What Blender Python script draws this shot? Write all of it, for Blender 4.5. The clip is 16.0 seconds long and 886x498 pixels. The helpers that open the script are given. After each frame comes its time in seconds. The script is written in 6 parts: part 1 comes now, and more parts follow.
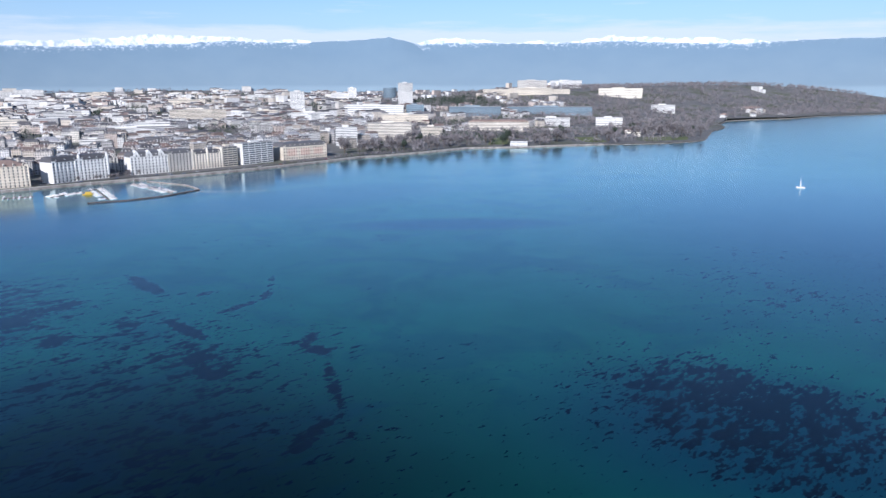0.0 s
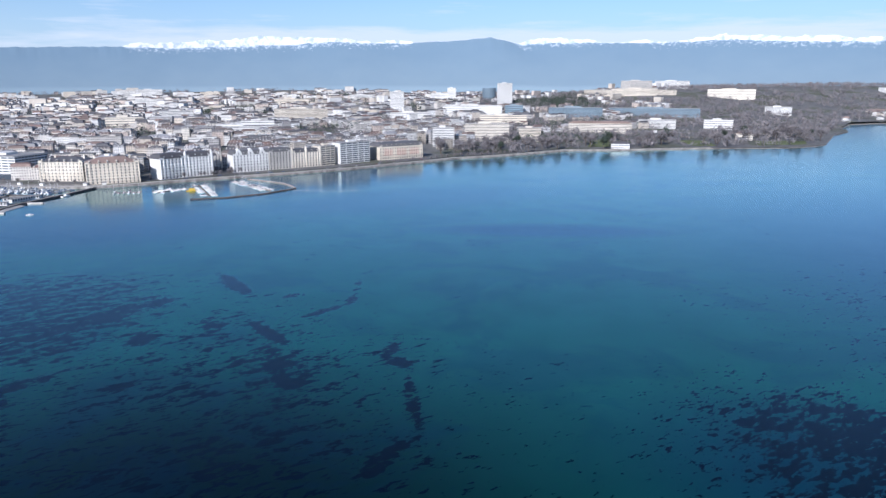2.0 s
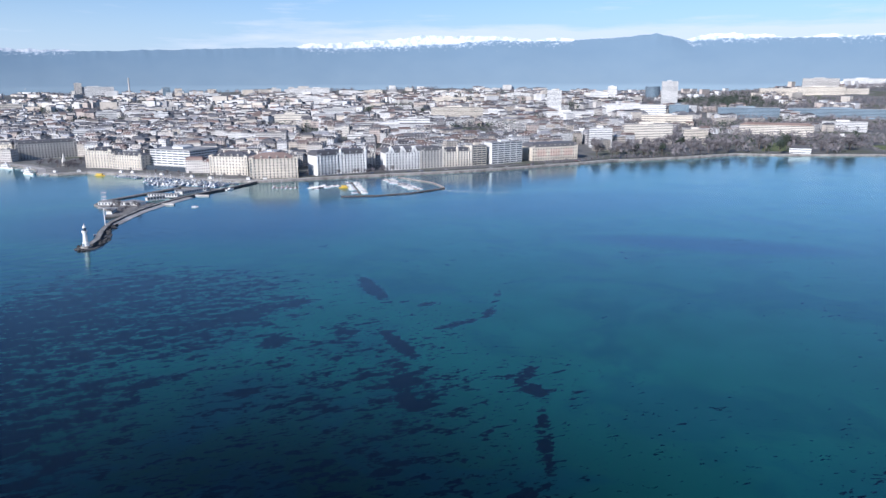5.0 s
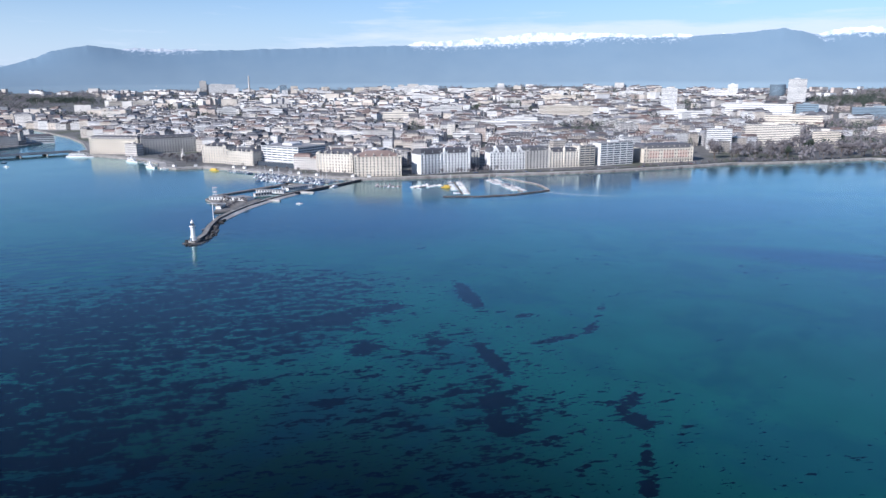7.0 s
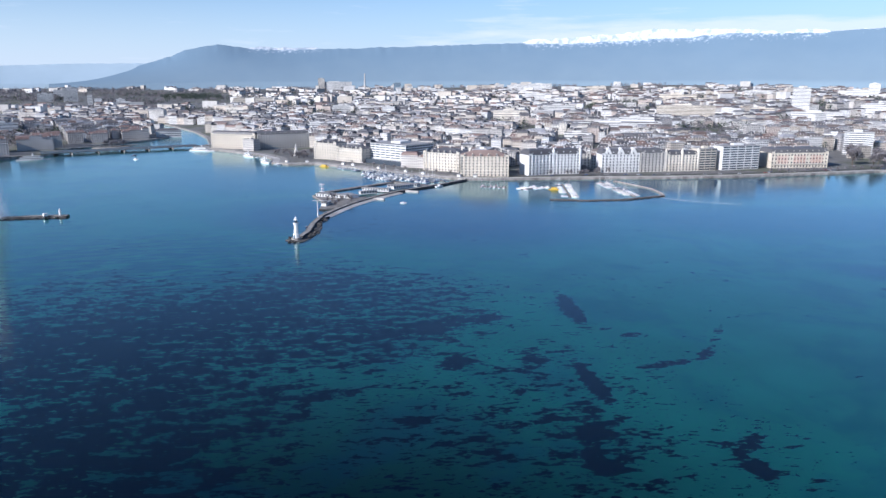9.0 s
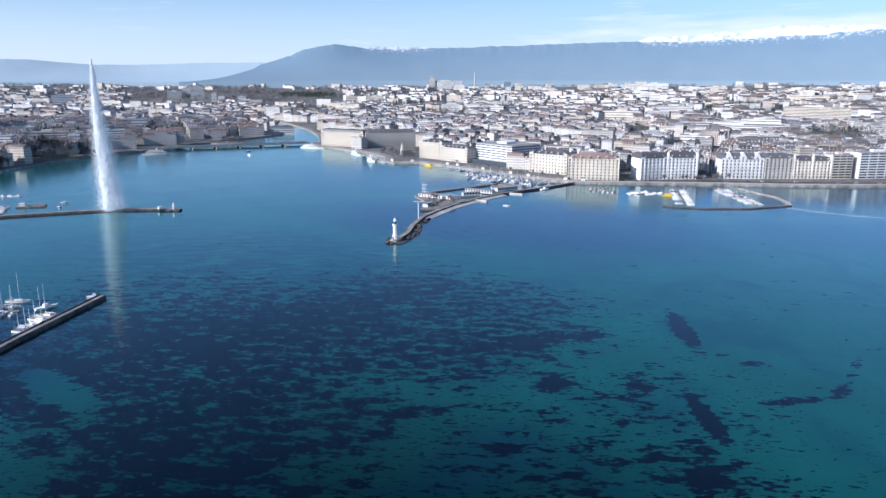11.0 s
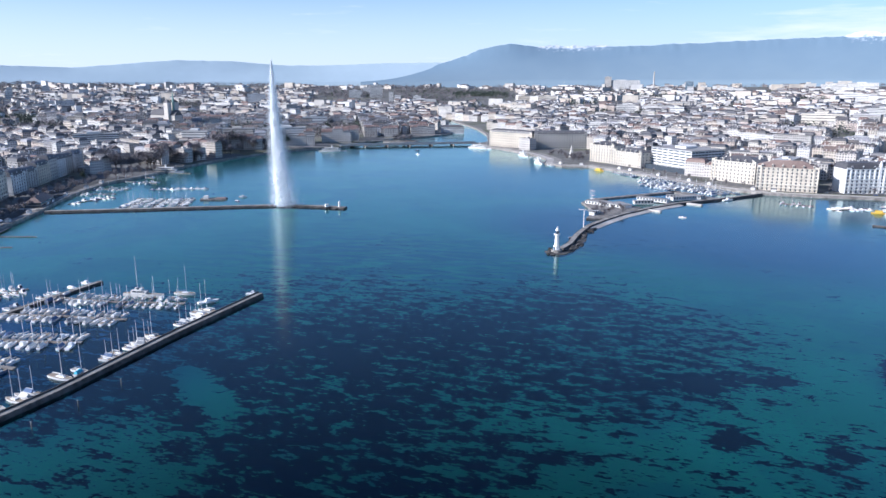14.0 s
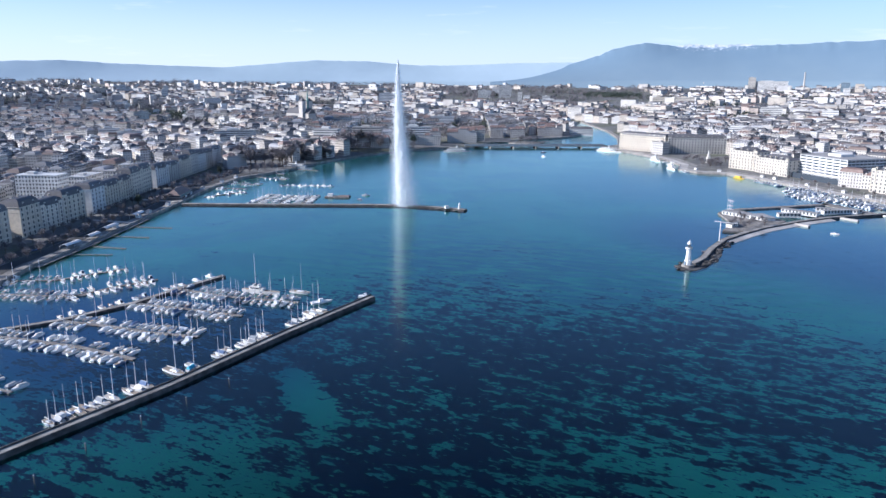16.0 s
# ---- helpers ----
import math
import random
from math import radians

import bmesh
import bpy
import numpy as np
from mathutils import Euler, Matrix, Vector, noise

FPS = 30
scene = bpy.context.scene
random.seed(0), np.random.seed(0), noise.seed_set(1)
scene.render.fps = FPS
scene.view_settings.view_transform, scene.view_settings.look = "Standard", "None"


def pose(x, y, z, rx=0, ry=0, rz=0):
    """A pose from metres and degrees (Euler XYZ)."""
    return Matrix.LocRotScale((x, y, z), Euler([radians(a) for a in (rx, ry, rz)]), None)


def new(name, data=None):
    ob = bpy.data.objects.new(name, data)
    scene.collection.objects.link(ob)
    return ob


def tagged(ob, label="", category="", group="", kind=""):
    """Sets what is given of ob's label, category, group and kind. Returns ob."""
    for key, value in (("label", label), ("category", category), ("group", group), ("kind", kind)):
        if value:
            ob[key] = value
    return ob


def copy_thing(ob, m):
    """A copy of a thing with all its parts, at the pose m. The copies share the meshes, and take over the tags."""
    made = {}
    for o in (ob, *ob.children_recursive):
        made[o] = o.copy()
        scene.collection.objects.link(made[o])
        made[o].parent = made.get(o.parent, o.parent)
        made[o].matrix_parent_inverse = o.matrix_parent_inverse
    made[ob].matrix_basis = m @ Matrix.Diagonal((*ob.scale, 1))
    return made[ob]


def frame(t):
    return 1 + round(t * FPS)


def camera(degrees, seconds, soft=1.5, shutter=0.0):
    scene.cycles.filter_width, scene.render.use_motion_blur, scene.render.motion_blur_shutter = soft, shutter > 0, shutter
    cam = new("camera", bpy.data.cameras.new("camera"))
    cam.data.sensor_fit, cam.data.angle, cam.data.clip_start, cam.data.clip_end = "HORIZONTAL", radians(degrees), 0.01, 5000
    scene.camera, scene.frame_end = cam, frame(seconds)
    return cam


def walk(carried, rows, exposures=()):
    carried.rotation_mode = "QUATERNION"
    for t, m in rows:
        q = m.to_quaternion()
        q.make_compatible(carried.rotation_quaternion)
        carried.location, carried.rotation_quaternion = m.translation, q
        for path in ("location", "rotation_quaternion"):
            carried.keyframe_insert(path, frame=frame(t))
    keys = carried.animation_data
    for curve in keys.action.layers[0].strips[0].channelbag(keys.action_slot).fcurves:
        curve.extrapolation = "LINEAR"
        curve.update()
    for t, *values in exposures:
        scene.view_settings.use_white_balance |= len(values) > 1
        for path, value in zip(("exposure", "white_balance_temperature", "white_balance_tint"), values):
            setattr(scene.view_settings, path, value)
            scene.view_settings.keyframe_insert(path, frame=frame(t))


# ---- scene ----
cam = camera(63.41, 16.0)
PATH = [
    (0.0, -0.00, 0.00, 123.99, 76.930, 0.101, -0.000),
    (0.5, 0.52, 5.50, 123.95, 76.939, 0.078, 1.918),
    (1.0, 0.98, 10.93, 123.90, 76.957, 0.045, 3.866),
    (1.5, 1.33, 16.25, 123.82, 76.961, 0.029, 5.829),
    (2.0, 1.57, 21.46, 123.71, 76.965, 0.024, 7.780),
    (2.5, 1.69, 26.57, 123.59, 76.981, 0.025, 9.739),
    (3.0, 1.71, 31.64, 123.52, 76.981, 0.044, 11.836),
    (3.5, 1.57, 36.70, 123.50, 76.936, 0.055, 14.022),
    (4.0, 1.27, 41.78, 123.56, 76.909, 0.054, 16.094),
    (6.5, -4.03, 66.79, 124.36, 76.726, 0.167, 26.405),
    (7.0, -5.54, 71.69, 124.45, 76.686, 0.138, 28.632),
    (7.5, -7.21, 76.65, 124.57, 76.655, 0.102, 30.909),
    (8.0, -9.02, 81.69, 124.69, 76.610, 0.070, 33.117),
    (8.5, -10.97, 86.73, 124.80, 76.577, 0.040, 35.287),
    (9.0, -13.13, 91.66, 124.88, 76.532, -0.001, 37.426),
    (11.5, -27.97, 113.92, 124.47, 76.473, -0.095, 48.141),
    (12.0, -31.53, 117.90, 124.43, 76.487, -0.052, 50.273),
    (12.5, -35.17, 121.74, 124.38, 76.488, -0.016, 52.418),
    (13.0, -38.79, 125.38, 124.40, 76.487, 0.002, 54.627),
    (13.5, -42.38, 128.87, 124.54, 76.468, 0.045, 57.074),
    (14.0, -45.94, 132.19, 124.68, 76.416, 0.029, 59.543),
    (14.5, -49.62, 135.33, 124.77, 76.399, 0.002, 62.187),
    (15.0, -53.44, 138.32, 124.80, 76.397, -0.031, 64.830),
    (15.5, -57.40, 141.17, 124.77, 76.397, -0.067, 67.399),
    (16.0, -61.41, 143.97, 124.74, 76.408, -0.113, 69.625),
]
walk(cam, [(t, pose(x, y, z) @ pose(0, 0, 0, 0, 0, rz) @ pose(0, 0, 0, rx) @ pose(0, 0, 0, 0, 0, -ry)) for t, x, y, z, rx, ry, rz in PATH], exposures=[(0.0, 0.34, 5700, 15), (8.0, 0.44, 5690, 15), (16.0, 0.69, 5670, 15)])

# ---- light: morning sun behind the left shoulder of the first view, clear winter sky ----
SUN_AZ, SUN_EL = 166.0, 26.0      # degrees anticlockwise from +y, and above the horizon
sun_from = Vector((-math.sin(radians(SUN_AZ)) * math.cos(radians(SUN_EL)), math.cos(radians(SUN_AZ)) * math.cos(radians(SUN_EL)), math.sin(radians(SUN_EL))))
sun_data = bpy.data.lights.new("sun", "SUN")
sun_data.energy, sun_data.angle, sun_data.color = 4.7, radians(0.55), (1.0, 0.93, 0.82)
sun = new("sun", sun_data)
sun.rotation_euler = sun_from.to_track_quat("Z", "Y").to_euler()

world = bpy.data.worlds.new("sky")
scene.world = world
world.use_nodes = True
wn, wl = world.node_tree.nodes, world.node_tree.links
wn.clear()
sky = wn.new("ShaderNodeTexSky")
sky.sky_type, sky.sun_disc = "NISHITA", False
sky.sun_elevation, sky.sun_rotation = radians(SUN_EL), radians(-SUN_AZ)
sky.altitude, sky.air_density, sky.dust_density, sky.ozone_density = 400, 1.0, 0.4, 4.5
geo = wn.new("ShaderNodeTexCoord")
split = wn.new("ShaderNodeSeparateXYZ")
wl.new(geo.outputs["Generated"], split.inputs[0])
# thin stretched cloud: a low bank over the hills and faint wisps higher up
stretch = wn.new("ShaderNodeVectorMath"); stretch.operation = "MULTIPLY"
stretch.inputs[1].default_value = (4.0, 4.0, 40.0)
wl.new(geo.outputs["Generated"], stretch.inputs[0])
puff = wn.new("ShaderNodeTexNoise"); puff.inputs["Scale"].default_value = 2.2; puff.inputs["Detail"].default_value = 8.0; puff.inputs["Roughness"].default_value = 0.6
wl.new(stretch.outputs[0], puff.inputs["Vector"])
band = wn.new("ShaderNodeMapRange"); band.inputs[1].default_value, band.inputs[2].default_value = 0.056, 0.082
band.inputs[3].default_value, band.inputs[4].default_value = 0.55, 0.0
wl.new(split.outputs["Z"], band.inputs[0])
add = wn.new("ShaderNodeMath"); add.operation = "ADD"
side = wn.new("ShaderNodeMapRange"); side.inputs[1].default_value, side.inputs[2].default_value = 0.72, 0.95
wl.new(split.outputs["Y"], side.inputs[0])
over = wn.new("ShaderNodeMath"); over.operation = "MULTIPLY"
wl.new(band.outputs[0], over.inputs[0]); wl.new(side.outputs[0], over.inputs[1])
wl.new(puff.outputs["Fac"], add.inputs[0]); wl.new(over.outputs[0], add.inputs[1])
cover = wn.new("ShaderNodeMapRange"); cover.inputs[1].default_value, cover.inputs[2].default_value = 0.60, 0.92
cover.inputs[3].default_value, cover.inputs[4].default_value = 0.0, 0.62
wl.new(add.outputs[0], cover.inputs[0])
veil = wn.new("ShaderNodeMix"); veil.data_type = "RGBA"
veil.inputs[7].default_value = (7.5, 7.7, 8.0, 1)
wl.new(cover.outputs[0], veil.inputs[0])
# pale haze of the lower air
low = wn.new("ShaderNodeMapRange"); low.interpolation_type = "SMOOTHSTEP"
low.inputs[1].default_value, low.inputs[2].default_value, low.inputs[3].default_value, low.inputs[4].default_value = -0.02, 0.16, 0.75, 0.0
wl.new(split.outputs["Z"], low.inputs[0])
haze = wn.new("ShaderNodeMix"); haze.data_type = "RGBA"
haze.inputs[7].default_value = (4.2, 5.4, 6.9, 1)
glow = wn.new("ShaderNodeMix"); glow.data_type = "RGBA"
glow.inputs[6].default_value, glow.inputs[7].default_value = (4.2, 5.4, 6.9, 1), (6.2, 7.1, 8.0, 1)
sunward = wn.new("ShaderNodeMapRange"); sunward.inputs[1].default_value, sunward.inputs[2].default_value = -0.45, -1.0
wl.new(split.outputs["X"], sunward.inputs[0]); wl.new(sunward.outputs[0], glow.inputs[0]); wl.new(glow.outputs[2], haze.inputs[7])
wl.new(low.outputs[0], haze.inputs[0]); wl.new(sky.outputs[0], haze.inputs[6]); wl.new(haze.outputs[2], veil.inputs[6])
back = wn.new("ShaderNodeBackground"); back.inputs["Strength"].default_value = 0.092
wl.new(veil.outputs[2], back.inputs["Color"])
wout = wn.new("ShaderNodeOutputWorld")
wl.new(back.outputs[0], wout.inputs["Surface"])

# ---- materials ----
def ramp_node(nt, stops, constant=False):
    r = nt.nodes.new("ShaderNodeValToRGB")
    cr = r.color_ramp
    cr.interpolation = "CONSTANT" if constant else "LINEAR"
    while len(cr.elements) < len(stops):
        cr.elements.new(0.5)
    for e, (p, c) in zip(cr.elements, stops):
        e.position, e.color = p, (*c, 1)
    return r


def mat(name, stops, rough=0.7, metal=0.0, pick="island", grain=0.4, grain2=0.03, amount=0.25, bump=0.0, spec=0.4):
    """A plain painted, plastered or tiled surface: colour chosen per piece, broken up by stains and grain."""
    m = bpy.data.materials.new(name)
    m.use_nodes = True
    nt = m.node_tree
    b = nt.nodes["Principled BSDF"]
    b.inputs["Roughness"].default_value, b.inputs["Metallic"].default_value = rough, metal
    b.inputs["Specular IOR Level"].default_value = spec
    r = ramp_node(nt, stops, pick != "noise")
    if pick == "island":
        src = nt.nodes.new("ShaderNodeNewGeometry").outputs["Random Per Island"]
    elif pick == "object":
        src = nt.nodes.new("ShaderNodeObjectInfo").outputs["Random"]
    else:
        big = nt.nodes.new("ShaderNodeTexNoise")
        big.inputs["Scale"].default_value, big.inputs["Detail"].default_value = grain2, 6
        co = nt.nodes.new("ShaderNodeNewGeometry")
        nt.links.new(co.outputs["Position"], big.inputs["Vector"])
        src = big.outputs["Fac"]
    nt.links.new(src, r.inputs[0])
    co = nt.nodes.new("ShaderNodeNewGeometry")
    n1 = nt.nodes.new("ShaderNodeTexNoise"); n1.inputs["Scale"].default_value = grain; n1.inputs["Detail"].default_value = 5
    n2 = nt.nodes.new("ShaderNodeTexNoise"); n2.inputs["Scale"].default_value = grain2; n2.inputs["Detail"].default_value = 2
    nt.links.new(co.outputs["Position"], n1.inputs["Vector"]); nt.links.new(co.outputs["Position"], n2.inputs["Vector"])
    s = nt.nodes.new("ShaderNodeMath"); s.operation = "ADD"
    nt.links.new(n1.outputs["Fac"], s.inputs[0]); nt.links.new(n2.outputs["Fac"], s.inputs[1])
    mr = nt.nodes.new("ShaderNodeMapRange")
    mr.inputs[1].default_value, mr.inputs[2].default_value = 0.6, 1.4
    mr.inputs[3].default_value, mr.inputs[4].default_value = 1 - amount, 1 + amount * 0.5
    nt.links.new(s.outputs[0], mr.inputs[0])
    mul = nt.nodes.new("ShaderNodeMix"); mul.data_type, mul.blend_type = "RGBA", "MULTIPLY"
    mul.inputs[0].default_value = 1
    nt.links.new(r.outputs[0], mul.inputs[6]); nt.links.new(mr.outputs[0], mul.inputs[7])
    nt.links.new(mul.outputs[2], b.inputs["Base Color"])
    if bump:
        bp = nt.nodes.new("ShaderNodeBump"); bp.inputs["Strength"].default_value = bump; bp.inputs["Distance"].default_value = 0.3
        nt.links.new(n1.outputs["Fac"], bp.inputs["Height"]); nt.links.new(bp.outputs[0], b.inputs["Normal"])
    return m


def shades(*cols):
    return [(i / len(cols), c) for i, c in enumerate(cols)]


WALL = mat("pale plaster and stone", shades((.62, .60, .57), (.70, .69, .68), (.55, .50, .44), (.72, .71, .69), (.48, .46, .44), (.74, .74, .74), (.60, .56, .52), (.38, .37, .37), (.62, .55, .47), (.66, .65, .64), (.68, .64, .58), (.54, .46, .41)), rough=0.85, amount=0.4)
ROOF = mat("slate, zinc and clay roofs", shades((.10, .10, .11), (.14, .135, .14), (.19, .145, .13), (.09, .09, .10), (.24, .24, .25), (.16, .13, .12), (.12, .115, .12), (.30, .30, .32), (.22, .15, .13), (.10, .10, .11), (.18, .18, .19), (.13, .115, .11), (.18, .135, .12), (.13, .125, .13)), rough=0.6, amount=0.4)
FLAT = mat("gravel and membrane flat roofs", shades((.36, .36, .36), (.24, .235, .23), (.54, .55, .56), (.17, .165, .165), (.32, .31, .30), (.46, .46, .46), (.21, .205, .20)), rough=0.8, amount=0.35)
GLASS = mat("dark window glass", shades((.035, .045, .06), (.06, .075, .095), (.025, .03, .04)), rough=0.15, amount=0.2, spec=0.6)
CREAM = mat("cream stone facade", shades((.67, .60, .50), (.71, .65, .56)), rough=0.85, pick="object", amount=0.32)
WHITE = mat("white painted facade", shades((.72, .71, .69), (.68, .67, .65)), rough=0.8, pick="object", amount=0.28)
GREYST = mat("weathered grey stone", shades((.55, .52, .48), (.62, .58, .53)), rough=0.9, pick="object", amount=0.3)
PINK = mat("red brick and pink render", shades((.55, .36, .29), (.58, .40, .33)), rough=0.9, pick="object", amount=0.25)
SLATE = mat("dark slate mansard", shades((.095, .092, .098), (.13, .126, .13)), rough=0.55, pick="object", amount=0.3)
CLAY = mat("brown clay tile roof", shades((.25, .185, .16), (.29, .21, .175)), rough=0.75, pick="object", amount=0.35)
STONE = mat("quay masonry", [(0.3, (.20, .185, .17)), (0.7, (.36, .34, .31))], rough=0.9, pick="noise", grain=0.5, grain2=0.12, amount=0.4, bump=0.5)
DARKSTONE = mat("wet dark breakwater stone", [(0.3, (.045, .044, .045)), (0.7, (.115, .11, .105))], rough=0.9, pick="noise", grain=0.8, grain2=0.25, amount=0.5, bump=0.6)
PAVE = mat("pale promenade paving", [(0.3, (.40, .37, .34)), (0.7, (.54, .51, .47))], rough=0.9, pick="noise", grain=0.3, grain2=0.05, amount=0.25)
ASPHALT = mat("asphalt", [(0.3, (.05, .05, .052)), (0.7, (.085, .083, .082))], rough=0.9, pick="noise", grain=0.5, grain2=0.04, amount=0.3)
TIMBER = mat("weathered deck timber", [(0.3, (.17, .155, .14)), (0.7, (.30, .28, .255))], rough=0.85, pick="noise", grain=1.5, grain2=0.3, amount=0.35)
GELCOAT = mat("white gelcoat", shades((.80, .80, .79), (.74, .75, .76), (.78, .76, .71), (.68, .70, .73), (.78, .78, .77), (.80, .80, .80), (.74, .74, .73), (.12, .15, .22), (.50, .52, .54)), rough=0.3, pick="object", amount=0.08, spec=0.5)
CANVAS = mat("boat cover canvas", shades((.09, .14, .25), (.66, .66, .64), (.60, .60, .58), (.62, .60, .56), (.40, .41, .42), (.22, .24, .27), (.72, .72, .71), (.66, .65, .62)), rough=0.9, pick="object", amount=0.25)
TEAK = mat("teak deck", shades((.32, .26, .20), (.46, .42, .37)), rough=0.8, pick="object", amount=0.25)
ALLOY = mat("pale mast aluminium", shades((.70, .70, .70), (.78, .78, .78)), rough=0.45, metal=0.0, pick="object", amount=0.1)
BARK = mat("bare grey-brown bark", shades((.11, .085, .068), (.145, .112, .09), (.09, .072, .06)), rough=0.95, pick="object", amount=0.3)
TWIG = mat("bare winter twigs", shades((.21, .195, .205), (.25, .225, .225), (.185, .175, .19), (.225, .20, .20), (.165, .16, .175)), rough=0.95, pick="island", amount=0.35)
EVERGREEN = mat("dark evergreen needles", shades((.055, .075, .06), (.07, .09, .065), (.05, .065, .055)), rough=0.9, pick="island", amount=0.35)
YELLOW = mat("yellow painted steel", shades((.58, .40, .07), (.62, .42, .06)), rough=0.5, pick="object", amount=0.15)
LEAD = mat("blue grey glazed panels", shades((.20, .27, .33), (.25, .32, .37)), rough=0.25, pick="object", amount=0.2, spec=0.6)
TURQ = mat("turquoise tarpaulin", shades((.07, .42, .55), (.08, .45, .6)), rough=0.7, pick="object", amount=0.2)
COPPER = mat("green copper roof", shades((.20, .33, .30), (.22, .36, .32)), rough=0.6, pick="object", amount=0.25)


def ground_material():
    m = bpy.data.materials.new("town ground")
    m.use_nodes = True
    nt = m.node_tree
    b = nt.nodes["Principled BSDF"]
    b.inputs["Roughness"].default_value = 0.95
    co = nt.nodes.new("ShaderNodeNewGeometry")
    n1 = nt.nodes.new("ShaderNodeTexNoise"); n1.inputs["Scale"].default_value = 0.010; n1.inputs["Detail"].default_value = 7
    n2 = nt.nodes.new("ShaderNodeTexNoise"); n2.inputs["Scale"].default_value = 0.12; n2.inputs["Detail"].default_value = 6
    for n in (n1, n2):
        nt.links.new(co.outputs["Position"], n.inputs["Vector"])
    r = ramp_node(nt, [(0.35, (.14, .14, .14)), (0.50, (.17, .165, .155)), (0.60, (.11, .12, .08)), (0.75, (.13, .12, .10))])
    nt.links.new(n1.outputs["Fac"], r.inputs[0])
    mul = nt.nodes.new("ShaderNodeMix"); mul.data_type, mul.blend_type = "RGBA", "MULTIPLY"
    mul.inputs[0].default_value = 0.8
    r2 = ramp_node(nt, [(0.3, (.55, .55, .55)), (0.7, (1.2, 1.2, 1.2))])
    nt.links.new(n2.outputs["Fac"], r2.inputs[0])
    nt.links.new(r.outputs[0], mul.inputs[6]); nt.links.new(r2.outputs[0], mul.inputs[7])
    nt.links.new(mul.outputs[2], b.inputs["Base Color"])
    return m


GROUND = ground_material()
GRASS = mat("winter lawn", [(0.3, (.10, .13, .045)), (0.7, (.17, .19, .075))], rough=0.95, pick="noise", grain=0.3, grain2=0.03, amount=0.3)


def water_material():
    """Clear lake water: tinted see-through body under a rippled glossy skin."""
    m = bpy.data.materials.new("lake water")
    m.use_nodes = True
    nt = m.node_tree
    nt.nodes.clear()
    N, Lk = nt.nodes.new, nt.links.new
    co = N("ShaderNodeNewGeometry")
    waves = []
    for scale, stretch_by, dist in ((0.55, (1.0, 0.45, 1), 0.10), (0.09, (1.0, 0.5, 1), 0.35)):
        mp = N("ShaderNodeMapping"); mp.inputs["Rotation"].default_value = (0, 0, radians(35)); mp.inputs["Scale"].default_value = stretch_by
        Lk(co.outputs["Position"], mp.inputs["Vector"])
        n = N("ShaderNodeTexNoise"); n.inputs["Scale"].default_value = scale; n.inputs["Detail"].default_value = 4
        Lk(mp.outputs[0], n.inputs["Vector"])
        bp = N("ShaderNodeBump"); bp.inputs["Strength"].default_value = 0.34; bp.inputs["Distance"].default_value = dist
        Lk(n.outputs["Fac"], bp.inputs["Height"])
        if waves:
            Lk(waves[-1].outputs[0], bp.inputs["Normal"])
        waves.append(bp)
    # long rings of swell spreading from the jetty head
    far = N("ShaderNodeMapping"); far.vector_type = "TEXTURE"; far.inputs["Location"].default_value = (-436, 462, 0)
    Lk(co.outputs["Position"], far.inputs["Vector"])
    swell = N("ShaderNodeTexWave"); swell.wave_type, swell.rings_direction = "RINGS", "Z"
    swell.inputs["Scale"].default_value, swell.inputs["Distortion"].default_value, swell.inputs["Detail"].default_value, swell.inputs["Detail Scale"].default_value = 0.022, 16.0, 5.0, 0.12
    Lk(far.outputs[0], swell.inputs["Vector"])
    away = N("ShaderNodeVectorMath"); away.operation = "LENGTH"
    Lk(far.outputs[0], away.inputs[0])
    fade = N("ShaderNodeMapRange"); fade.inputs[1].default_value, fade.inputs[2].default_value, fade.inputs[3].default_value, fade.inputs[4].default_value = 40, 220, 0.13, 0.0
    Lk(away.outputs["Value"], fade.inputs[0])
    ringb = N("ShaderNodeBump"); ringb.inputs["Distance"].default_value = 0.5
    Lk(fade.outputs[0], ringb.inputs["Strength"]); Lk(swell.outputs["Fac"], ringb.inputs["Height"]); Lk(waves[-1].outputs[0], ringb.inputs["Normal"])
    waves.append(ringb)
    fr = N("ShaderNodeFresnel"); fr.inputs["IOR"].default_value = 1.42
    Lk(waves[-1].outputs[0], fr.inputs["Normal"])
    body = N("ShaderNodeBsdfTransparent"); body.inputs["Color"].default_value = (0.40, 1.0, 1.0, 1)
    skin = N("ShaderNodeBsdfGlossy"); skin.inputs["Roughness"].default_value = 0.15; skin.inputs["Color"].default_value = (0.78, 0.95, 1.0, 1)
    Lk(waves[-1].outputs[0], skin.inputs["Normal"])
    mix = N("ShaderNodeMixShader")
    gloss = N("ShaderNodeMapRange"); gloss.inputs[1].default_value, gloss.inputs[2].default_value, gloss.inputs[3].default_value, gloss.inputs[4].default_value = 0.035, 0.785, 0.0, 1.0
    Lk(fr.outputs[0], gloss.inputs[0])
    Lk(gloss.outputs[0], mix.inputs[0]); Lk(body.outputs[0], mix.inputs[1]); Lk(skin.outputs[0], mix.inputs[2])
    out = N("ShaderNodeOutputMaterial")
    Lk(mix.outputs[0], out.inputs["Surface"])
    return m


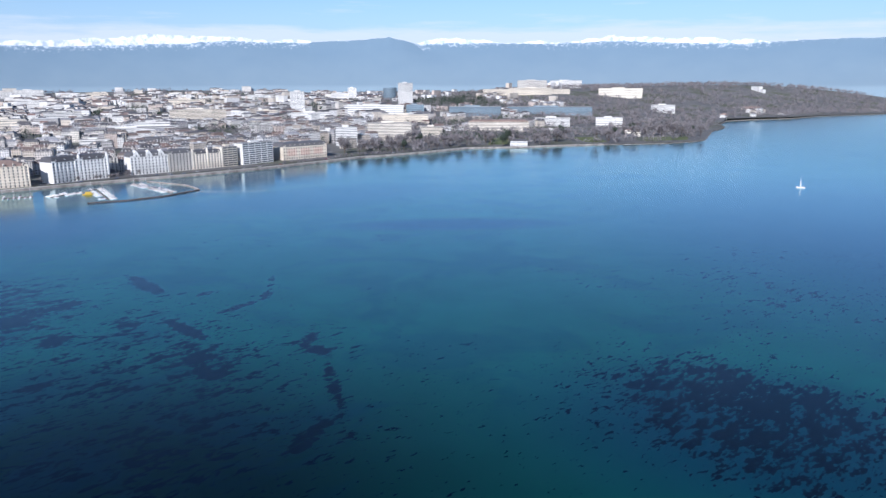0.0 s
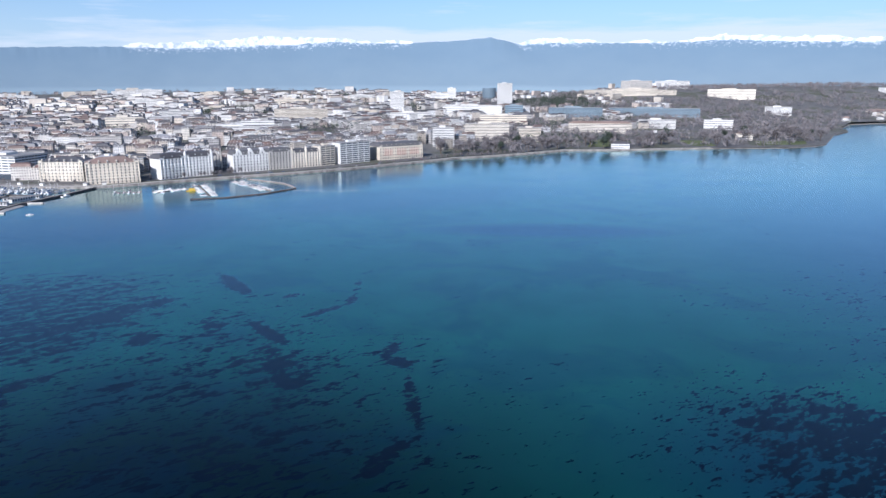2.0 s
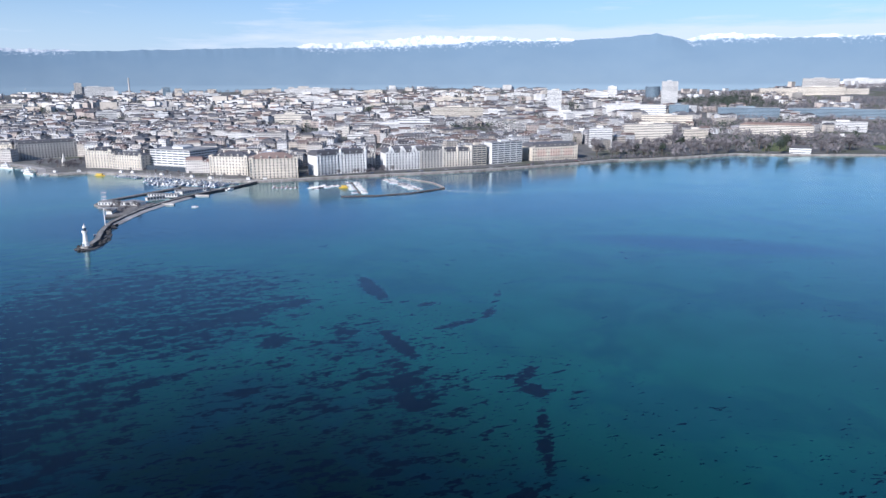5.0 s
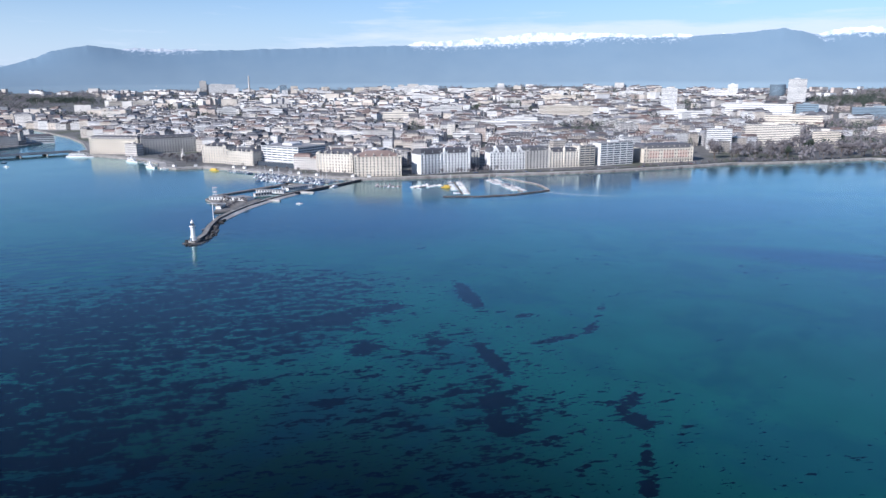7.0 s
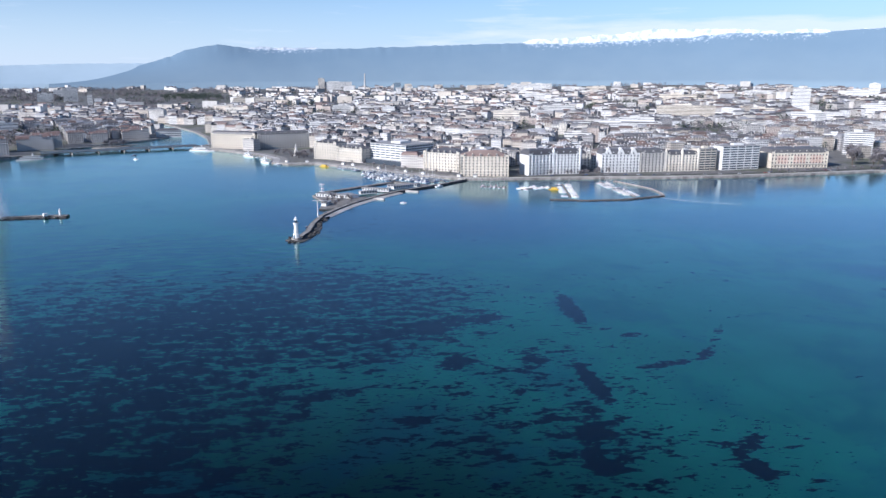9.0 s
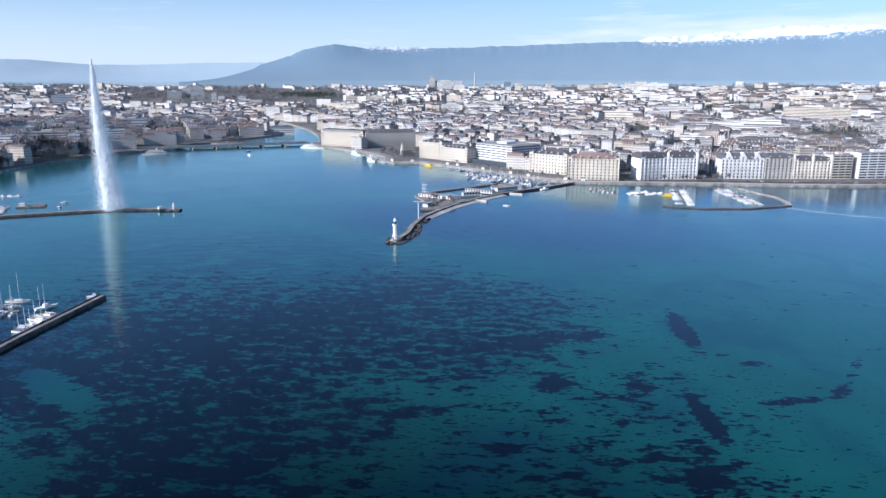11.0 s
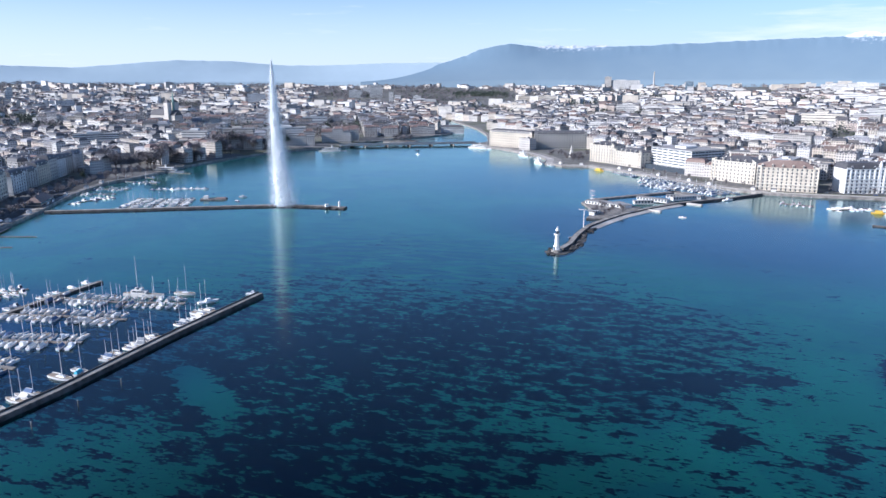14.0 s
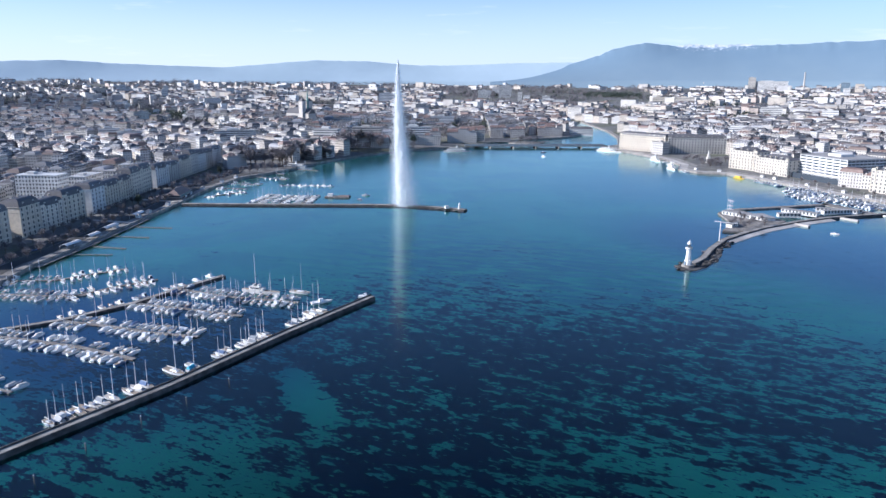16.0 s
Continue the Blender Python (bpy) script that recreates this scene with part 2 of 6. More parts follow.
def bed_material():
    """Pale silt lake bed with weed beds: dense in some reaches, thinning to scattered tufts."""
    m = bpy.data.materials.new("lake bed")
    m.use_nodes = True
    nt = m.node_tree
    N, Lk = nt.nodes.new, nt.links.new
    b = nt.nodes["Principled BSDF"]
    b.inputs["Roughness"].default_value, b.inputs["Specular IOR Level"].default_value = 1.0, 0.0
    co = N("ShaderNodeNewGeometry")

    def noise_at(scale, detail, rot, st, off=0.0, warp=0.0):
        mp = N("ShaderNodeMapping"); mp.vector_type = "TEXTURE"
        mp.inputs["Rotation"].default_value = (0, 0, radians(rot)); mp.inputs["Scale"].default_value = (*st, 1); mp.inputs["Location"].default_value = (off, off, 0)
        Lk(co.outputs["Position"], mp.inputs["Vector"])
        n = N("ShaderNodeTexNoise"); n.inputs["Scale"].default_value = scale; n.inputs["Detail"].default_value = detail; n.inputs["Roughness"].default_value = 0.6
        n.inputs["Distortion"].default_value = warp
        Lk(mp.outputs[0], n.inputs["Vector"])
        return n.outputs["Fac"]

    def reach(x, y, rx, ry, rot, level):
        """A soft oval stretch of the bed, level at its middle, nothing at its rim."""
        mp = N("ShaderNodeMapping"); mp.vector_type = "TEXTURE"
        mp.inputs["Location"].default_value = (x, y, 0); mp.inputs["Rotation"].default_value = (0, 0, radians(rot)); mp.inputs["Scale"].default_value = (rx, ry, 1e6)
        Lk(co.outputs["Position"], mp.inputs["Vector"])
        ln = N("ShaderNodeVectorMath"); ln.operation = "LENGTH"
        Lk(mp.outputs[0], ln.inputs[0])
        mr = N("ShaderNodeMapRange"); mr.interpolation_type = "SMOOTHSTEP"
        mr.inputs[1].default_value, mr.inputs[2].default_value, mr.inputs[3].default_value, mr.inputs[4].default_value = 0.25, 1.0, level, 0.0
        Lk(ln.outputs["Value"], mr.inputs[0])
        return mr.outputs[0]

    def op(kind, a, c):
        n = N("ShaderNodeMath"); n.operation = kind
        for s, v in zip(n.inputs, (a, c)):
            if isinstance(v, (int, float)):
                s.default_value = v
            else:
                Lk(v, s)
        return n.outputs[0]

    dens = reach(*WEED_BEDS[0])
    for rr in WEED_BEDS[1:]:
        dens = op("MAXIMUM", dens, reach(*rr))
    for rr in BARE + WEED_PATCHES + WEED_STRANDS:
        dens = op("ADD", dens, reach(*rr))
    mid = noise_at(0.16, 6, 42, (1.9, 0.85), 0.0, 0.2)
    fine = noise_at(0.50, 4, 42, (1.8, 0.8), 40, 0.2)
    broad = noise_at(0.012, 3, 0, (1, 1), 9)
    weed = op("ADD", op("ADD", op("MULTIPLY", mid, 0.60), op("MULTIPLY", fine, 0.40)), op("MULTIPLY", op("SUBTRACT", broad, 0.5), 0.30))
    cover = N("ShaderNodeMapRange")
    tufts = op("ADD", fine, op("MULTIPLY", dens, 0.62))
    Lk(op("MAXIMUM", op("ADD", weed, dens), op("SUBTRACT", tufts, 0.045)), cover.inputs[0])
    cover.inputs[1].default_value, cover.inputs[2].default_value = 0.622, 0.645
    silt = ramp_node(nt, [(0.3, (.68, .82, .46)), (0.7, (.86, .97, .56))])
    Lk(noise_at(0.02, 6, 0, (1, 1), 3), silt.inputs[0])
    weedc = ramp_node(nt, [(0.35, (.007, .014, .034)), (0.7, (.018, .030, .058))])
    Lk(fine, weedc.inputs[0])
    mx = N("ShaderNodeMix"); mx.data_type = "RGBA"
    deep = reach(*DEPTH_TINTS[0])
    for rr in DEPTH_TINTS[1:]:
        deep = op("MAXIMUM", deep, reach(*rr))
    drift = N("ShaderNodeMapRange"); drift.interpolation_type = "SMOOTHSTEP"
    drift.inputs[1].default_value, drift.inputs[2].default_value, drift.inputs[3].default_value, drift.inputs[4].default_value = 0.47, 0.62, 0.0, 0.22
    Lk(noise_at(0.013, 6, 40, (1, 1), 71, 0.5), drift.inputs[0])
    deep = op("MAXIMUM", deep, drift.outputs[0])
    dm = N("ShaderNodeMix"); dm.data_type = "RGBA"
    # scattered blue of a deep water body, put into the bed colour
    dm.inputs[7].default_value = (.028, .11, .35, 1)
    olive = reach(*OLIVES[0])
    for rr in OLIVES[1:]:
        olive = op("MAXIMUM", olive, reach(*rr))
    pm = N("ShaderNodeMix"); pm.data_type = "RGBA"
    # pale silt combed into curling streams off the river mouth
    comb = N("ShaderNodeMapRange"); comb.inputs[1].default_value, comb.inputs[2].default_value = 0.44, 0.60
    Lk(noise_at(0.085, 5, 50, (3.0, 0.9), 17, 1.4), comb.inputs[0])
    mouth = reach(-475, 350, 230, 150, 35, 0.9)
    stream = op("MULTIPLY", comb.outputs[0], mouth)
    between = op("MULTIPLY", op("SUBTRACT", 1.0, comb.outputs[0]), op("MULTIPLY", mouth, 0.5))
    # olive reaches, darkened further in one oval of the bed
    olive_mix = N("ShaderNodeMix"); olive_mix.data_type = "RGBA"
    olive_mix.inputs[6].default_value, olive_mix.inputs[7].default_value = (.105, .18, .088, 1), (.035, .060, .040, 1)
    Lk(reach(-100, 205, 120, 130, 0, 1.0), olive_mix.inputs[0]); Lk(olive_mix.outputs[2], pm.inputs[7])
    Lk(olive, pm.inputs[0]); Lk(silt.outputs[0], pm.inputs[6])
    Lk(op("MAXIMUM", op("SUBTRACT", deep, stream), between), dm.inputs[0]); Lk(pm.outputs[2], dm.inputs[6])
    dm.clamp_factor = True
    Lk(cover.outputs[0], mx.inputs[0]); Lk(dm.outputs[2], mx.inputs[6]); Lk(weedc.outputs[0], mx.inputs[7])
    Lk(mx.outputs[2], b.inputs["Base Color"])
    return m


# weed cover of the bed: x, y, half-lengths, turn, extra density
WEED_BEDS = [
    (-322, 192, 235, 205, 0, 0.195),
    (-300, 345, 155, 155, 0, 0.185),
    (-405, 275, 140, 120, 30, 0.150),
    (-150, 280, 205, 205, 0, 0.090),
    (116, 262, 110, 82, -40, 0.150),
    (230, 420, 180, 170, 0, 0.04),
]
BARE = [(-334, 186, 48, 13, 5, -0.22), (-286, 138, 60, 44, 40, -0.10), (-20, 430, 140, 190, 0, -0.04)]
# single patches
WEED_PATCHES = [
    (-190, 441, 46, 8.5, -50, 0.25),
    (-134, 355, 30, 6, -45, 0.22),
    (-195, 341, 17, 10, 90, 0.10),
    (-230, 376, 34, 12, 90, 0.11),
    (-218, 398, 18, 10, 90, 0.12),
    (-213, 281, 18, 8, 60, 0.10),
    (-167, 364, 11, 8, 40, 0.12),
    (-173, 282, 11, 8, 40, 0.11),
    (-144, 422, 11, 7, 40, 0.14),
    (-62, 327, 20, 6, -40, 0.19),
    (-50, 237, 22, 6, 68, 0.15),
    (-114, 314, 12, 7, 40, 0.08),
    (-102, 297, 13, 7, 40, 0.08),
]
# long thin strands
WEED_STRANDS = [
    (-117, 396, 24, 5, 58, 0.19),
    (-107, 420, 15, 5, 90, 0.18),
    (-112, 450, 30, 4, 100, 0.14),
    (-68, 350, 24, 6, 95, 0.13),
    (-47, 287, 42, 5, -75, 0.17),
    (-110, 305, 40, 6, -60, 0.07),
]
# blue of deep water painted onto the flat silt
DEPTH_TINTS = [(-350, 950, 330, 230, 45, 0.9), (-600, 740, 150, 120, 0, 0.9), (10, 640, 150, 42, 4, 0.75), (470, 620, 420, 480, 0, 0.85), (-400, 620, 200, 170, 20, 0.85), (-150, 800, 260, 120, 35, 0.55), (-445, 110, 170, 135, 40, 0.95), (-490, 560, 180, 140, 0, 0.85), (-760, 680, 250, 190, 0, 0.5), (120, 235, 130, 85, -30, 0.55)]
# darker olive reaches of the bed
OLIVES = [(-120, 170, 250, 200, 0, 0.96), (-260, 230, 150, 90, -30, 0.2)]
WATER, BED = water_material(), bed_material()

# ---- helpers for meshes ----
class Form:
    """Collects faces, then becomes one mesh."""

    def __init__(self):
        self.v, self.f = [], []

    def face(self, *pts):
        n = len(self.v)
        self.v.extend(pts)
        self.f.append(tuple(range(n, n + len(pts))))

    def solid(self, low, high, bottom=False, top=True):
        """Side faces between two rings of equal length, with a lid."""
        n, k = len(self.v), len(low)
        self.v.extend(low); self.v.extend(high)
        for i in range(k):
            j = (i + 1) % k
            self.f.append((n + i, n + j, n + k + j, n + k + i))
        if top:
            self.f.append(tuple(range(n + k, n + 2 * k)))
        if bottom:
            self.f.append(tuple(range(n + k - 1, n - 1, -1)))

    def box(self, x0, y0, z0, x1, y1, z1):
        self.solid([(x0, y0, z0), (x1, y0, z0), (x1, y1, z0), (x0, y1, z0)], [(x0, y0, z1), (x1, y0, z1), (x1, y1, z1), (x0, y1, z1)], True)

    def bar(self, a, b, r, r2=None, sides=6):
        a, b = Vector(a), Vector(b)
        q = (b - a).to_track_quat("Z", "Y")
        r2 = r if r2 is None else r2
        ring = [Vector((math.cos(i * math.tau / sides), math.sin(i * math.tau / sides), 0)) for i in range(sides)]
        self.solid([tuple(a + q @ (p * r)) for p in ring], [tuple(b + q @ (p * r2)) for p in ring], True)

    def lathe(self, profile, sides=16, x=0, y=0):
        rings = [[(x + r * math.cos(i * math.tau / sides), y + r * math.sin(i * math.tau / sides), z) for i in range(sides)] for r, z in profile]
        n = len(self.v)
        for ring in rings:
            self.v.extend(ring)
        for k in range(len(rings) - 1):
            for i in range(sides):
                j = (i + 1) % sides
                self.f.append((n + k * sides + i, n + k * sides + j, n + (k + 1) * sides + j, n + (k + 1) * sides + i))
        self.f.append(tuple(n + (len(rings) - 1) * sides + i for i in range(sides)))

    def mesh(self, name, material):
        me = bpy.data.meshes.new(name)
        me.from_pydata(self.v, [], self.f)
        me.materials.append(material)
        me.update()
        return me

    def empty(self):
        return not self.f


def part(name, form, material, parent, label=""):
    """One mesh object under a thing or under a part."""
    ob = new(name, form if isinstance(form, bpy.types.Mesh) else form.mesh(name, material))
    ob.parent = parent
    return tagged(ob, label)


def thing(name, label, category, group="", kind="", at=None, form=None, material=None):
    ob = new(name, form.mesh(name, material) if form else None)
    if at is not None:
        ob.matrix_world = at
    return tagged(ob, label, category, group, kind)


def smooth(t):
    t = np.clip(t, 0, 1)
    return t * t * (3 - 2 * t)


# ---- plan: the lake shore, from the far right bank over the river mouth to the left bank ----
RIGHT_BANK = [(4100, 4300), (2900, 3500), (1741, 2867), (1577, 2765), (1378, 2669), (1195, 2500), (1026, 2421), (915, 2348), (800, 2110), (787, 2024), (732, 1927), (690, 1860), (640, 1740),
              (608, 1666), (574, 1584), (540, 1540), (462, 1493), (327, 1463), (242, 1435), (137, 1396), (49, 1382), (-25, 1301), (-83, 1249), (-137, 1210), (-177, 1156), (-268, 1047),
              (-336, 980), (-394, 932), (-455, 878), (-500, 836), (-530, 812), (-600, 800), (-660, 806), (-736, 813), (-802, 811), (-826, 784), (-862, 782), (-900, 815), (-965, 838), (-1072, 846), (-1162, 850)]
RIVER = [(-1190, 905), (-1320, 990), (-1490, 1075), (-1800, 1190), (-1790, 1150), (-1500, 1025), (-1400, 950), (-1365, 880), (-1340, 775), (-1300, 690)]
LEFT_BANK = [(-1238, 640), (-1233, 554), (-1210, 487), (-1172, 419), (-1095, 333), (-1042, 293), (-999, 250), (-977, 220), (-909, 182), (-855, 159), (-804, 142), (-741, 115), (-681, 91), (-642, 75),
             (-586, 49), (-546, 37), (-480, -8), (-330, -95), (-120, -240), (500, -560), (4400, -1900)]
SHORE = RIGHT_BANK + RIVER + LEFT_BANK
MID = (-20, 80)
REACH = 4840.0


def rim(a0, a1, step=3.0):
    n = max(2, int(abs(a1 - a0) / step))
    return [(MID[0] - REACH * math.sin(radians(a)), MID[1] + REACH * math.cos(radians(a))) for a in np.linspace(a0, a1, n)]


_a0 = math.degrees(math.atan2(-(SHORE[0][0] - MID[0]), SHORE[0][1] - MID[1]))
_a1 = math.degrees(math.atan2(-(SHORE[-1][0] - MID[0]), SHORE[-1][1] - MID[1]))
LAND = SHORE[1:-1] + rim(_a1 + 360, _a0)
_A = np.array(LAND)
_B = np.roll(_A, -1, 0)
_nshore = len(SHORE) - 3


def shore_distance(x, y):
    """Metres from the water's edge, minus over the water."""
    x, y = np.atleast_1d(np.asarray(x, float)), np.atleast_1d(np.asarray(y, float))
    best, inside = np.full(x.shape, 1e9), np.zeros(x.shape, bool)
    for k, (a, b) in enumerate(zip(_A, _B)):
        d = b - a
        if k < _nshore:
            t = np.clip(((x - a[0]) * d[0] + (y - a[1]) * d[1]) / (d @ d), 0, 1)
            best = np.minimum(best, np.hypot(x - a[0] - t * d[0], y - a[1] - t * d[1]))
        with np.errstate(divide="ignore", invalid="ignore"):
            cross = ((a[1] > y) != (b[1] > y)) & (x < (b[0] - a[0]) * (y - a[1]) / (b[1] - a[1]) + a[0])
        inside ^= cross
    return np.where(inside, best, -best)


def ground_height(x, y, sd=None):
    x, y = np.atleast_1d(np.asarray(x, float)), np.atleast_1d(np.asarray(y, float))
    sd = shore_distance(x, y) if sd is None else sd
    z = 2.2 + 34 * smooth((sd - 60) / 1700) + 80 * smooth((sd - 1300) / 3000)
    z += 96 * np.exp(-((x - 1500) / 1100) ** 2 - ((y - 3500) / 900) ** 2) * smooth((sd - 80) / 700)
    z += 46 * np.exp(-((x - 450) / 600) ** 2 - ((y - 3000) / 550) ** 2)
    z += 20 * np.exp(-((x + 1560) ** 2 + (y - 360) ** 2) / (2 * 170 ** 2))
    return z


def gz(x, y):
    return float(ground_height(x, y)[0])


# ---- ground: one sheet, its edge on the quay line ----
def build_ground():
    from mathutils import geometry
    pts = [Vector(p) for p in LAND]
    n = len(pts)
    edges = [(i, (i + 1) % n) for i in range(n)]
    g = np.arange(-4900, 4900, 75.0)
    gx, gy = [a.ravel() for a in np.meshgrid(g, g)]
    ok = np.hypot(gx - MID[0], gy - MID[1]) < REACH - 40
    gx, gy = gx[ok], gy[ok]
    ok = shore_distance(gx, gy) > 20
    pts += [Vector((a, b)) for a, b in zip(gx[ok], gy[ok])]
    v, e, f, *_ = geometry.delaunay_2d_cdt(pts, edges, [list(range(n))], 1, 0.01)
    xs, ys = np.array([p.x for p in v]), np.array([p.y for p in v])
    sd = shore_distance(xs, ys)
    z = ground_height(xs, ys, np.maximum(sd, 0))
    me = bpy.data.meshes.new("ground")
    me.from_pydata([(float(a), float(b), float(c)) for a, b, c in zip(xs, ys, z)], [], [tuple(q) for q in f])
    me.materials.append(GROUND)
    if me.polygons[0].normal.z < 0:
        me.flip_normals()
    return tagged(new("ground", me), "grey and brown town ground rising gently from the lake", "ground", kind="structure")


build_ground()
bed = Form()
bed.face((-5200, -5200, -1.5), (5200, -5200, -1.5), (5200, 5200, -1.5), (-5200, 5200, -1.5))
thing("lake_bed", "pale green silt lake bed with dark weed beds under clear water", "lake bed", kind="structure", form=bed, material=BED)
lake = Form()
lake.face((-5200, -5200, 0), (5200, -5200, 0), (5200, 5200, 0), (-5200, 5200, 0))
thing("water", "clear calm blue and turquoise lake water with small ripples", "water", kind="structure", form=lake, material=WATER)

# quay wall and promenade along the shore
def offset_line(line, d):
    out = []
    for i, p in enumerate(line):
        a, b = Vector(line[max(i - 1, 0)]), Vector(line[min(i + 1, len(line) - 1)])
        t = (b - a).normalized()
        out.append((p[0] + t.y * d, p[1] - t.x * d))
    return out


def ribbon(line, d0, d1, z0, z1, name, label, category, material, skirt=1.0, kind="structure"):
    """A flat band along a line, between two offsets to its right, with thickness."""
    p, q = offset_line(line, d0), offset_line(line, d1)
    f = Form()
    for i in range(len(line) - 1):
        a, b, c, d = p[i], p[i + 1], q[i + 1], q[i]
        f.solid([(*a, z0 - skirt), (*b, z0 - skirt), (*c, z1 - skirt), (*d, z1 - skirt)][::-1], [(*a, z0), (*b, z0), (*c, z1), (*d, z1)][::-1])
    return thing(name, label, category, kind=kind, form=f, material=material)

# ---- distant mountains: bearing (degrees anticlockwise from +y) and height over the horizon ----
RIDGE = [(-48, 2.3), (-40, 2.7), (-30.7, 2.85), (-26.8, 2.85), (-22.5, 2.66), (-17.5, 2.80), (-13.4, 3.05), (-9.3, 2.86), (-2.8, 2.95), (1.9, 2.88), (4.1, 3.40), (6.5, 3.15), (9.7, 3.0), (13, 2.95), (16.2, 3.05),
         (19, 2.8), (21.7, 2.75), (23.9, 2.6), (28, 2.5), (31, 2.5), (36, 2.42), (40.8, 2.30), (44, 2.15), (47.3, 2.05), (49, 2.02), (51.9, 2.10), (54.2, 2.38), (55.3, 2.2), (56.6, 1.95), (57.6, 1.5), (58.8, 1.12), (60, 1.0),
         (63, 0.95), (68, 0.80), (71.5, 0.75), (75.4, 1.05), (79.3, 1.12), (82.7, 0.85), (86, 0.58), (90, 0.68), (93.6, 0.80), (97, 1.02), (100.5, 0.9), (106, 1.1), (115, 1.5), (130, 2.0)]
SNOW = [(-48, 2.50), (-28, 2.70), (-24, 2.78), (-22.6, 2.94), (-20, 3.08), (-17.5, 3.15), (-15, 3.20), (-13, 3.35), (-11.5, 3.20), (-10, 3.00), (-8, 2.98), (-5.5, 2.93), (-3, 3.05), (-1, 3.30), (0.4, 3.35), (1.6, 3.10), (2.4, 2.90), (5, 3.00), (8, 3.10), (9, 2.90), (11, 3.12), (13, 3.05),
        (15.5, 3.30), (17.5, 3.35), (19.5, 3.40), (21.5, 3.38), (23, 3.15), (25, 3.05), (28, 2.88), (30.3, 2.78), (31.5, 2.30), (45.8, 1.90), (46.8, 2.14), (48.5, 2.20), (50.5, 2.24), (52, 2.20), (52.8, 1.90), (54, 1.50)]


def eye_for(b):
    k = min(max(b / 70.0, 0), 1)
    return -61 * k, 144 * k


def range_mesh(table, r_foot, r_top, jag, seed, material, name, label, foot=80.0, step=0.1):
    bs = np.arange(table[0][0], table[-1][0], step)
    el = np.interp(bs, *zip(*table))
    rows = 12
    def blurred(deg):
        k = np.exp(-0.5 * (np.arange(-int(3 * deg / step), int(3 * deg / step) + 1) * step / deg) ** 2)
        return np.convolve(np.pad(el, len(k) // 2, mode="edge"), k / k.sum(), mode="valid")
    soft = [el if k == rows - 1 else blurred(0.25 + 5.0 * (1 - k / (rows - 1))) for k in range(rows)]
    v, f, rise, white = [], [], [], []
    for i, (b, e) in enumerate(zip(bs, el)):
        ex, ey = eye_for(b)
        lying = float(smooth((np.interp(b, *zip(*SNOW)) - e + 0.12) / 0.3)) if SNOW[0][0] < b < SNOW[-1][0] else 0.0
        rough = jag * (noise.fractal((b * 0.5, seed, 0), 0.9, 2.1, 6) + 0.5 * noise.fractal((b * 2.3, seed, 5), 0.9, 2.1, 3))
        for k in range(rows):
            t = k / (rows - 1)
            top = 124 + r_top * math.tan(radians(soft[k][i] + rough * t ** 8))
            spur = noise.fractal((b * 0.30 + 0.5 * t, 3.1 + seed, t * 0.7), 1.1, 2.0, 4)
            r = r_foot + (r_top - r_foot) * (t + 0.015 * spur * math.sin(math.pi * t))
            z = foot + (top - foot) * (t ** 1.25 + 0.03 * spur * math.sin(math.pi * t))
            if k == 0:
                z = -4.0
            v.append((ex - r * math.sin(radians(b)), ey + r * math.cos(radians(b)), z))
            rise.append(t)
            white.append(lying)
        if i:
            n = i * rows
            for k in range(rows - 1):
                f.append((n + k, n + k + 1, n - rows + k + 1, n - rows + k))
    me = bpy.data.meshes.new(name)
    me.from_pydata(v, [], f)
    me.materials.append(material)
    up = me.attributes.new("rise", "FLOAT", "POINT")
    up.data.foreach_set("value", rise)
    me.attributes.new("lying_snow", "FLOAT", "POINT").data.foreach_set("value", white)
    for p in me.polygons:
        p.use_smooth = True
    return tagged(new(name, me), label, "mountains", kind="structure")


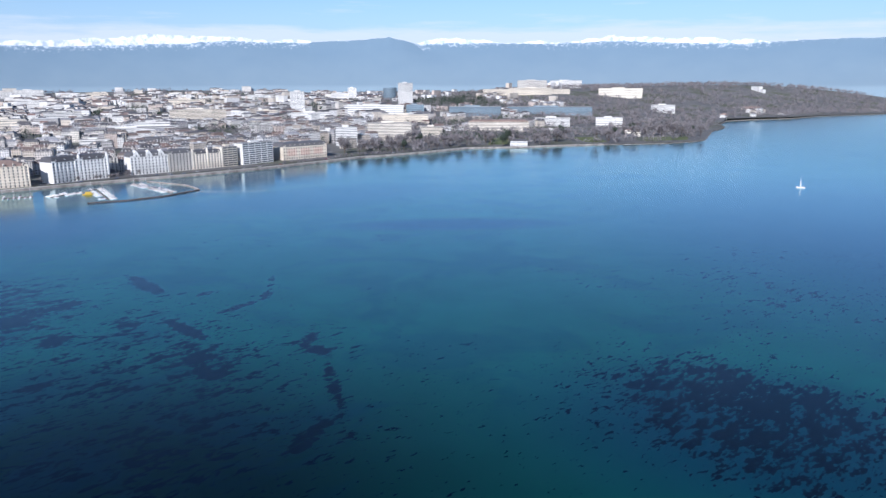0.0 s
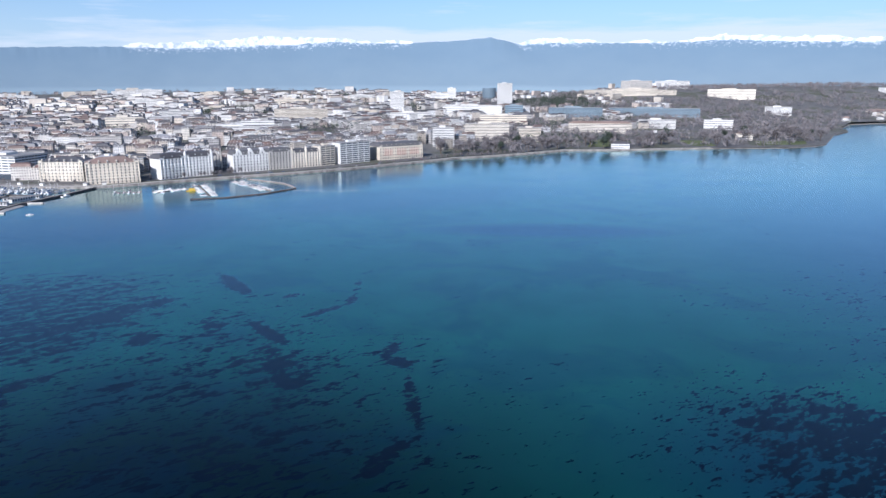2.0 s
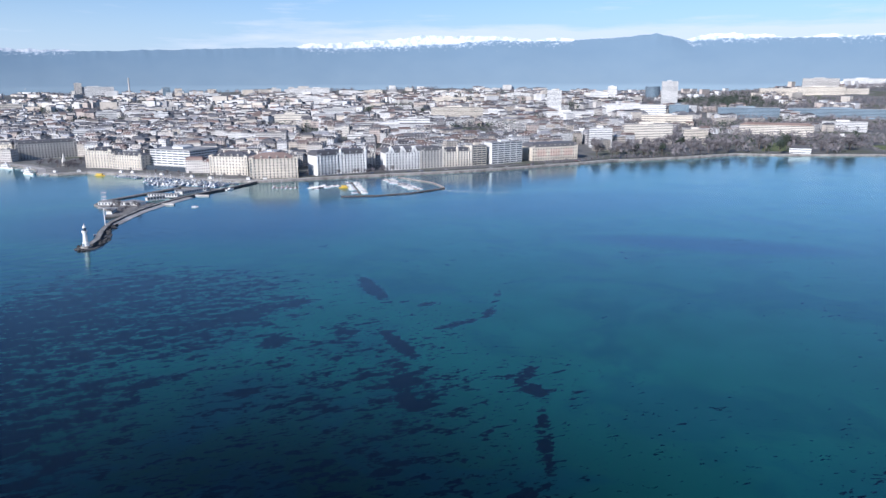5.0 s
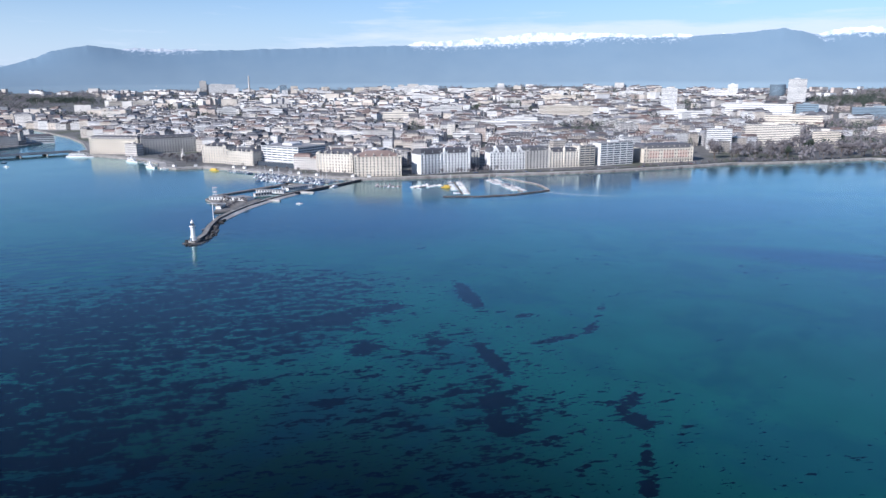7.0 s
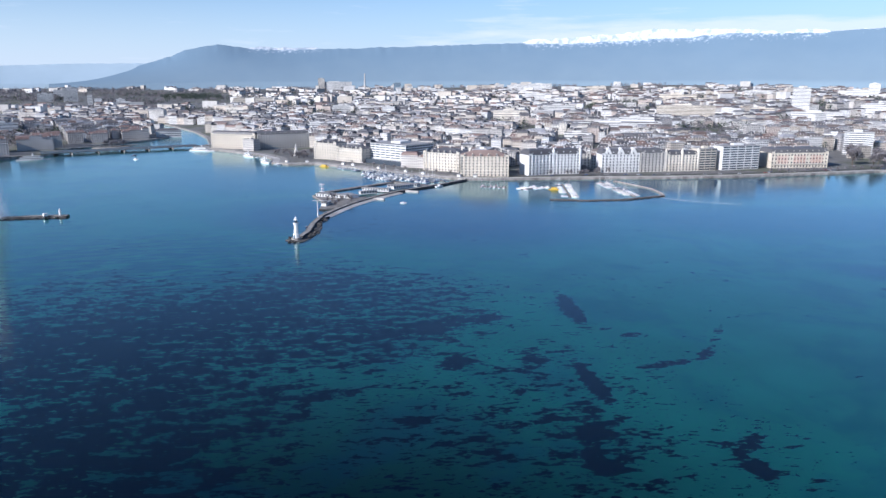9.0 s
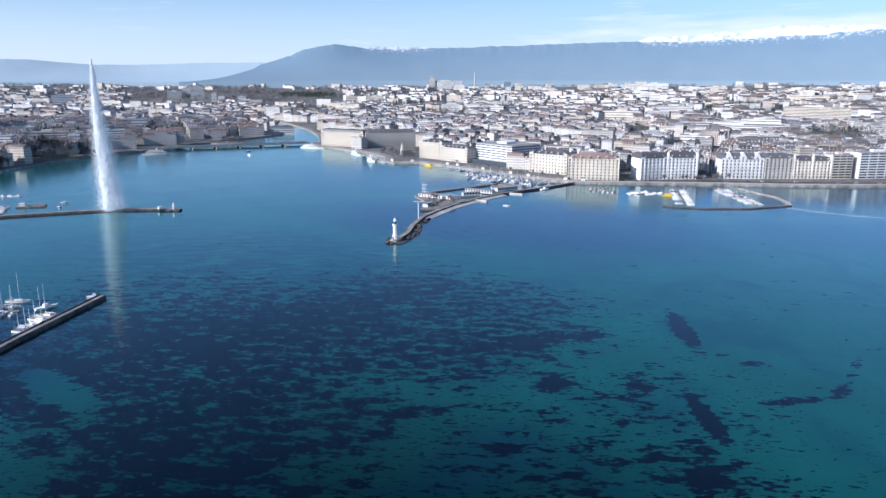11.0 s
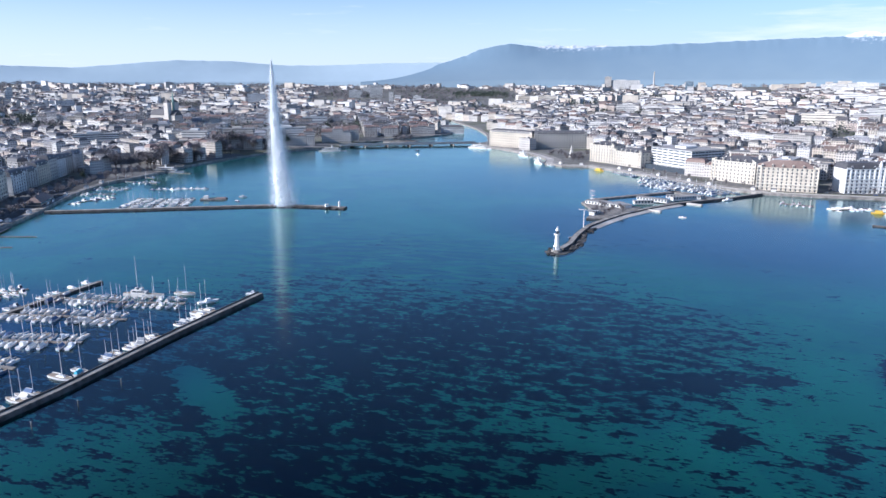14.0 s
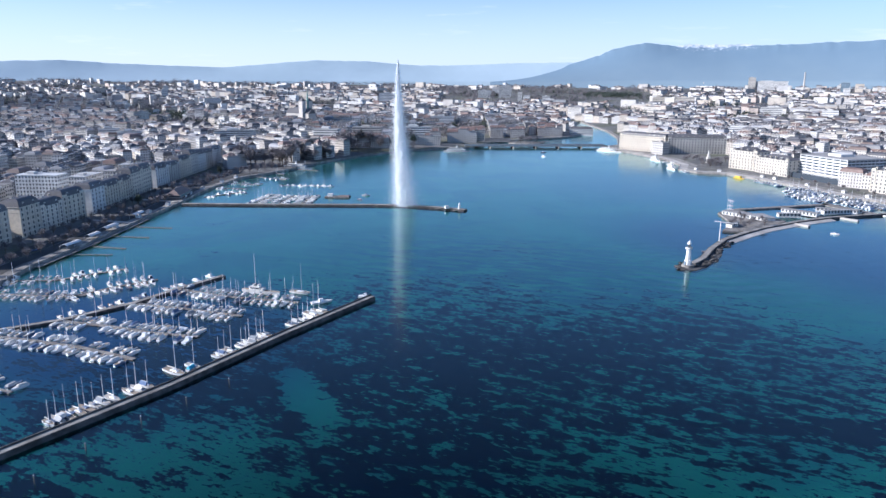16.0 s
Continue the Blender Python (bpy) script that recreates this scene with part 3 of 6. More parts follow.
def slope_material(name, foot, wood, snow_line):
    """Wooded slopes coloured with blue haze, paler towards the hazier foot, with snow lying in patches under the crest.
    """
    m = bpy.data.materials.new(name)
    m.use_nodes = True
    nt = m.node_tree
    N, Lk = nt.nodes.new, nt.links.new
    b = nt.nodes["Principled BSDF"]
    b.inputs["Roughness"].default_value, b.inputs["Specular IOR Level"].default_value = 1.0, 0.0
    up = N("ShaderNodeAttribute"); up.attribute_name = "rise"
    co = N("ShaderNodeNewGeometry")
    big = N("ShaderNodeTexNoise"); big.inputs["Scale"].default_value, big.inputs["Detail"].default_value = 0.006, 6
    small = N("ShaderNodeTexNoise"); small.inputs["Scale"].default_value, small.inputs["Detail"].default_value, small.inputs["Roughness"].default_value = 0.045, 7, 0.7
    flat = N("ShaderNodeMapping"); flat.vector_type = "TEXTURE"; flat.inputs["Scale"].default_value = (1, 1, 1.8)
    Lk(co.outputs["Position"], big.inputs["Vector"]); Lk(co.outputs["Position"], flat.inputs["Vector"]); Lk(flat.outputs[0], small.inputs["Vector"])
    tone = N("ShaderNodeMath"); tone.operation = "MULTIPLY_ADD"; tone.inputs[1].default_value, tone.inputs[2].default_value = 0.5, -0.25
    Lk(big.outputs["Fac"], tone.inputs[0])
    at_ = N("ShaderNodeMath"); at_.operation = "ADD"
    Lk(up.outputs["Fac"], at_.inputs[0]); Lk(tone.outputs[0], at_.inputs[1])
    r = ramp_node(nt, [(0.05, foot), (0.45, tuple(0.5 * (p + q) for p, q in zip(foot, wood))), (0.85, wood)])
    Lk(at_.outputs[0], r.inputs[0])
    lie = N("ShaderNodeMath"); lie.operation = "MULTIPLY_ADD"; lie.inputs[1].default_value = 0.75
    Lk(small.outputs["Fac"], lie.inputs[0]); Lk(up.outputs["Fac"], lie.inputs[2])
    snow = N("ShaderNodeAttribute"); snow.attribute_name = "lying_snow"
    deep = N("ShaderNodeMath"); deep.operation = "MULTIPLY_ADD"; deep.inputs[1].default_value = 0.10
    Lk(snow.outputs["Fac"], deep.inputs[0]); Lk(lie.outputs[0], deep.inputs[2])
    cover = N("ShaderNodeMapRange"); cover.inputs[1].default_value, cover.inputs[2].default_value = snow_line, snow_line + 0.13
    cover.inputs[4].default_value = 0.9
    Lk(deep.outputs[0], cover.inputs[0])
    mx = N("ShaderNodeMix"); mx.data_type = "RGBA"
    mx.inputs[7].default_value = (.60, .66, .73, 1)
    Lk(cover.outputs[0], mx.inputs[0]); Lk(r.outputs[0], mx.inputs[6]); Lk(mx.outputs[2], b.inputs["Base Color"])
    return m


# distance haze painted into the base colour: blue slopes, paler foot
HILL = slope_material("haze-blue wooded slopes", (.220, .296, .355), (.166, .243, .317), 1.43)
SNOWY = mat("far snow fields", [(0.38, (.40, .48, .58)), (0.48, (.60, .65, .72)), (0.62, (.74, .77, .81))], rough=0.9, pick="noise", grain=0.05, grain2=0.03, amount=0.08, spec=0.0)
# farther range: thicker haze put in as a paler base colour
FARHILL = mat("haze-paled far hills", [(0.35, (.38, .48, .54)), (0.65, (.41, .51, .57))], rough=1.0, pick="noise", grain=0.02, grain2=0.002, amount=0.04, spec=0.0)
NEAR_RANGE = [(b, e) for b, e in RIDGE if b < 59.5] + [(61, 0.55), (64, 0.1), (66, -0.6)]
FAR_RANGE = [(52, 0.8), (56, 0.95)] + [(b, e) for b, e in RIDGE if b >= 59.5]
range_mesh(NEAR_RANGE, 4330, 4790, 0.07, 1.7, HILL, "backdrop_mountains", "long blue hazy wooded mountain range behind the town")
range_mesh(FAR_RANGE, 4500, 4812, 0.03, 4.4, FARHILL, "backdrop_far_hills", "low hills beyond the town, paled blue by painted haze")
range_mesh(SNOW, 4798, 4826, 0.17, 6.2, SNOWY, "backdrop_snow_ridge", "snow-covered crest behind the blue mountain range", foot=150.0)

# ---- the town ----
rnd = random.Random(11)


def frame2(cx, cy, ang):
    c, s = math.cos(ang), math.sin(ang)
    return lambda x, y: (cx + c * x - s * y, cy + s * x + c * y)


def ring(at, w, d, z):
    return [(*at(-w / 2, -d / 2), z), (*at(w / 2, -d / 2), z), (*at(w / 2, d / 2), z), (*at(-w / 2, d / 2), z)]


def roof_form(fr, at, w, d, z, kind, rise, over=0.4):
    W, D = w + 2 * over, d + 2 * over
    low = ring(at, W, D, z)
    eave = ring(at, W, D, z + 0.35)
    if kind == "gable":
        a, b = (*at(-W / 2, 0), z + rise), (*at(W / 2, 0), z + rise)
        n = len(fr.v)
        fr.v.extend(low + [a, b])
        fr.f.extend([(n, n + 1, n + 5, n + 4), (n + 2, n + 3, n + 4, n + 5), (n + 1, n + 2, n + 5), (n + 3, n, n + 4)])
    elif kind == "hip":
        k = max(W / 2 - D / 2, W * 0.12)
        a, b = (*at(-k, 0), z + rise), (*at(k, 0), z + rise)
        n = len(fr.v)
        fr.v.extend(low + [a, b])
        fr.f.extend([(n, n + 1, n + 5, n + 4), (n + 2, n + 3, n + 4, n + 5), (n + 1, n + 2, n + 5), (n + 3, n, n + 4)])
    elif kind == "mansard":
        n = len(fr.v)
        mid = ring(at, W - 2.6, D - 2.6, z + rise * 0.72)
        top = ring(at, max(W - 8, W * 0.4), max(D - 8, D * 0.3), z + rise)
        fr.v.extend(low + mid + top)
        for s in (0, 4):
            for i in range(4):
                j = (i + 1) % 4
                fr.f.append((n + s + i, n + s + j, n + s + 4 + j, n + s + 4 + i))
        fr.f.append((n + 8, n + 9, n + 10, n + 11))
    else:
        fr.solid(low, ring(at, W, D, z + 0.5))


def facade_windows(fr, at, w, d, z0, h, detail):
    """Glazed openings set on the four walls: single windows, or whole storeys' rows for far houses."""
    floors = max(2, int(h / 3.3))
    fh = h / floors
    for side in range(4):
        L = w if side % 2 == 0 else d
        n = max(2, int(L / 3.0))
        if detail == 0:
            if side % 2:
                continue
            spans = [(-L / 2 + 0.8, L / 2 - 0.8)]
        else:
            st = L / n
            spans = [(-L / 2 + st * (i + 0.28), -L / 2 + st * (i + 0.72)) for i in range(n)]
        o = (d if side % 2 == 0 else w) / 2 + 0.06
        for k in range(floors):
            a, b = z0 + fh * (k + 0.28), z0 + fh * (k + (0.80 if detail else 0.48))
            for s0, s1 in spans:
                if side == 0:
                    p, q = at(s0, -o), at(s1, -o)
                elif side == 1:
                    p, q = at(o, s0), at(o, s1)
                elif side == 2:
                    p, q = at(-s0, o), at(-s1, o)
                else:
                    p, q = at(-o, -s0), at(-o, -s1)
                fr.face((*p, a), (*q, a), (*q, b), (*p, b))


# districts: middle, street angle
DISTRICTS = [(-300, 1250, 46), (-650, 1150, 20), (-1000, 1150, 8), (-1350, 1350, 25), (-500, 1700, 38), (-1000, 2000, 12), (-1900, 1700, 30), (-1700, 2700, 18), (-600, 2700, 45), (150, 2200, 30), (0, 3300, 60),
             (-2800, 2300, 8), (-2600, 3300, 40), (-1300, 3600, 25), (-3600, 1500, 30), (-1500, 550, 68), (-1350, 150, 25), (-900, -150, -22), (-700, -350, -24), (-1700, -100, 60), (-2200, 700, 35), (-2400, 0, 5),
             (-1700, -800, -10), (-3200, 500, 50), (-3400, -600, 20), (-2600, -1400, -15), (-1200, -900, -25), (-3900, -1300, 0), (600, 2700, 50), (900, 3600, 20), (-3700, 2700, 15), (-500, -700, -30), (-4200, 400, 20)]
_D = np.array([(a, b) for a, b, _ in DISTRICTS])


def bearing(x, y):
    return math.degrees(math.atan2(-x, y))


def town_density(x, y, sd):
    """How closely built: 1 in the inner town, thin in the parks and woods."""
    b, r = bearing(x, y), math.hypot(x, y)
    if sd < (34 if x < -1150 else 48):
        return 0
    if y < 260 and x > -1160 and sd < 100:
        return 0
    if b < -9:
        return 0.014
    if b < 5:
        return (0.0 if sd < 330 else 0.5 if b > -3 else 0.3) if r < 2600 else 0.3
    if b < 11 and r < 1650:
        return 0.0 if sd < 110 else 0.75
    if 52 < b < 68 and 2900 < r < 4300:
        return 0.04
    if r > 3600:
        return 0.30
    if r > 2700:
        return 0.64
    if r > 2000:
        return 0.88
    return 0.98


KEEP_CLEAR = []     # (x, y, radius): ground taken by houses and squares placed by hand
# wooded parks inside the town: x, y, radius
PARKS = [(-1002, 2186, 85), (-1189, 2073, 62), (-1000, 3490, 120), (24, 2745, 135), (-367, 2286, 45), (-2414, 618, 70), (-2941, 2044, 130), (-2011, 110, 85)]


def town_lots():
    """Lots of perimeter blocks, district by district: x, y, angle, width, depth, height, roof."""
    lots = []
    bw, bd = 84.0, 62.0
    for k, (cx, cy, deg) in enumerate(DISTRICTS):
        ang = radians(deg)
        at = frame2(cx, cy, ang)
        cells = [(i * bw, j * bd) for i in range(-22, 23) for j in range(-28, 29)]
        P = np.array([at(*c) for c in cells])
        near = ((P[:, None, :] - _D[None]) ** 2).sum(-1).argmin(1) == k
        near &= np.hypot(P[:, 0] - MID[0], P[:, 1] - MID[1]) < 4420
        P = P[near]
        sds = shore_distance(P[:, 0], P[:, 1])
        for (px, py), sd in zip(P, sds):
            if sd < 30:
                continue
            dens = town_density(px, py, sd)
            if rnd.random() > dens:
                continue
            blk = frame2(px, py, ang)
            far = math.hypot(px, py) > 2300
            if 1450 < math.hypot(px, py) < 4000 and math.sin(px * .011 + 1.3 * math.sin(py * .008)) + math.sin(py * .013 + 1.1 * math.sin(px * .006 + 2)) > .95 and rnd.random() < .8:
                continue
            modern = rnd.random() < (0.46 if far else 0.30 if px > -1000 and py > 1150 else 0.13)
            if modern:
                n = rnd.choice((1, 1, 2))
                for i in range(n):
                    w, d = rnd.uniform(22, 64), rnd.uniform(12, 20)
                    x, y = blk(rnd.uniform(-8, 8), (i - (n - 1) / 2) * 30)
                    lots.append((x, y, ang + (math.pi / 2 if rnd.random() < .25 else 0), w, d, rnd.uniform(12, 20) + (rnd.uniform(6, 16) if rnd.random() < .25 else 0), "flat", 0.5))
                continue
            base = rnd.uniform(16, 22) if dens > .5 else rnd.uniform(8, 15)
            for row in (-1, 1):
                x = -bw / 2 + 6
                while x < bw / 2 - 16:
                    w = rnd.uniform(13, 27)
                    w = min(w, bw / 2 - 6 - x)
                    if w < 9:
                        break
                    if rnd.random() < 0.94:
                        d = rnd.uniform(12, 16)
                        h = base + rnd.uniform(-3.5, 4.5)
                        kind = rnd.choices(("gable", "hip", "mansard", "flat"), (0.34, 0.24, 0.22, 0.20))[0]
                        px2, py2 = blk(x + w / 2, row * (bd / 2 - 7 - d / 2))
                        lots.append((px2, py2, ang, w + 0.2, d, h, kind, rnd.uniform(3.2, 5.2)))
                    x += w
            for col in (-1, 1):
                if rnd.random() < 0.75:
                    px2, py2 = blk(col * (bw / 2 - 13), 0)
                    lots.append((px2, py2, ang + math.pi / 2, bd - 44, 13, base + rnd.uniform(-4, 2), rnd.choice(("gable", "flat", "hip")), 3.6))
            if rnd.random() < 0.5:
                px2, py2 = blk(rnd.uniform(-12, 12), rnd.uniform(-4, 4))
                lots.append((px2, py2, ang, rnd.uniform(10, 24), 9, rnd.uniform(4, 9), "flat", 0.5))
    return lots


def chimneys(fr, at, w, d, z, r):
    for _ in range(r.randint(1, 3)):
        x, y = r.uniform(-w * .38, w * .38), r.uniform(-d * .22, d * .22)
        q = frame2(*at(x, y), 0)
        s = r.uniform(.4, .9)
        fr.solid(ring(q, s * 1.6, s, z), ring(q, s * 1.6, s, z + r.uniform(1.4, 2.6)))


def lot_forms(lot, detail, forms=None):
    x, y, ang, w, d, h, kind, rise = lot
    at = frame2(x, y, ang)
    z = gz_cache(x, y)
    wall, roof, flat, glass, stack = forms or [Form() for _ in range(5)]
    n = len(wall.v)
    wall.solid(ring(at, w, d, z - 4), ring(at, w, d, z + h), top=False)
    roof_form(flat if kind == "flat" else roof, at, w, d, z + h, kind, rise)
    if kind == "flat" and w > 15 and detail:
        q = frame2(*at(rnd.uniform(-w / 4, w / 4), 0), ang)
        wall.solid(ring(q, w * .18, d * .35, z + h + .4), ring(q, w * .18, d * .35, z + h + 2.8))
    if detail and kind != "flat":
        chimneys(stack, at, w, d, z + h + rise * 0.45, rnd)
        if kind in ("gable", "mansard", "hip"):
            k = max(1, int(w / 5))
            for i in range(k):
                for sgn in (-1, 1):
                    q = frame2(*at(-w / 2 + w * (i + .5) / k, sgn * d * 0.36), ang)
                    wall.solid(ring(q, 1.5, 2.4, z + h - .2), ring(q, 1.5, 2.4, z + h + rise * .52), top=True)
    if detail or math.hypot(x, y) < 2550:
        facade_windows(glass, at, w, d, z, h, detail)
    return wall, roof, flat, glass, stack


def gz_cache(x, y):
    return gz(x, y)


def build_town():
    lots = [l for l in town_lots() if all(math.hypot(l[0] - a, l[1] - b) > r for a, b, r in KEEP_CLEAR + PARKS)]
    L = np.array([(l[0], l[1]) for l in lots])
    sds = shore_distance(L[:, 0], L[:, 1])
    zs = ground_height(L[:, 0], L[:, 1], sds)
    table = {(l[0], l[1]): float(z) for l, z in zip(lots, zs)}
    global gz_cache
    gz_cache = lambda x, y: table[(x, y)]
    order = sorted(range(len(lots)), key=lambda i: sds[i])
    mine = [i for i in order if 22 < sds[i] and math.hypot(*L[i]) < 1750][:NEAR_HOUSES]
    chosen = set(mine)
    names = {"gable": "pitched", "hip": "hipped", "mansard": "mansard", "flat": "flat"}
    for i in mine:
        wall, roof, flat, glass, stack = lot_forms(lots[i], 1)
        kind = lots[i][6]
        ob = thing("town_house", "plastered town house with %s roof in a row" % names[kind], "building", "houses behind the waterfront")
        part("wall", wall, WALL, ob)
        part("roof", flat if kind == "flat" else roof, FLAT if kind == "flat" else ROOF, ob)
        tagged(part("glazing", glass, GLASS, ob), kind="stuff")
        for k in range(0, len(stack.v), 8):
            one = Form()
            one.v, one.f = stack.v[k:k + 8], [tuple(i - k for i in q) for q in stack.f if k <= q[0] < k + 8]
            part("chimney", one, WALL, ob)
    near, far = [Form() for _ in range(5)], [Form() for _ in range(5)]
    for i in range(len(lots)):
        if i in chosen or not (18 < sds[i]):
            continue
        r = math.hypot(*L[i])
        lot_forms(lots[i], 1 if r < 1900 else 0, near if r < 1900 else far)
    for forms, name, label in ((near, "inner_town_houses", "close-packed plastered houses with slate and clay roofs"), (far, "distant_town_houses", "pale distant town houses and apartment slabs")):
        top = thing(name, label, "buildings", kind="stuff")
        for f, m, nm in zip(forms, (WALL, ROOF, FLAT, GLASS, WALL), ("walls", "pitched_roofs", "flat_roofs", "windows", "chimneys")):
            if not f.empty():
                tagged(part(nm, f, m, top), kind="stuff")


NEAR_HOUSES = 64

# ---- promenades and streets along the water ----
ri = RIGHT_BANK.index((-25, 1301))
QUAY_R = RIGHT_BANK[ri - 4:]
QUAY_L = LEFT_BANK[1:-2]
ribbon(QUAY_R, -0.25, 0.9, 2.75, 2.75, "quay_wall_right", "pale stone quay wall along the right bank", "quay wall", STONE, skirt=4.4)
ribbon(QUAY_L, -0.25, 0.9, 2.75, 2.75, "quay_wall_left", "pale stone quay wall along the left bank", "quay wall", STONE, skirt=4.4)
ribbon(QUAY_R, 0.9, 12.0, 2.36, 2.36, "pavement_right", "pale paved lakeside promenade", "promenade", PAVE, skirt=0.5)
ribbon(QUAY_L, 0.9, 8.0, 2.36, 2.36, "pavement_left", "grey paved lakeside promenade", "promenade", STONE, skirt=0.5)
ribbon(QUAY_R[:-8], 15.0, 25.0, 2.30, 2.30, "road_right", "grey asphalt lakeside road", "road", ASPHALT, skirt=0.4)
ribbon(QUAY_L[2:], 22.0, 36.0, 2.30, 2.30, "road_left", "grey asphalt lakeside road", "road", ASPHALT, skirt=0.4)
ribbon(QUAY_R[:-8], 12.4, 14.6, 2.32, 2.32, "grass_verge_right", "thin winter grass verge beside the road", "grass", GRASS, skirt=0.3)
# dark asphalt colour stands in for the bare trees' shade here
ribbon(QUAY_L[4:], 9.0, 20.0, 2.31, 2.31, "grass_verge_left", "strip between promenade and road, tree shade put in as dark asphalt", "gravel", ASPHALT, skirt=0.3)
ribbon(RIGHT_BANK[1:ri + 1], -1.5, 7.0, 0.55, 2.25, "shore_stones", "pale stony lake edge along the park", "shore", STONE, skirt=1.5)
for nm, pts in (("lawn_park", [(90, 1450), (170, 1462), (190, 1600), (110, 1640)]), ("lawn_shore", [(300, 1500), (345, 1510), (350, 1640), (290, 1640)]), ("lawn_cape", [(430, 1530), (535, 1575), (560, 1660), (450, 1640)])):
    lf = Form()
    lf.solid([(x, y, 1.8) for x, y in pts], [(x, y, gz(x, y) + 0.25) for x, y in pts])
    thing(nm, "pale green winter lawn in the lakeside park", "grass", kind="structure", form=lf, material=GRASS)

RIVER_LINE = [RIGHT_BANK[-1]] + RIVER + [LEFT_BANK[0], LEFT_BANK[1]]
ribbon(RIVER_LINE, -0.25, 0.9, 2.75, 2.75, "quay_wall_river", "pale stone quay wall along the river", "quay wall", STONE, skirt=4.4)
ribbon(RIVER_LINE, 0.9, 9.0, 2.36, 2.36, "pavement_river", "grey paved river quay", "promenade", STONE, skirt=0.5)
ribbon(RIGHT_BANK[-11:], 12.0, 24.0, 2.34, 2.34, "quay_square", "wide grey paved quay before the hotels", "promenade", STONE, skirt=0.4)

# ---- hotels and apartment houses on the waterfront, each window a part ----
WIN = Form(); WIN.box(-0.74, -0.10, 0.0, 0.74, 0.05, 2.1)
WINDOW = WIN.mesh("window", GLASS)
TALL = Form(); TALL.box(-0.75, -0.10, 0.0, 0.75, 0.05, 2.6)
TALLWINDOW = TALL.mesh("tall_window", GLASS)
BAND = Form(); BAND.box(-0.5, -0.12, 0.0, 0.5, 0.05, 1.7)
BANDWINDOW = BAND.mesh("window_band", GLASS)


def slot(mesh, parent, x, y, z, turn=0, sx=1.0, name="window"):
    ob = new(name, mesh)
    ob.parent = parent
    ob.matrix_basis = Matrix.LocRotScale((x, y, z), Euler((0, 0, radians(turn))), (sx, 1, 1))
    return ob


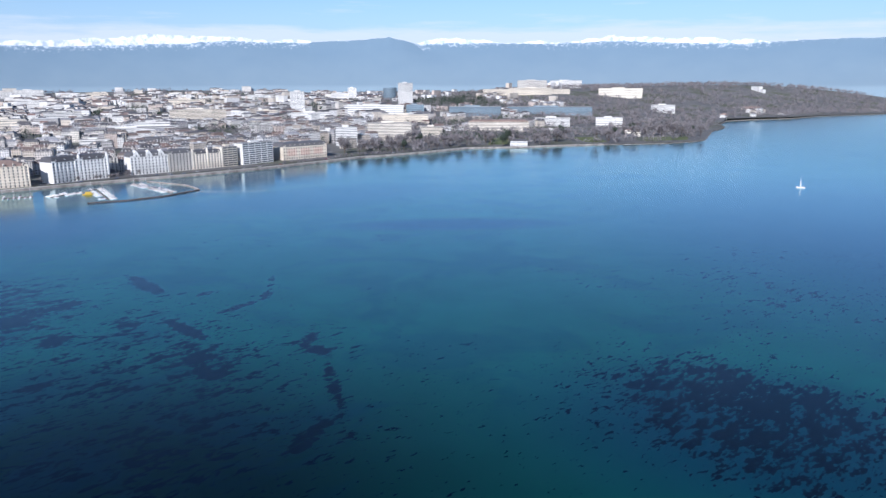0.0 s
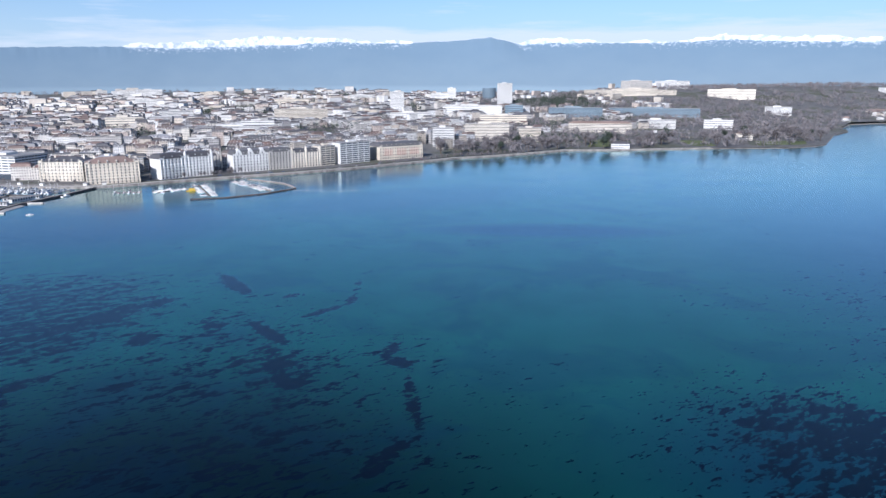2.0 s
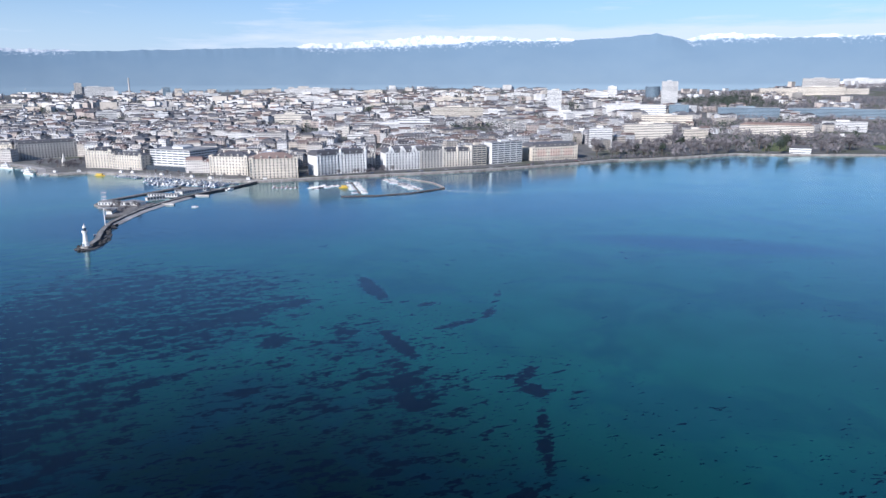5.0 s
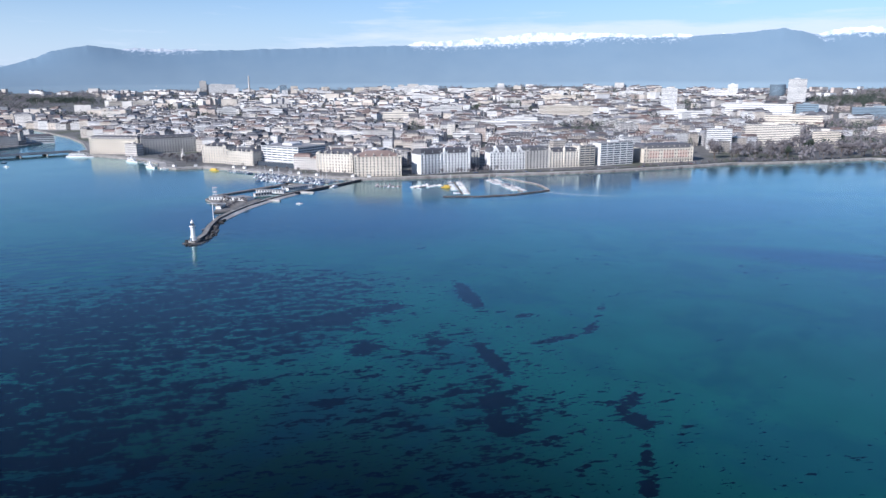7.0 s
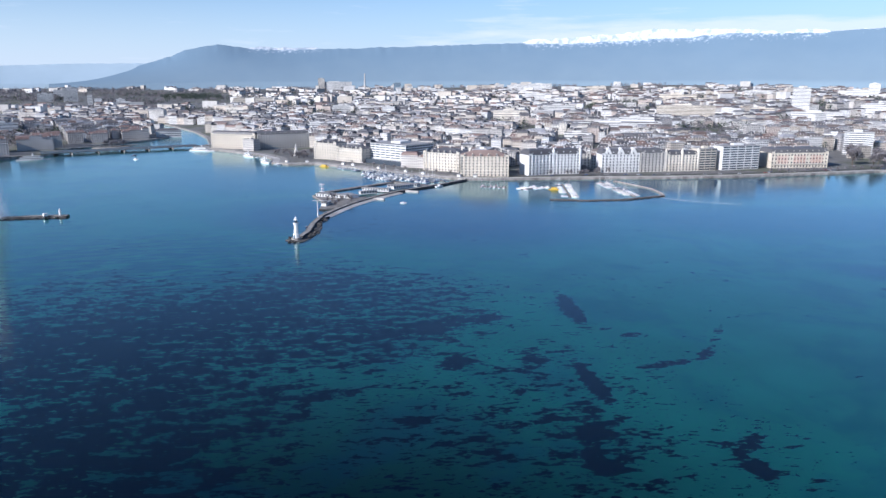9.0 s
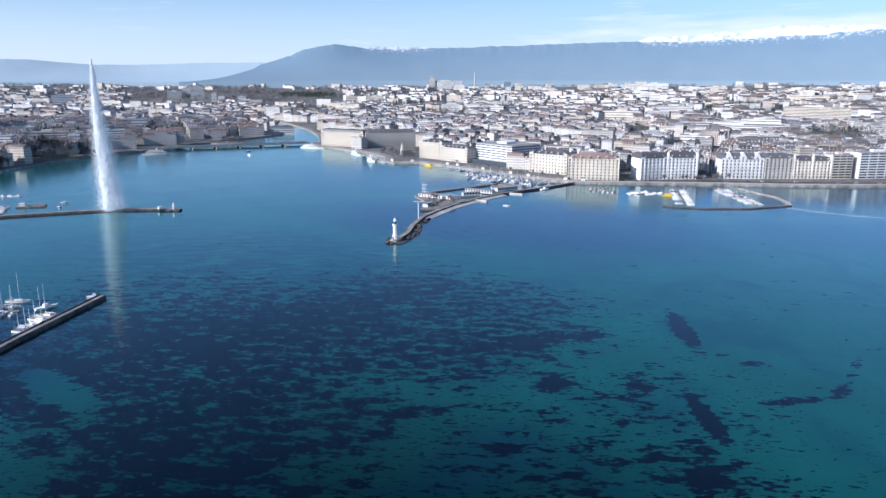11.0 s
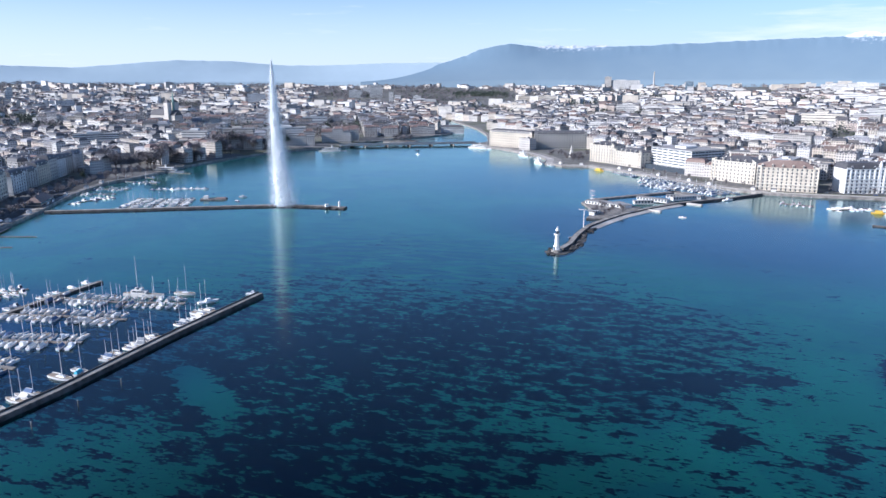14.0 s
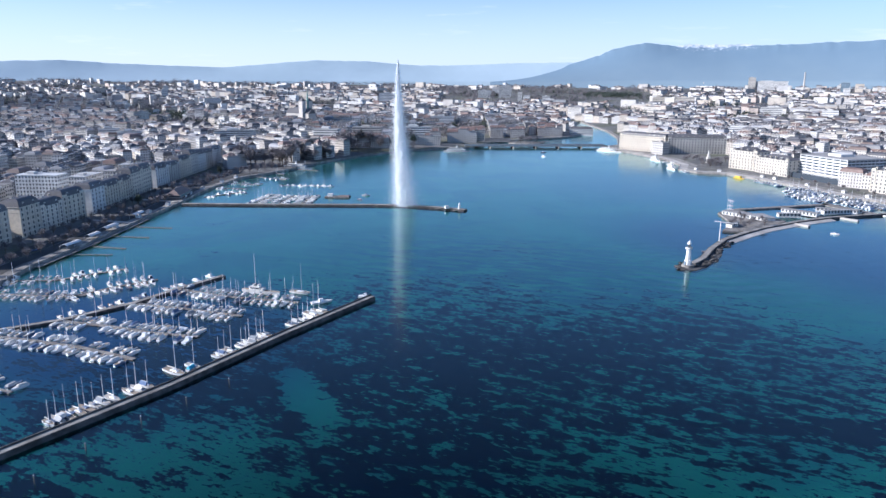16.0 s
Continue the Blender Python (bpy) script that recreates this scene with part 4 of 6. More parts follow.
def waterfront_house(name, label, Lp, Rp, depth, h, floors, material, roof="mansard", roofmat=None, rise=5.5, balconies=0, dormers=True, gables=0, turrets=0, bands=False, side_bays=4, podium=None, bay=4.5, group="waterfront houses"):
    (x0, y0), (x1, y1) = Lp, Rp
    w = math.hypot(x1 - x0, y1 - y0)
    ang = math.atan2(y1 - y0, x1 - x0)
    z = min(gz(x0, y0), gz(x1, y1))
    top = thing(name, label, "building", group, at=Matrix.Translation((x0, y0, z)) @ Matrix.Rotation(ang, 4, "Z"))
    cx, cy = (x0 + x1) / 2 - math.sin(ang) * depth / 2, (y0 + y1) / 2 + math.cos(ang) * depth / 2
    KEEP_CLEAR.append((cx, cy, 0.5 * math.hypot(w, depth) * 0.8 + 9))
    at = frame2(w / 2, depth / 2, 0)
    fw = Form()
    fh = h / floors
    bays = max(3, int(w / bay))
    plan = [(0, 0)]
    if not bands:                                                        # piers between the windows, stronger at the ends
        for i in range(bays + 1):
            x = min(max(w * i / bays, 0.45), w - 0.45)
            o = -0.85 if w > 28 and i in (0, 1, bays - 1, bays) else -0.42
            plan += [(x - 0.42, 0), (x - 0.42, o), (x + 0.42, o), (x + 0.42, 0)]
    plan += [(w, 0), (w, depth), (0, depth)]
    fw.solid([(x, y, -3) for x, y in plan], [(x, y, h) for x, y in plan], top=True)
    for k in ([1, floors - 1] if floors > 3 else [1]) + [floors]:      # string courses and cornice
        o = 0.5 if k == floors else 0.22
        fw.solid(ring(at, w + 2 * o, depth + 2 * o, fh * k - 0.35), ring(at, w + 2 * o, depth + 2 * o, fh * k), bottom=True)
    for x in ((0.0, w - w / bays) if w > 28 and not bands else ()):
        af = Form(); af.box(x + .3, -0.7, h + 0.03, x + w / bays - .3, 2.2, h + 1.7)
        part("attic", af, material, top)
    part("wall", fw, material, top)
    fr = Form()
    roof_form(fr, at, w, depth, h + 0.02, roof, rise, over=0.3)
    rf = part("roof", fr, roofmat or SLATE, top)
    n = max(3, int(w / (bay * (2.2 if bands else 1))))
    st = w / n
    for k in range(floors):
        for i in range(n):
            if bands:
                slot(BANDWINDOW, top, st * (i + .5), 0, fh * (k + .32), sx=st * 0.86, name="window")
            else:
                slot(TALLWINDOW if k == 0 else WINDOW, top, st * (i + .5), 0, fh * (k + .22), name="window")
        m = side_bays
        sd_ = depth / m
        for i in range(m):
            slot(BANDWINDOW if bands else WINDOW, top, w, sd_ * (i + .5), fh * (k + .25), 90, sd_ * .8 if bands else 1)
    for k in range(1, 1 + balconies):
        bf = Form()
        zb = fh * k
        bf.box(0.8, -1.25, zb - 0.05, w - 0.8, -0.13, zb + 0.16)
        bf.box(0.8, -1.25, zb + 0.16, w - 0.8, -1.17, zb + 1.05)
        part("balcony", bf, material, top)
    if dormers and roof in ("mansard", "hip", "gable"):
        for i in range(max(2, n // 2)):
            x = w * (i + .5) / max(2, n // 2)
            df = Form()
            df.box(x - 0.9, 0.25, h + 0.4, x + 0.9, 3.0, h + 2.5)
            n0 = len(df.v)
            df.v.extend([(x - 1.15, 0.1, h + 2.5), (x + 1.15, 0.1, h + 2.5), (x + 1.15, 3.4, h + 2.5), (x - 1.15, 3.4, h + 2.5), (x, 0.1, h + 3.5), (x, 3.4, h + 3.5)])
            df.f.extend([(n0, n0 + 1, n0 + 4), (n0 + 1, n0 + 2, n0 + 5, n0 + 4), (n0 + 3, n0, n0 + 4, n0 + 5), (n0 + 2, n0 + 3, n0 + 5)])
            dm = part("dormer", df, material, top)
            slot(WINDOW, dm, x, 0.25, h + 0.7, sx=0.8, name="window")
    for i in range(gables):
        x, g = w * (i + .5) / gables, min(w / gables * 0.36, 5.0)
        gf = Form()
        lo = [(x - g, -0.25, h), (x + g, -0.25, h), (x + g, 4, h), (x - g, 4, h)]
        mid = [(x - g * .75, -0.25, h + g * .7), (x + g * .75, -0.25, h + g * .7), (x + g * .75, 5, h + g * .7), (x - g * .75, 5, h + g * .7)]
        hi = [(x - .25, -0.25, h + g * 1.75), (x + .25, -0.25, h + g * 1.75), (x + .25, 6, h + g * 1.75), (x - .25, 6, h + g * 1.75)]
        gf.solid(lo, mid, top=False); gf.solid(mid, hi)
        gb = part("gable", gf, material, top)
        slot(WINDOW, gb, x, -0.28, h + .6, name="window")
    for i in range(turrets):
        x = w * i / max(1, turrets - 1)
        tf = Form()
        tf.lathe([(2.2, 3), (2.2, h + 2.5), (2.5, h + 2.6), (2.5, h + 3.0), (1.6, h + 5.2), (0.15, h + 9.0)], 10, x, 1.2)
        part("turret", tf, material, top)
    for i in range(3 if roof != "flat" else 0):
        cf = Form()
        x = w * (i + .5) / 3 + 1
        cf.box(x - .9, depth * .55, h + 1.0, x + .9, depth * .55 + .8, h + rise + 1.9)
        part("chimney", cf, material, top)
    if roof == "flat":
        cf = Form()
        cf.box(w * .35, depth * .3, h + .4, w * .62, depth * .65, h + 3.4)
        part("plant_room", cf, material, top)
    if podium:
        pf = Form()
        pf.box(-podium, -podium, -2, w + podium * .3, -0.02, 6.5)
        part("podium", pf, GLASS, top, "dark glazed entrance podium")
        for i in range(max(3, n // 2)):
            slot(BANDWINDOW, top, (i + .5) * w / max(3, n // 2), -podium, 2.2, sx=w / max(3, n // 2) * .8, name="window")
    return top


waterfront_house("grand_hotel", "large cream stone hotel with brown hipped tile roof", (-548, 827), (-498, 862), 34, 25.5, 7, CREAM, "hip", CLAY, 6.5, balconies=2, side_bays=6)
waterfront_house("apartment_house", "white balconied apartment house with grey mansard roof", (-482, 884), (-464, 915), 24, 26, 7, WHITE, "mansard", SLATE, 6.5, balconies=4)
waterfront_house("apartment_house", "white stone apartment house with slate domed corners", (-463.6, 915.6), (-440, 943), 24, 26, 7, WHITE, "mansard", SLATE, 6.5, balconies=3, turrets=2)
waterfront_house("apartment_house", "plain grey apartment house set back in shade", (-468, 968), (-448, 990), 18, 22, 6, GREYST, "hip", SLATE, 4)
waterfront_house("apartment_house", "ornate white apartment house with three pointed gables", (-421, 968), (-384, 1004), 22, 24, 6, WHITE, "mansard", SLATE, 6, balconies=3, gables=3)
waterfront_house("apartment_house", "grey stone apartment house with rows of balconies", (-383, 1005), (-360, 1032), 22, 25, 7, GREYST, "mansard", SLATE, 5.5, balconies=6)
waterfront_house("apartment_house", "cream apartment house with pointed corner turrets", (-359, 1033), (-327, 1066), 22, 22, 6, CREAM, "mansard", SLATE, 5, balconies=2, turrets=3)
waterfront_house("apartment_house", "tall narrow cream apartment house with balconies", (-326, 1067), (-310, 1087), 20, 29, 9, CREAM, "flat", FLAT, 0.5, balconies=7, bands=True)
waterfront_house("modern_hotel", "modern white hotel slab with blue glazed bands", (-303, 1091), (-268, 1138), 20, 32, 10, WHITE, "flat", FLAT, 0.5, bands=True, side_bays=3)
palace = waterfront_house("palace", "cream stone palace with red brick panels and grey mansard", (-256, 1155), (-196, 1213), 34, 21, 4, CREAM, "mansard", SLATE, 6, balconies=1, side_bays=6)
for x0, x1 in ((8, 25), (33, 51), (58, 76)):
    f = Form(); f.box(x0, -0.07, 6.0, x1, -0.02, 17.5)
    part("brick_panel", f, PINK, palace, "red brick wall panel")
waterfront_house("grand_hotel", "cream stone hotel with dark hipped slate roof", (-627, 850), (-572, 858), 40, 24.5, 6, CREAM, "hip", SLATE, 5.5, balconies=2, side_bays=8)
waterfront_house("modern_hotel", "long white concrete hotel on dark glazed podium", (-749, 876), (-676, 871), 58, 28, 8, WHITE, "flat", FLAT, 0.5, bands=True, side_bays=10, podium=12)
waterfront_house("grand_hotel", "cream hotel with grey hipped roof", (-802, 858), (-748, 857), 26, 20, 5, CREAM, "hip", SLATE, 5, balconies=3, side_bays=4)
waterfront_house("grand_hotel", "pale stone hotel with shallow grey roof", (-849, 856), (-806, 862), 26, 25, 6, CREAM, "hip", SLATE, 5, balconies=4, side_bays=4)
waterfront_house("grand_hotel", "long cream riverside hotel with grey mansard roof", (-1124, 864), (-1037, 892), 22, 25, 6, CREAM, "mansard", SLATE, 5, balconies=4)
waterfront_house("grand_hotel", "grey stone hotel wing with mansard roof", (-1034, 895), (-990, 974), 20, 25, 6, GREYST, "mansard", SLATE, 5.5, balconies=3)
# left bank: one long row of six-storey houses, facade in shade
ROW = [(-520, -52), (-652, 16), (-759, 66), (-935, 126), (-1128, 204)]
row_r = random.Random(4)


def along(line, s):
    for a, b in zip(line, line[1:]):
        d = math.dist(a, b)
        if s <= d:
            return (a[0] + (b[0] - a[0]) * s / d, a[1] + (b[1] - a[1]) * s / d)
        s -= d
    return line[-1]


total = sum(math.dist(a, b) for a, b in zip(ROW, ROW[1:]))
s = 0.0
while s < total - 20:
    w = row_r.uniform(24, 40)
    a, b = along(ROW, s), along(ROW, min(s + w, total))
    style = row_r.choice((WHITE, GREYST, CREAM, WHITE, CREAM))
    waterfront_house("row_house", {WHITE: "white", GREYST: "grey stone", CREAM: "cream"}[style] + " six-storey house in shaded lakeside row with mansard roof", a, b, row_r.uniform(14, 17), row_r.uniform(18.5, 25), 6, style, "mansard", SLATE, row_r.uniform(5, 6), balconies=row_r.choice((1, 2, 4)), side_bays=2, bay=5.6, group="left bank row")
    s += w + (0.15 if row_r.random() < 0.72 else 13)

# ---- larger buildings further back: x, y, bearing of the broad side, width, depth, height ----
def block(name, label, x, y, face, w, d, h, material=None, roof="flat", bands=True, roofmat=None, storey=3.6):
    z = gz(x, y)
    top = thing(name, label, "building", "landmark buildings", at=Matrix.Translation((x, y, z)) @ Matrix.Rotation(radians(face), 4, "Z"))
    KEEP_CLEAR.append((x, y, 0.5 * math.hypot(w, d) * 0.85 + 6))
    at = frame2(0, 0, 0)
    f = Form()
    f.solid(ring(at, w, d, -6), ring(at, w, d, h))
    part("wall", f, material or WHITE, top)
    r = Form()
    roof_form(r, at, w, d, h + .01, roof, 0.6 if roof == "flat" else 5.0, over=0.3)
    part("roof", r, roofmat or FLAT, top)
    n = max(2, int(h / storey))
    for k in range(n):
        zb = h * (k + .3) / n
        if k == 0:
            g = Form()
            g.solid(ring(at, w + .16, d + .16, 0), ring(at, w + .16, d + .16, 1.3), True)
            g = g.mesh("window_band", GLASS)
        slot(g, top, 0, 0, zb, name="window_band")
    if roof == "flat" and w > 25:
        p = Form()
        p.box(-w * .2, -d * .25, h + .5, w * .1, d * .25, h + 3.5)
        part("plant_room", p, material or WHITE, top)
    return top


ww = "white office block with long window bands above the houses"
block("assembly_palace", "long cream stone assembly palace among trees", 330, 2900, -7, 340, 22, 19, CREAM)
block("assembly_palace", "tall cream stone middle hall of the palace", 352, 2880, -7, 150, 30, 25, CREAM)
block("assembly_hall", "large pale slab hall with plain upper wall", 690, 2850, -14, 165, 40, 31, CREAM, storey=9)
block("tower_block", "tall white office tower on the rise", -137, 2697, 3, 54, 24, 80)
block("office_block", ww, 560, 3350, -11, 145, 26, 34)
block("office_block", "grey slab tower among trees", 362, 2978, -7, 118, 22, 46, GREYST)
block("tower_block", "tall pale apartment tower", -448, 2256, 11, 44, 20, 74)
block("glass_office", "long dark glass office block near the park", 100, 2260, -3, 160, 26, 30, LEAD)
block("glass_office", "low pale blue glass pavilion with wide roof", 345, 2360, -8, 270, 34, 23, LEAD)
block("institute", "cream institute with red hipped tile roofs", 140, 1820, -5, 150, 22, 22, CREAM, "hip", roofmat=CLAY)
block("office_block", "white low office building behind park trees", 300, 1990, -9, 95, 24, 22)
block("apartment_block", "long cream apartment block with balcony bands", -113, 1545, 4, 92, 20, 38, CREAM, storey=3.1)
block("apartment_block", "cream apartment block beside park trees", -24, 1576, 1, 46, 24, 28, CREAM, storey=3.1)
block("apartment_block", "white and blue modern apartment block", -190, 1432, 7, 42, 24, 36, WHITE, storey=3.1)
block("station_hall", "long white flat station roof between houses", -677, 1560, 23, 190, 40, 19)
block("apartment_block", "long pale apartment slab over the roofs", -636, 1896, 19, 139, 16, 40, CREAM, storey=3.1)
block("office_block", ww, -948, 1818, 28, 84, 16, 34)
block("tower_block", "pale apartment tower far across town", -3018, 1534, 65, 54, 20, 54)
block("tower_block", "low pale tower far across town", -3052, 1450, 66, 58, 20, 32)
for x, y, w, h in ((-2720, 1461, 18, 40), (-2619, 1439, 24, 32), (-2583, 1506, 30, 30), (-2885, 2848, 34, 53), (-2095, 2496, 24, 50), (-3356, -45, 36, 37), (-3361, 126, 20, 38), (-3326, 1662, 96, 32), (-2752, 918, 64, 38), (-2300, 3000, 110, 24), (-1750, 3500, 150, 17), (-1200, 3300, 120, 23), (-1500, 2650, 90, 29), (-800, 3200, 100, 27), (-420, 3000, 70, 39)):
    block("office_block", "pale block standing over distant roofs", x, y, bearing(x, y), w, 18, h, storey=5.4)
block("apartment_block", "curved-looking white apartment block behind the lakeside row", -1308, 239, 86, 66, 18, 28, storey=3.1)
block("office_block", "white stepped bank building by the bridge", -1330, 560, 70, 60, 24, 27)
block("office_block", "pale stone building by the bridge", -1330, 470, 66, 52, 22, 26, GREYST)
block("office_block", "white corner building on the quay", -1318, 395, 60, 44, 22, 25)
block("island_house", "low white house on the river island", -1420, 965, 60, 50, 14, 12, WHITE, "hip", roofmat=SLATE, storey=4)
block("villa", "white lakeside villa with hipped roof", 150, 1425, -6, 34, 14, 9, WHITE, "hip", roofmat=SLATE)
block("villa", "cream park villa among bare trees", 436, 1664, -15, 34, 16, 14, CREAM, "hip", roofmat=CLAY)
block("villa", "white park house behind lawn", 258, 1720, -8, 26, 14, 11)
block("villa", "white villa on the wooded far shore", 925, 2400, -22, 24, 14, 9, WHITE, "hip", roofmat=CLAY)
block("villa", "white villa on the wooded far shore", 1060, 2490, -24, 20, 12, 9, WHITE, "hip", roofmat=SLATE)
block("villa", "white villa on the wooded far shore", 1225, 2640, -26, 22, 12, 9, WHITE, "hip", roofmat=SLATE)
block("villa", "long pale house in the far woods", 1180, 2800, -23, 70, 14, 9, CREAM, "hip", roofmat=CLAY)
block("office_block", "stepped white office terrace among trees", 760, 2520, -16, 80, 20, 26)
block("arcade_block", "white framed block behind the park wood", 457, 1998, -13, 72, 16, 24, WHITE, storey=5)

# white and cream blocks that stand out among the roofs: x, y, bearing, width, height
FINISH = {"w": (WHITE, "white"), "c": (CREAM, "cream"), "s": (GREYST, "grey"), "g": (LEAD, "blue glazed")}
FAR_SLABS = [(-2059, 3417, 31, 98, 30, "w"), (-1903, 3375, 29, 120, 40, "w"), (-1624, 3229, 27, 92, 25, "w"), (-1585, 3365, 25, 92, 28, "c"), (-1206, 2314, 28, 107, 25, "w"), (-889, 2544, 19, 121, 33, "c"), (-593, 2046, 16, 144, 13, "w"),
             (-414, 3360, 7, 39, 54, "w"), (-523, 2173, 14, 58, 23, "c"), (-364, 2018, 10, 109, 29, "w"), (-102, 1978, 3, 123, 28, "c")]
TOWN_SLABS = [(-662, 1657, 22, 76, 25, "w"), (-638, 1324, 26, 51, 17, "w"), (-994, 1650, 31, 83, 30, "c"), (-216, 2295, 5, 185, 31, "w"), (-88, 2324, 2, 56, 30, "g"), (-248, 1576, 9, 37, 20, "w"), (-3495, 256, 88, 29, 39, "w"), (-1457, 37, 94, 34, 24, "w"),
              (-1375, 74, 93, 38, 26, "w"), (-1670, 739, 70, 56, 26, "w"), (-1209, 1201, 47, 94, 22, "w"), (-1717, 1776, 45, 57, 27, "w"), (-1431, 1683, 42, 37, 32, "w"), (-2480, 2930, 41, 35, 54, "g")]
PLAIN_SLABS = [(-2225, 1760, 53, 42, 39, "c"), (-2218, 1867, 51, 66, 35, "c"), (-2484, 1474, 61, 107, 24, "w"), (-3253, 605, 82, 71, 18, "w"), (-3251, 686, 80, 43, 22, "w"), (-2906, 124, 90, 22, 40, "w"), (-3055, 3060, 45, 180, 44, "w"), (-3100, 2990, 46, 36, 64, "s")]
for x, y, face, w, h, fin in FAR_SLABS + TOWN_SLABS + PLAIN_SLABS:
    fm, fn = FINISH[fin]
    tall = h > 1.1 * w or h > 50
    block("tower_block" if tall else "slab_block", fn + (" tower standing over the roofs" if tall else " slab building among the roofs with rows of windows"), x, y, face, w, 18 if w < 80 else 24, h, fm, storey=5.4)
# round glazed office tower
f = Form(); f.lathe([(28, -6), (28, 52), (26, 52.2), (26, 54)], 28)
rt = thing("round_tower", "round blue glazed office tower", "building", "landmark buildings", at=Matrix.Translation((-219, 3043, gz(-219, 3043))))
part("wall", f, LEAD, rt)
g = Form(); g.lathe([(28.15, 0), (28.15, 1.6)], 28); g = g.mesh("window_band", GLASS)
for k in range(12):
    slot(g, rt, 0, 0, 4 + 4 * k, name="window_band")
KEEP_CLEAR.append((-219, 3043, 40))

# cathedral on the old town hill
cz = gz(-1560, 360)
cath = thing("cathedral", "dark stone cathedral with two square towers and green spire", "church", at=Matrix.Translation((-1530, 385, cz)) @ Matrix.Rotation(radians(35), 4, "Z"))
f = Form(); f.solid(ring(frame2(0, 0, 0), 62, 20, -3), ring(frame2(0, 0, 0), 62, 20, 26)); part("nave", f, GREYST, cath)
f = Form(); roof_form(f, frame2(0, 0, 0), 62, 20, 26, "gable", 10); part("nave_roof", f, SLATE, cath)
for y in (-9, 9):
    f = Form(); f.solid(ring(frame2(14, y, 0), 9, 9, -3), ring(frame2(14, y, 0), 10, 10, 50)); tw = part("tower", f, GREYST, cath)
    f = Form(); roof_form(f, frame2(14, y, 0), 10, 10, 50, "hip", 6); part("tower_roof", f, SLATE, tw)
f = Form(); f.lathe([(2.4, 32), (2.2, 46), (2.6, 47), (0.1, 74)], 8, 20, 0); part("spire", f, COPPER, cath, "pointed green copper spire")
KEEP_CLEAR.append((-1530, 385, 45))
# factory chimney far off
f = Form(); f.lathe([(4.5, -5), (3.2, 95), (3.4, 96)], 12)
thing("factory_chimney", "slim pale factory chimney on the plain", "chimney", at=Matrix.Translation((-2753, 2979, gz(-2753, 2979))), form=f, material=GREYST)
# duke's monument in the quay garden
f = Form(); f.lathe([(5, -1), (5, 2), (3, 2.2), (3, 7), (3.4, 7.3), (1.7, 11), (1.5, 13), (0.1, 20)], 6)
thing("monument", "grey gothic stone monument in a quay garden", "monument", at=Matrix.Translation((-905, 868, gz(-905, 868))), form=f, material=GREYST)
KEEP_CLEAR += [(-905, 868, 48), (-880, 900, 40), (-975, 890, 48), (-945, 935, 45)]

# ---- fountain: a tall white plume leaning with the wind ----
JET = Vector((-724.5, 350.0, 0.6))
lean = Vector((-0.35, -0.94, 0))
jr = random.Random(21)


def plume_width(t):
    return np.interp(t, [0, .05, .14, .35, .58, .8, .93, 1], [15.5, 15.8, 14.6, 12.0, 8.6, 4.8, 2.1, .35])


def plume_middle(t):
    return JET + lean * float(np.interp(t, [0, .1, .35, .6, .8, 1], [0, .8, 3.0, 4.6, 5.0, 4.8])) + Vector((0, 0, 138.4 * t))


def plume_material():
    m = bpy.data.materials.new("white water spray")
    m.use_nodes = True
    nt = m.node_tree
    b = nt.nodes["Principled BSDF"]
    b.inputs["Base Color"].default_value = (.90, .92, .94, 1)
    b.inputs["Roughness"].default_value = 0.9
    b.inputs["Subsurface Weight"].default_value = 0.0
    tr = nt.nodes.new("ShaderNodeBsdfTranslucent"); tr.inputs["Color"].default_value = (.92, .94, .96, 1)
    mx = nt.nodes.new("ShaderNodeMixShader"); mx.inputs[0].default_value = 0.45
    nt.links.new(b.outputs[0], mx.inputs[1]); nt.links.new(tr.outputs[0], mx.inputs[2])
    nt.links.new(mx.outputs[0], nt.nodes["Material Output"].inputs["Surface"])
    return m


SPRAY = plume_material()
jet = thing("fountain", "very tall white water jet rising from the jetty", "fountain", at=Matrix.Translation(JET))
core = Form()
prof = np.linspace(0, 0.985, 70)
rings = []
for t in prof:
    c = plume_middle(t) - JET
    r0 = float(plume_width(t)) * 0.44
    rr = []
    for k in range(18):
        a = k * math.tau / 18
        r = r0 * (1 + 0.30 * noise.fractal((math.cos(a) * 1.6, math.sin(a) * 1.6, t * 14), 0.8, 2.0, 4))
        rr.append((c.x + r * math.cos(a), c.y + r * math.sin(a), c.z))
    rings.append(rr)
n = 0
for rr in rings:
    core.v.extend(rr)
for k in range(len(rings) - 1):
    for i in range(18):
        j = (i + 1) % 18
        core.f.append((k * 18 + i, k * 18 + j, (k + 1) * 18 + j, (k + 1) * 18 + i))
part("column", core, SPRAY, jet)
spray = Form()
for _ in range(80000):
    t = jr.random() ** 1.15
    wd = float(plume_width(t))
    a, r = jr.uniform(0, math.tau), wd * min(abs(jr.gauss(0, 0.33) + 0.45), 1.3)
    c = plume_middle(t) - JET
    # falling drops drift a little further down wind low in the plume
    c += lean * (-2.2 * jr.random() * (1 - t) ** 2)
    p = Vector((c.x + r * math.cos(a), c.y + r * math.sin(a), c.z))
    s0 = jr.uniform(.12, .36) * (0.6 + 0.5 * (1 - t)) * (1.15 - 0.6 * r / (wd * 1.2))
    q = [p + Vector((jr.gauss(0, s0), jr.gauss(0, s0), jr.gauss(0, s0 * 1.8))) for _ in range(3)]
    spray.face(*[tuple(v) for v in q])
tagged(part("spray", spray, SPRAY, jet, "loose white drops and mist"), kind="stuff")
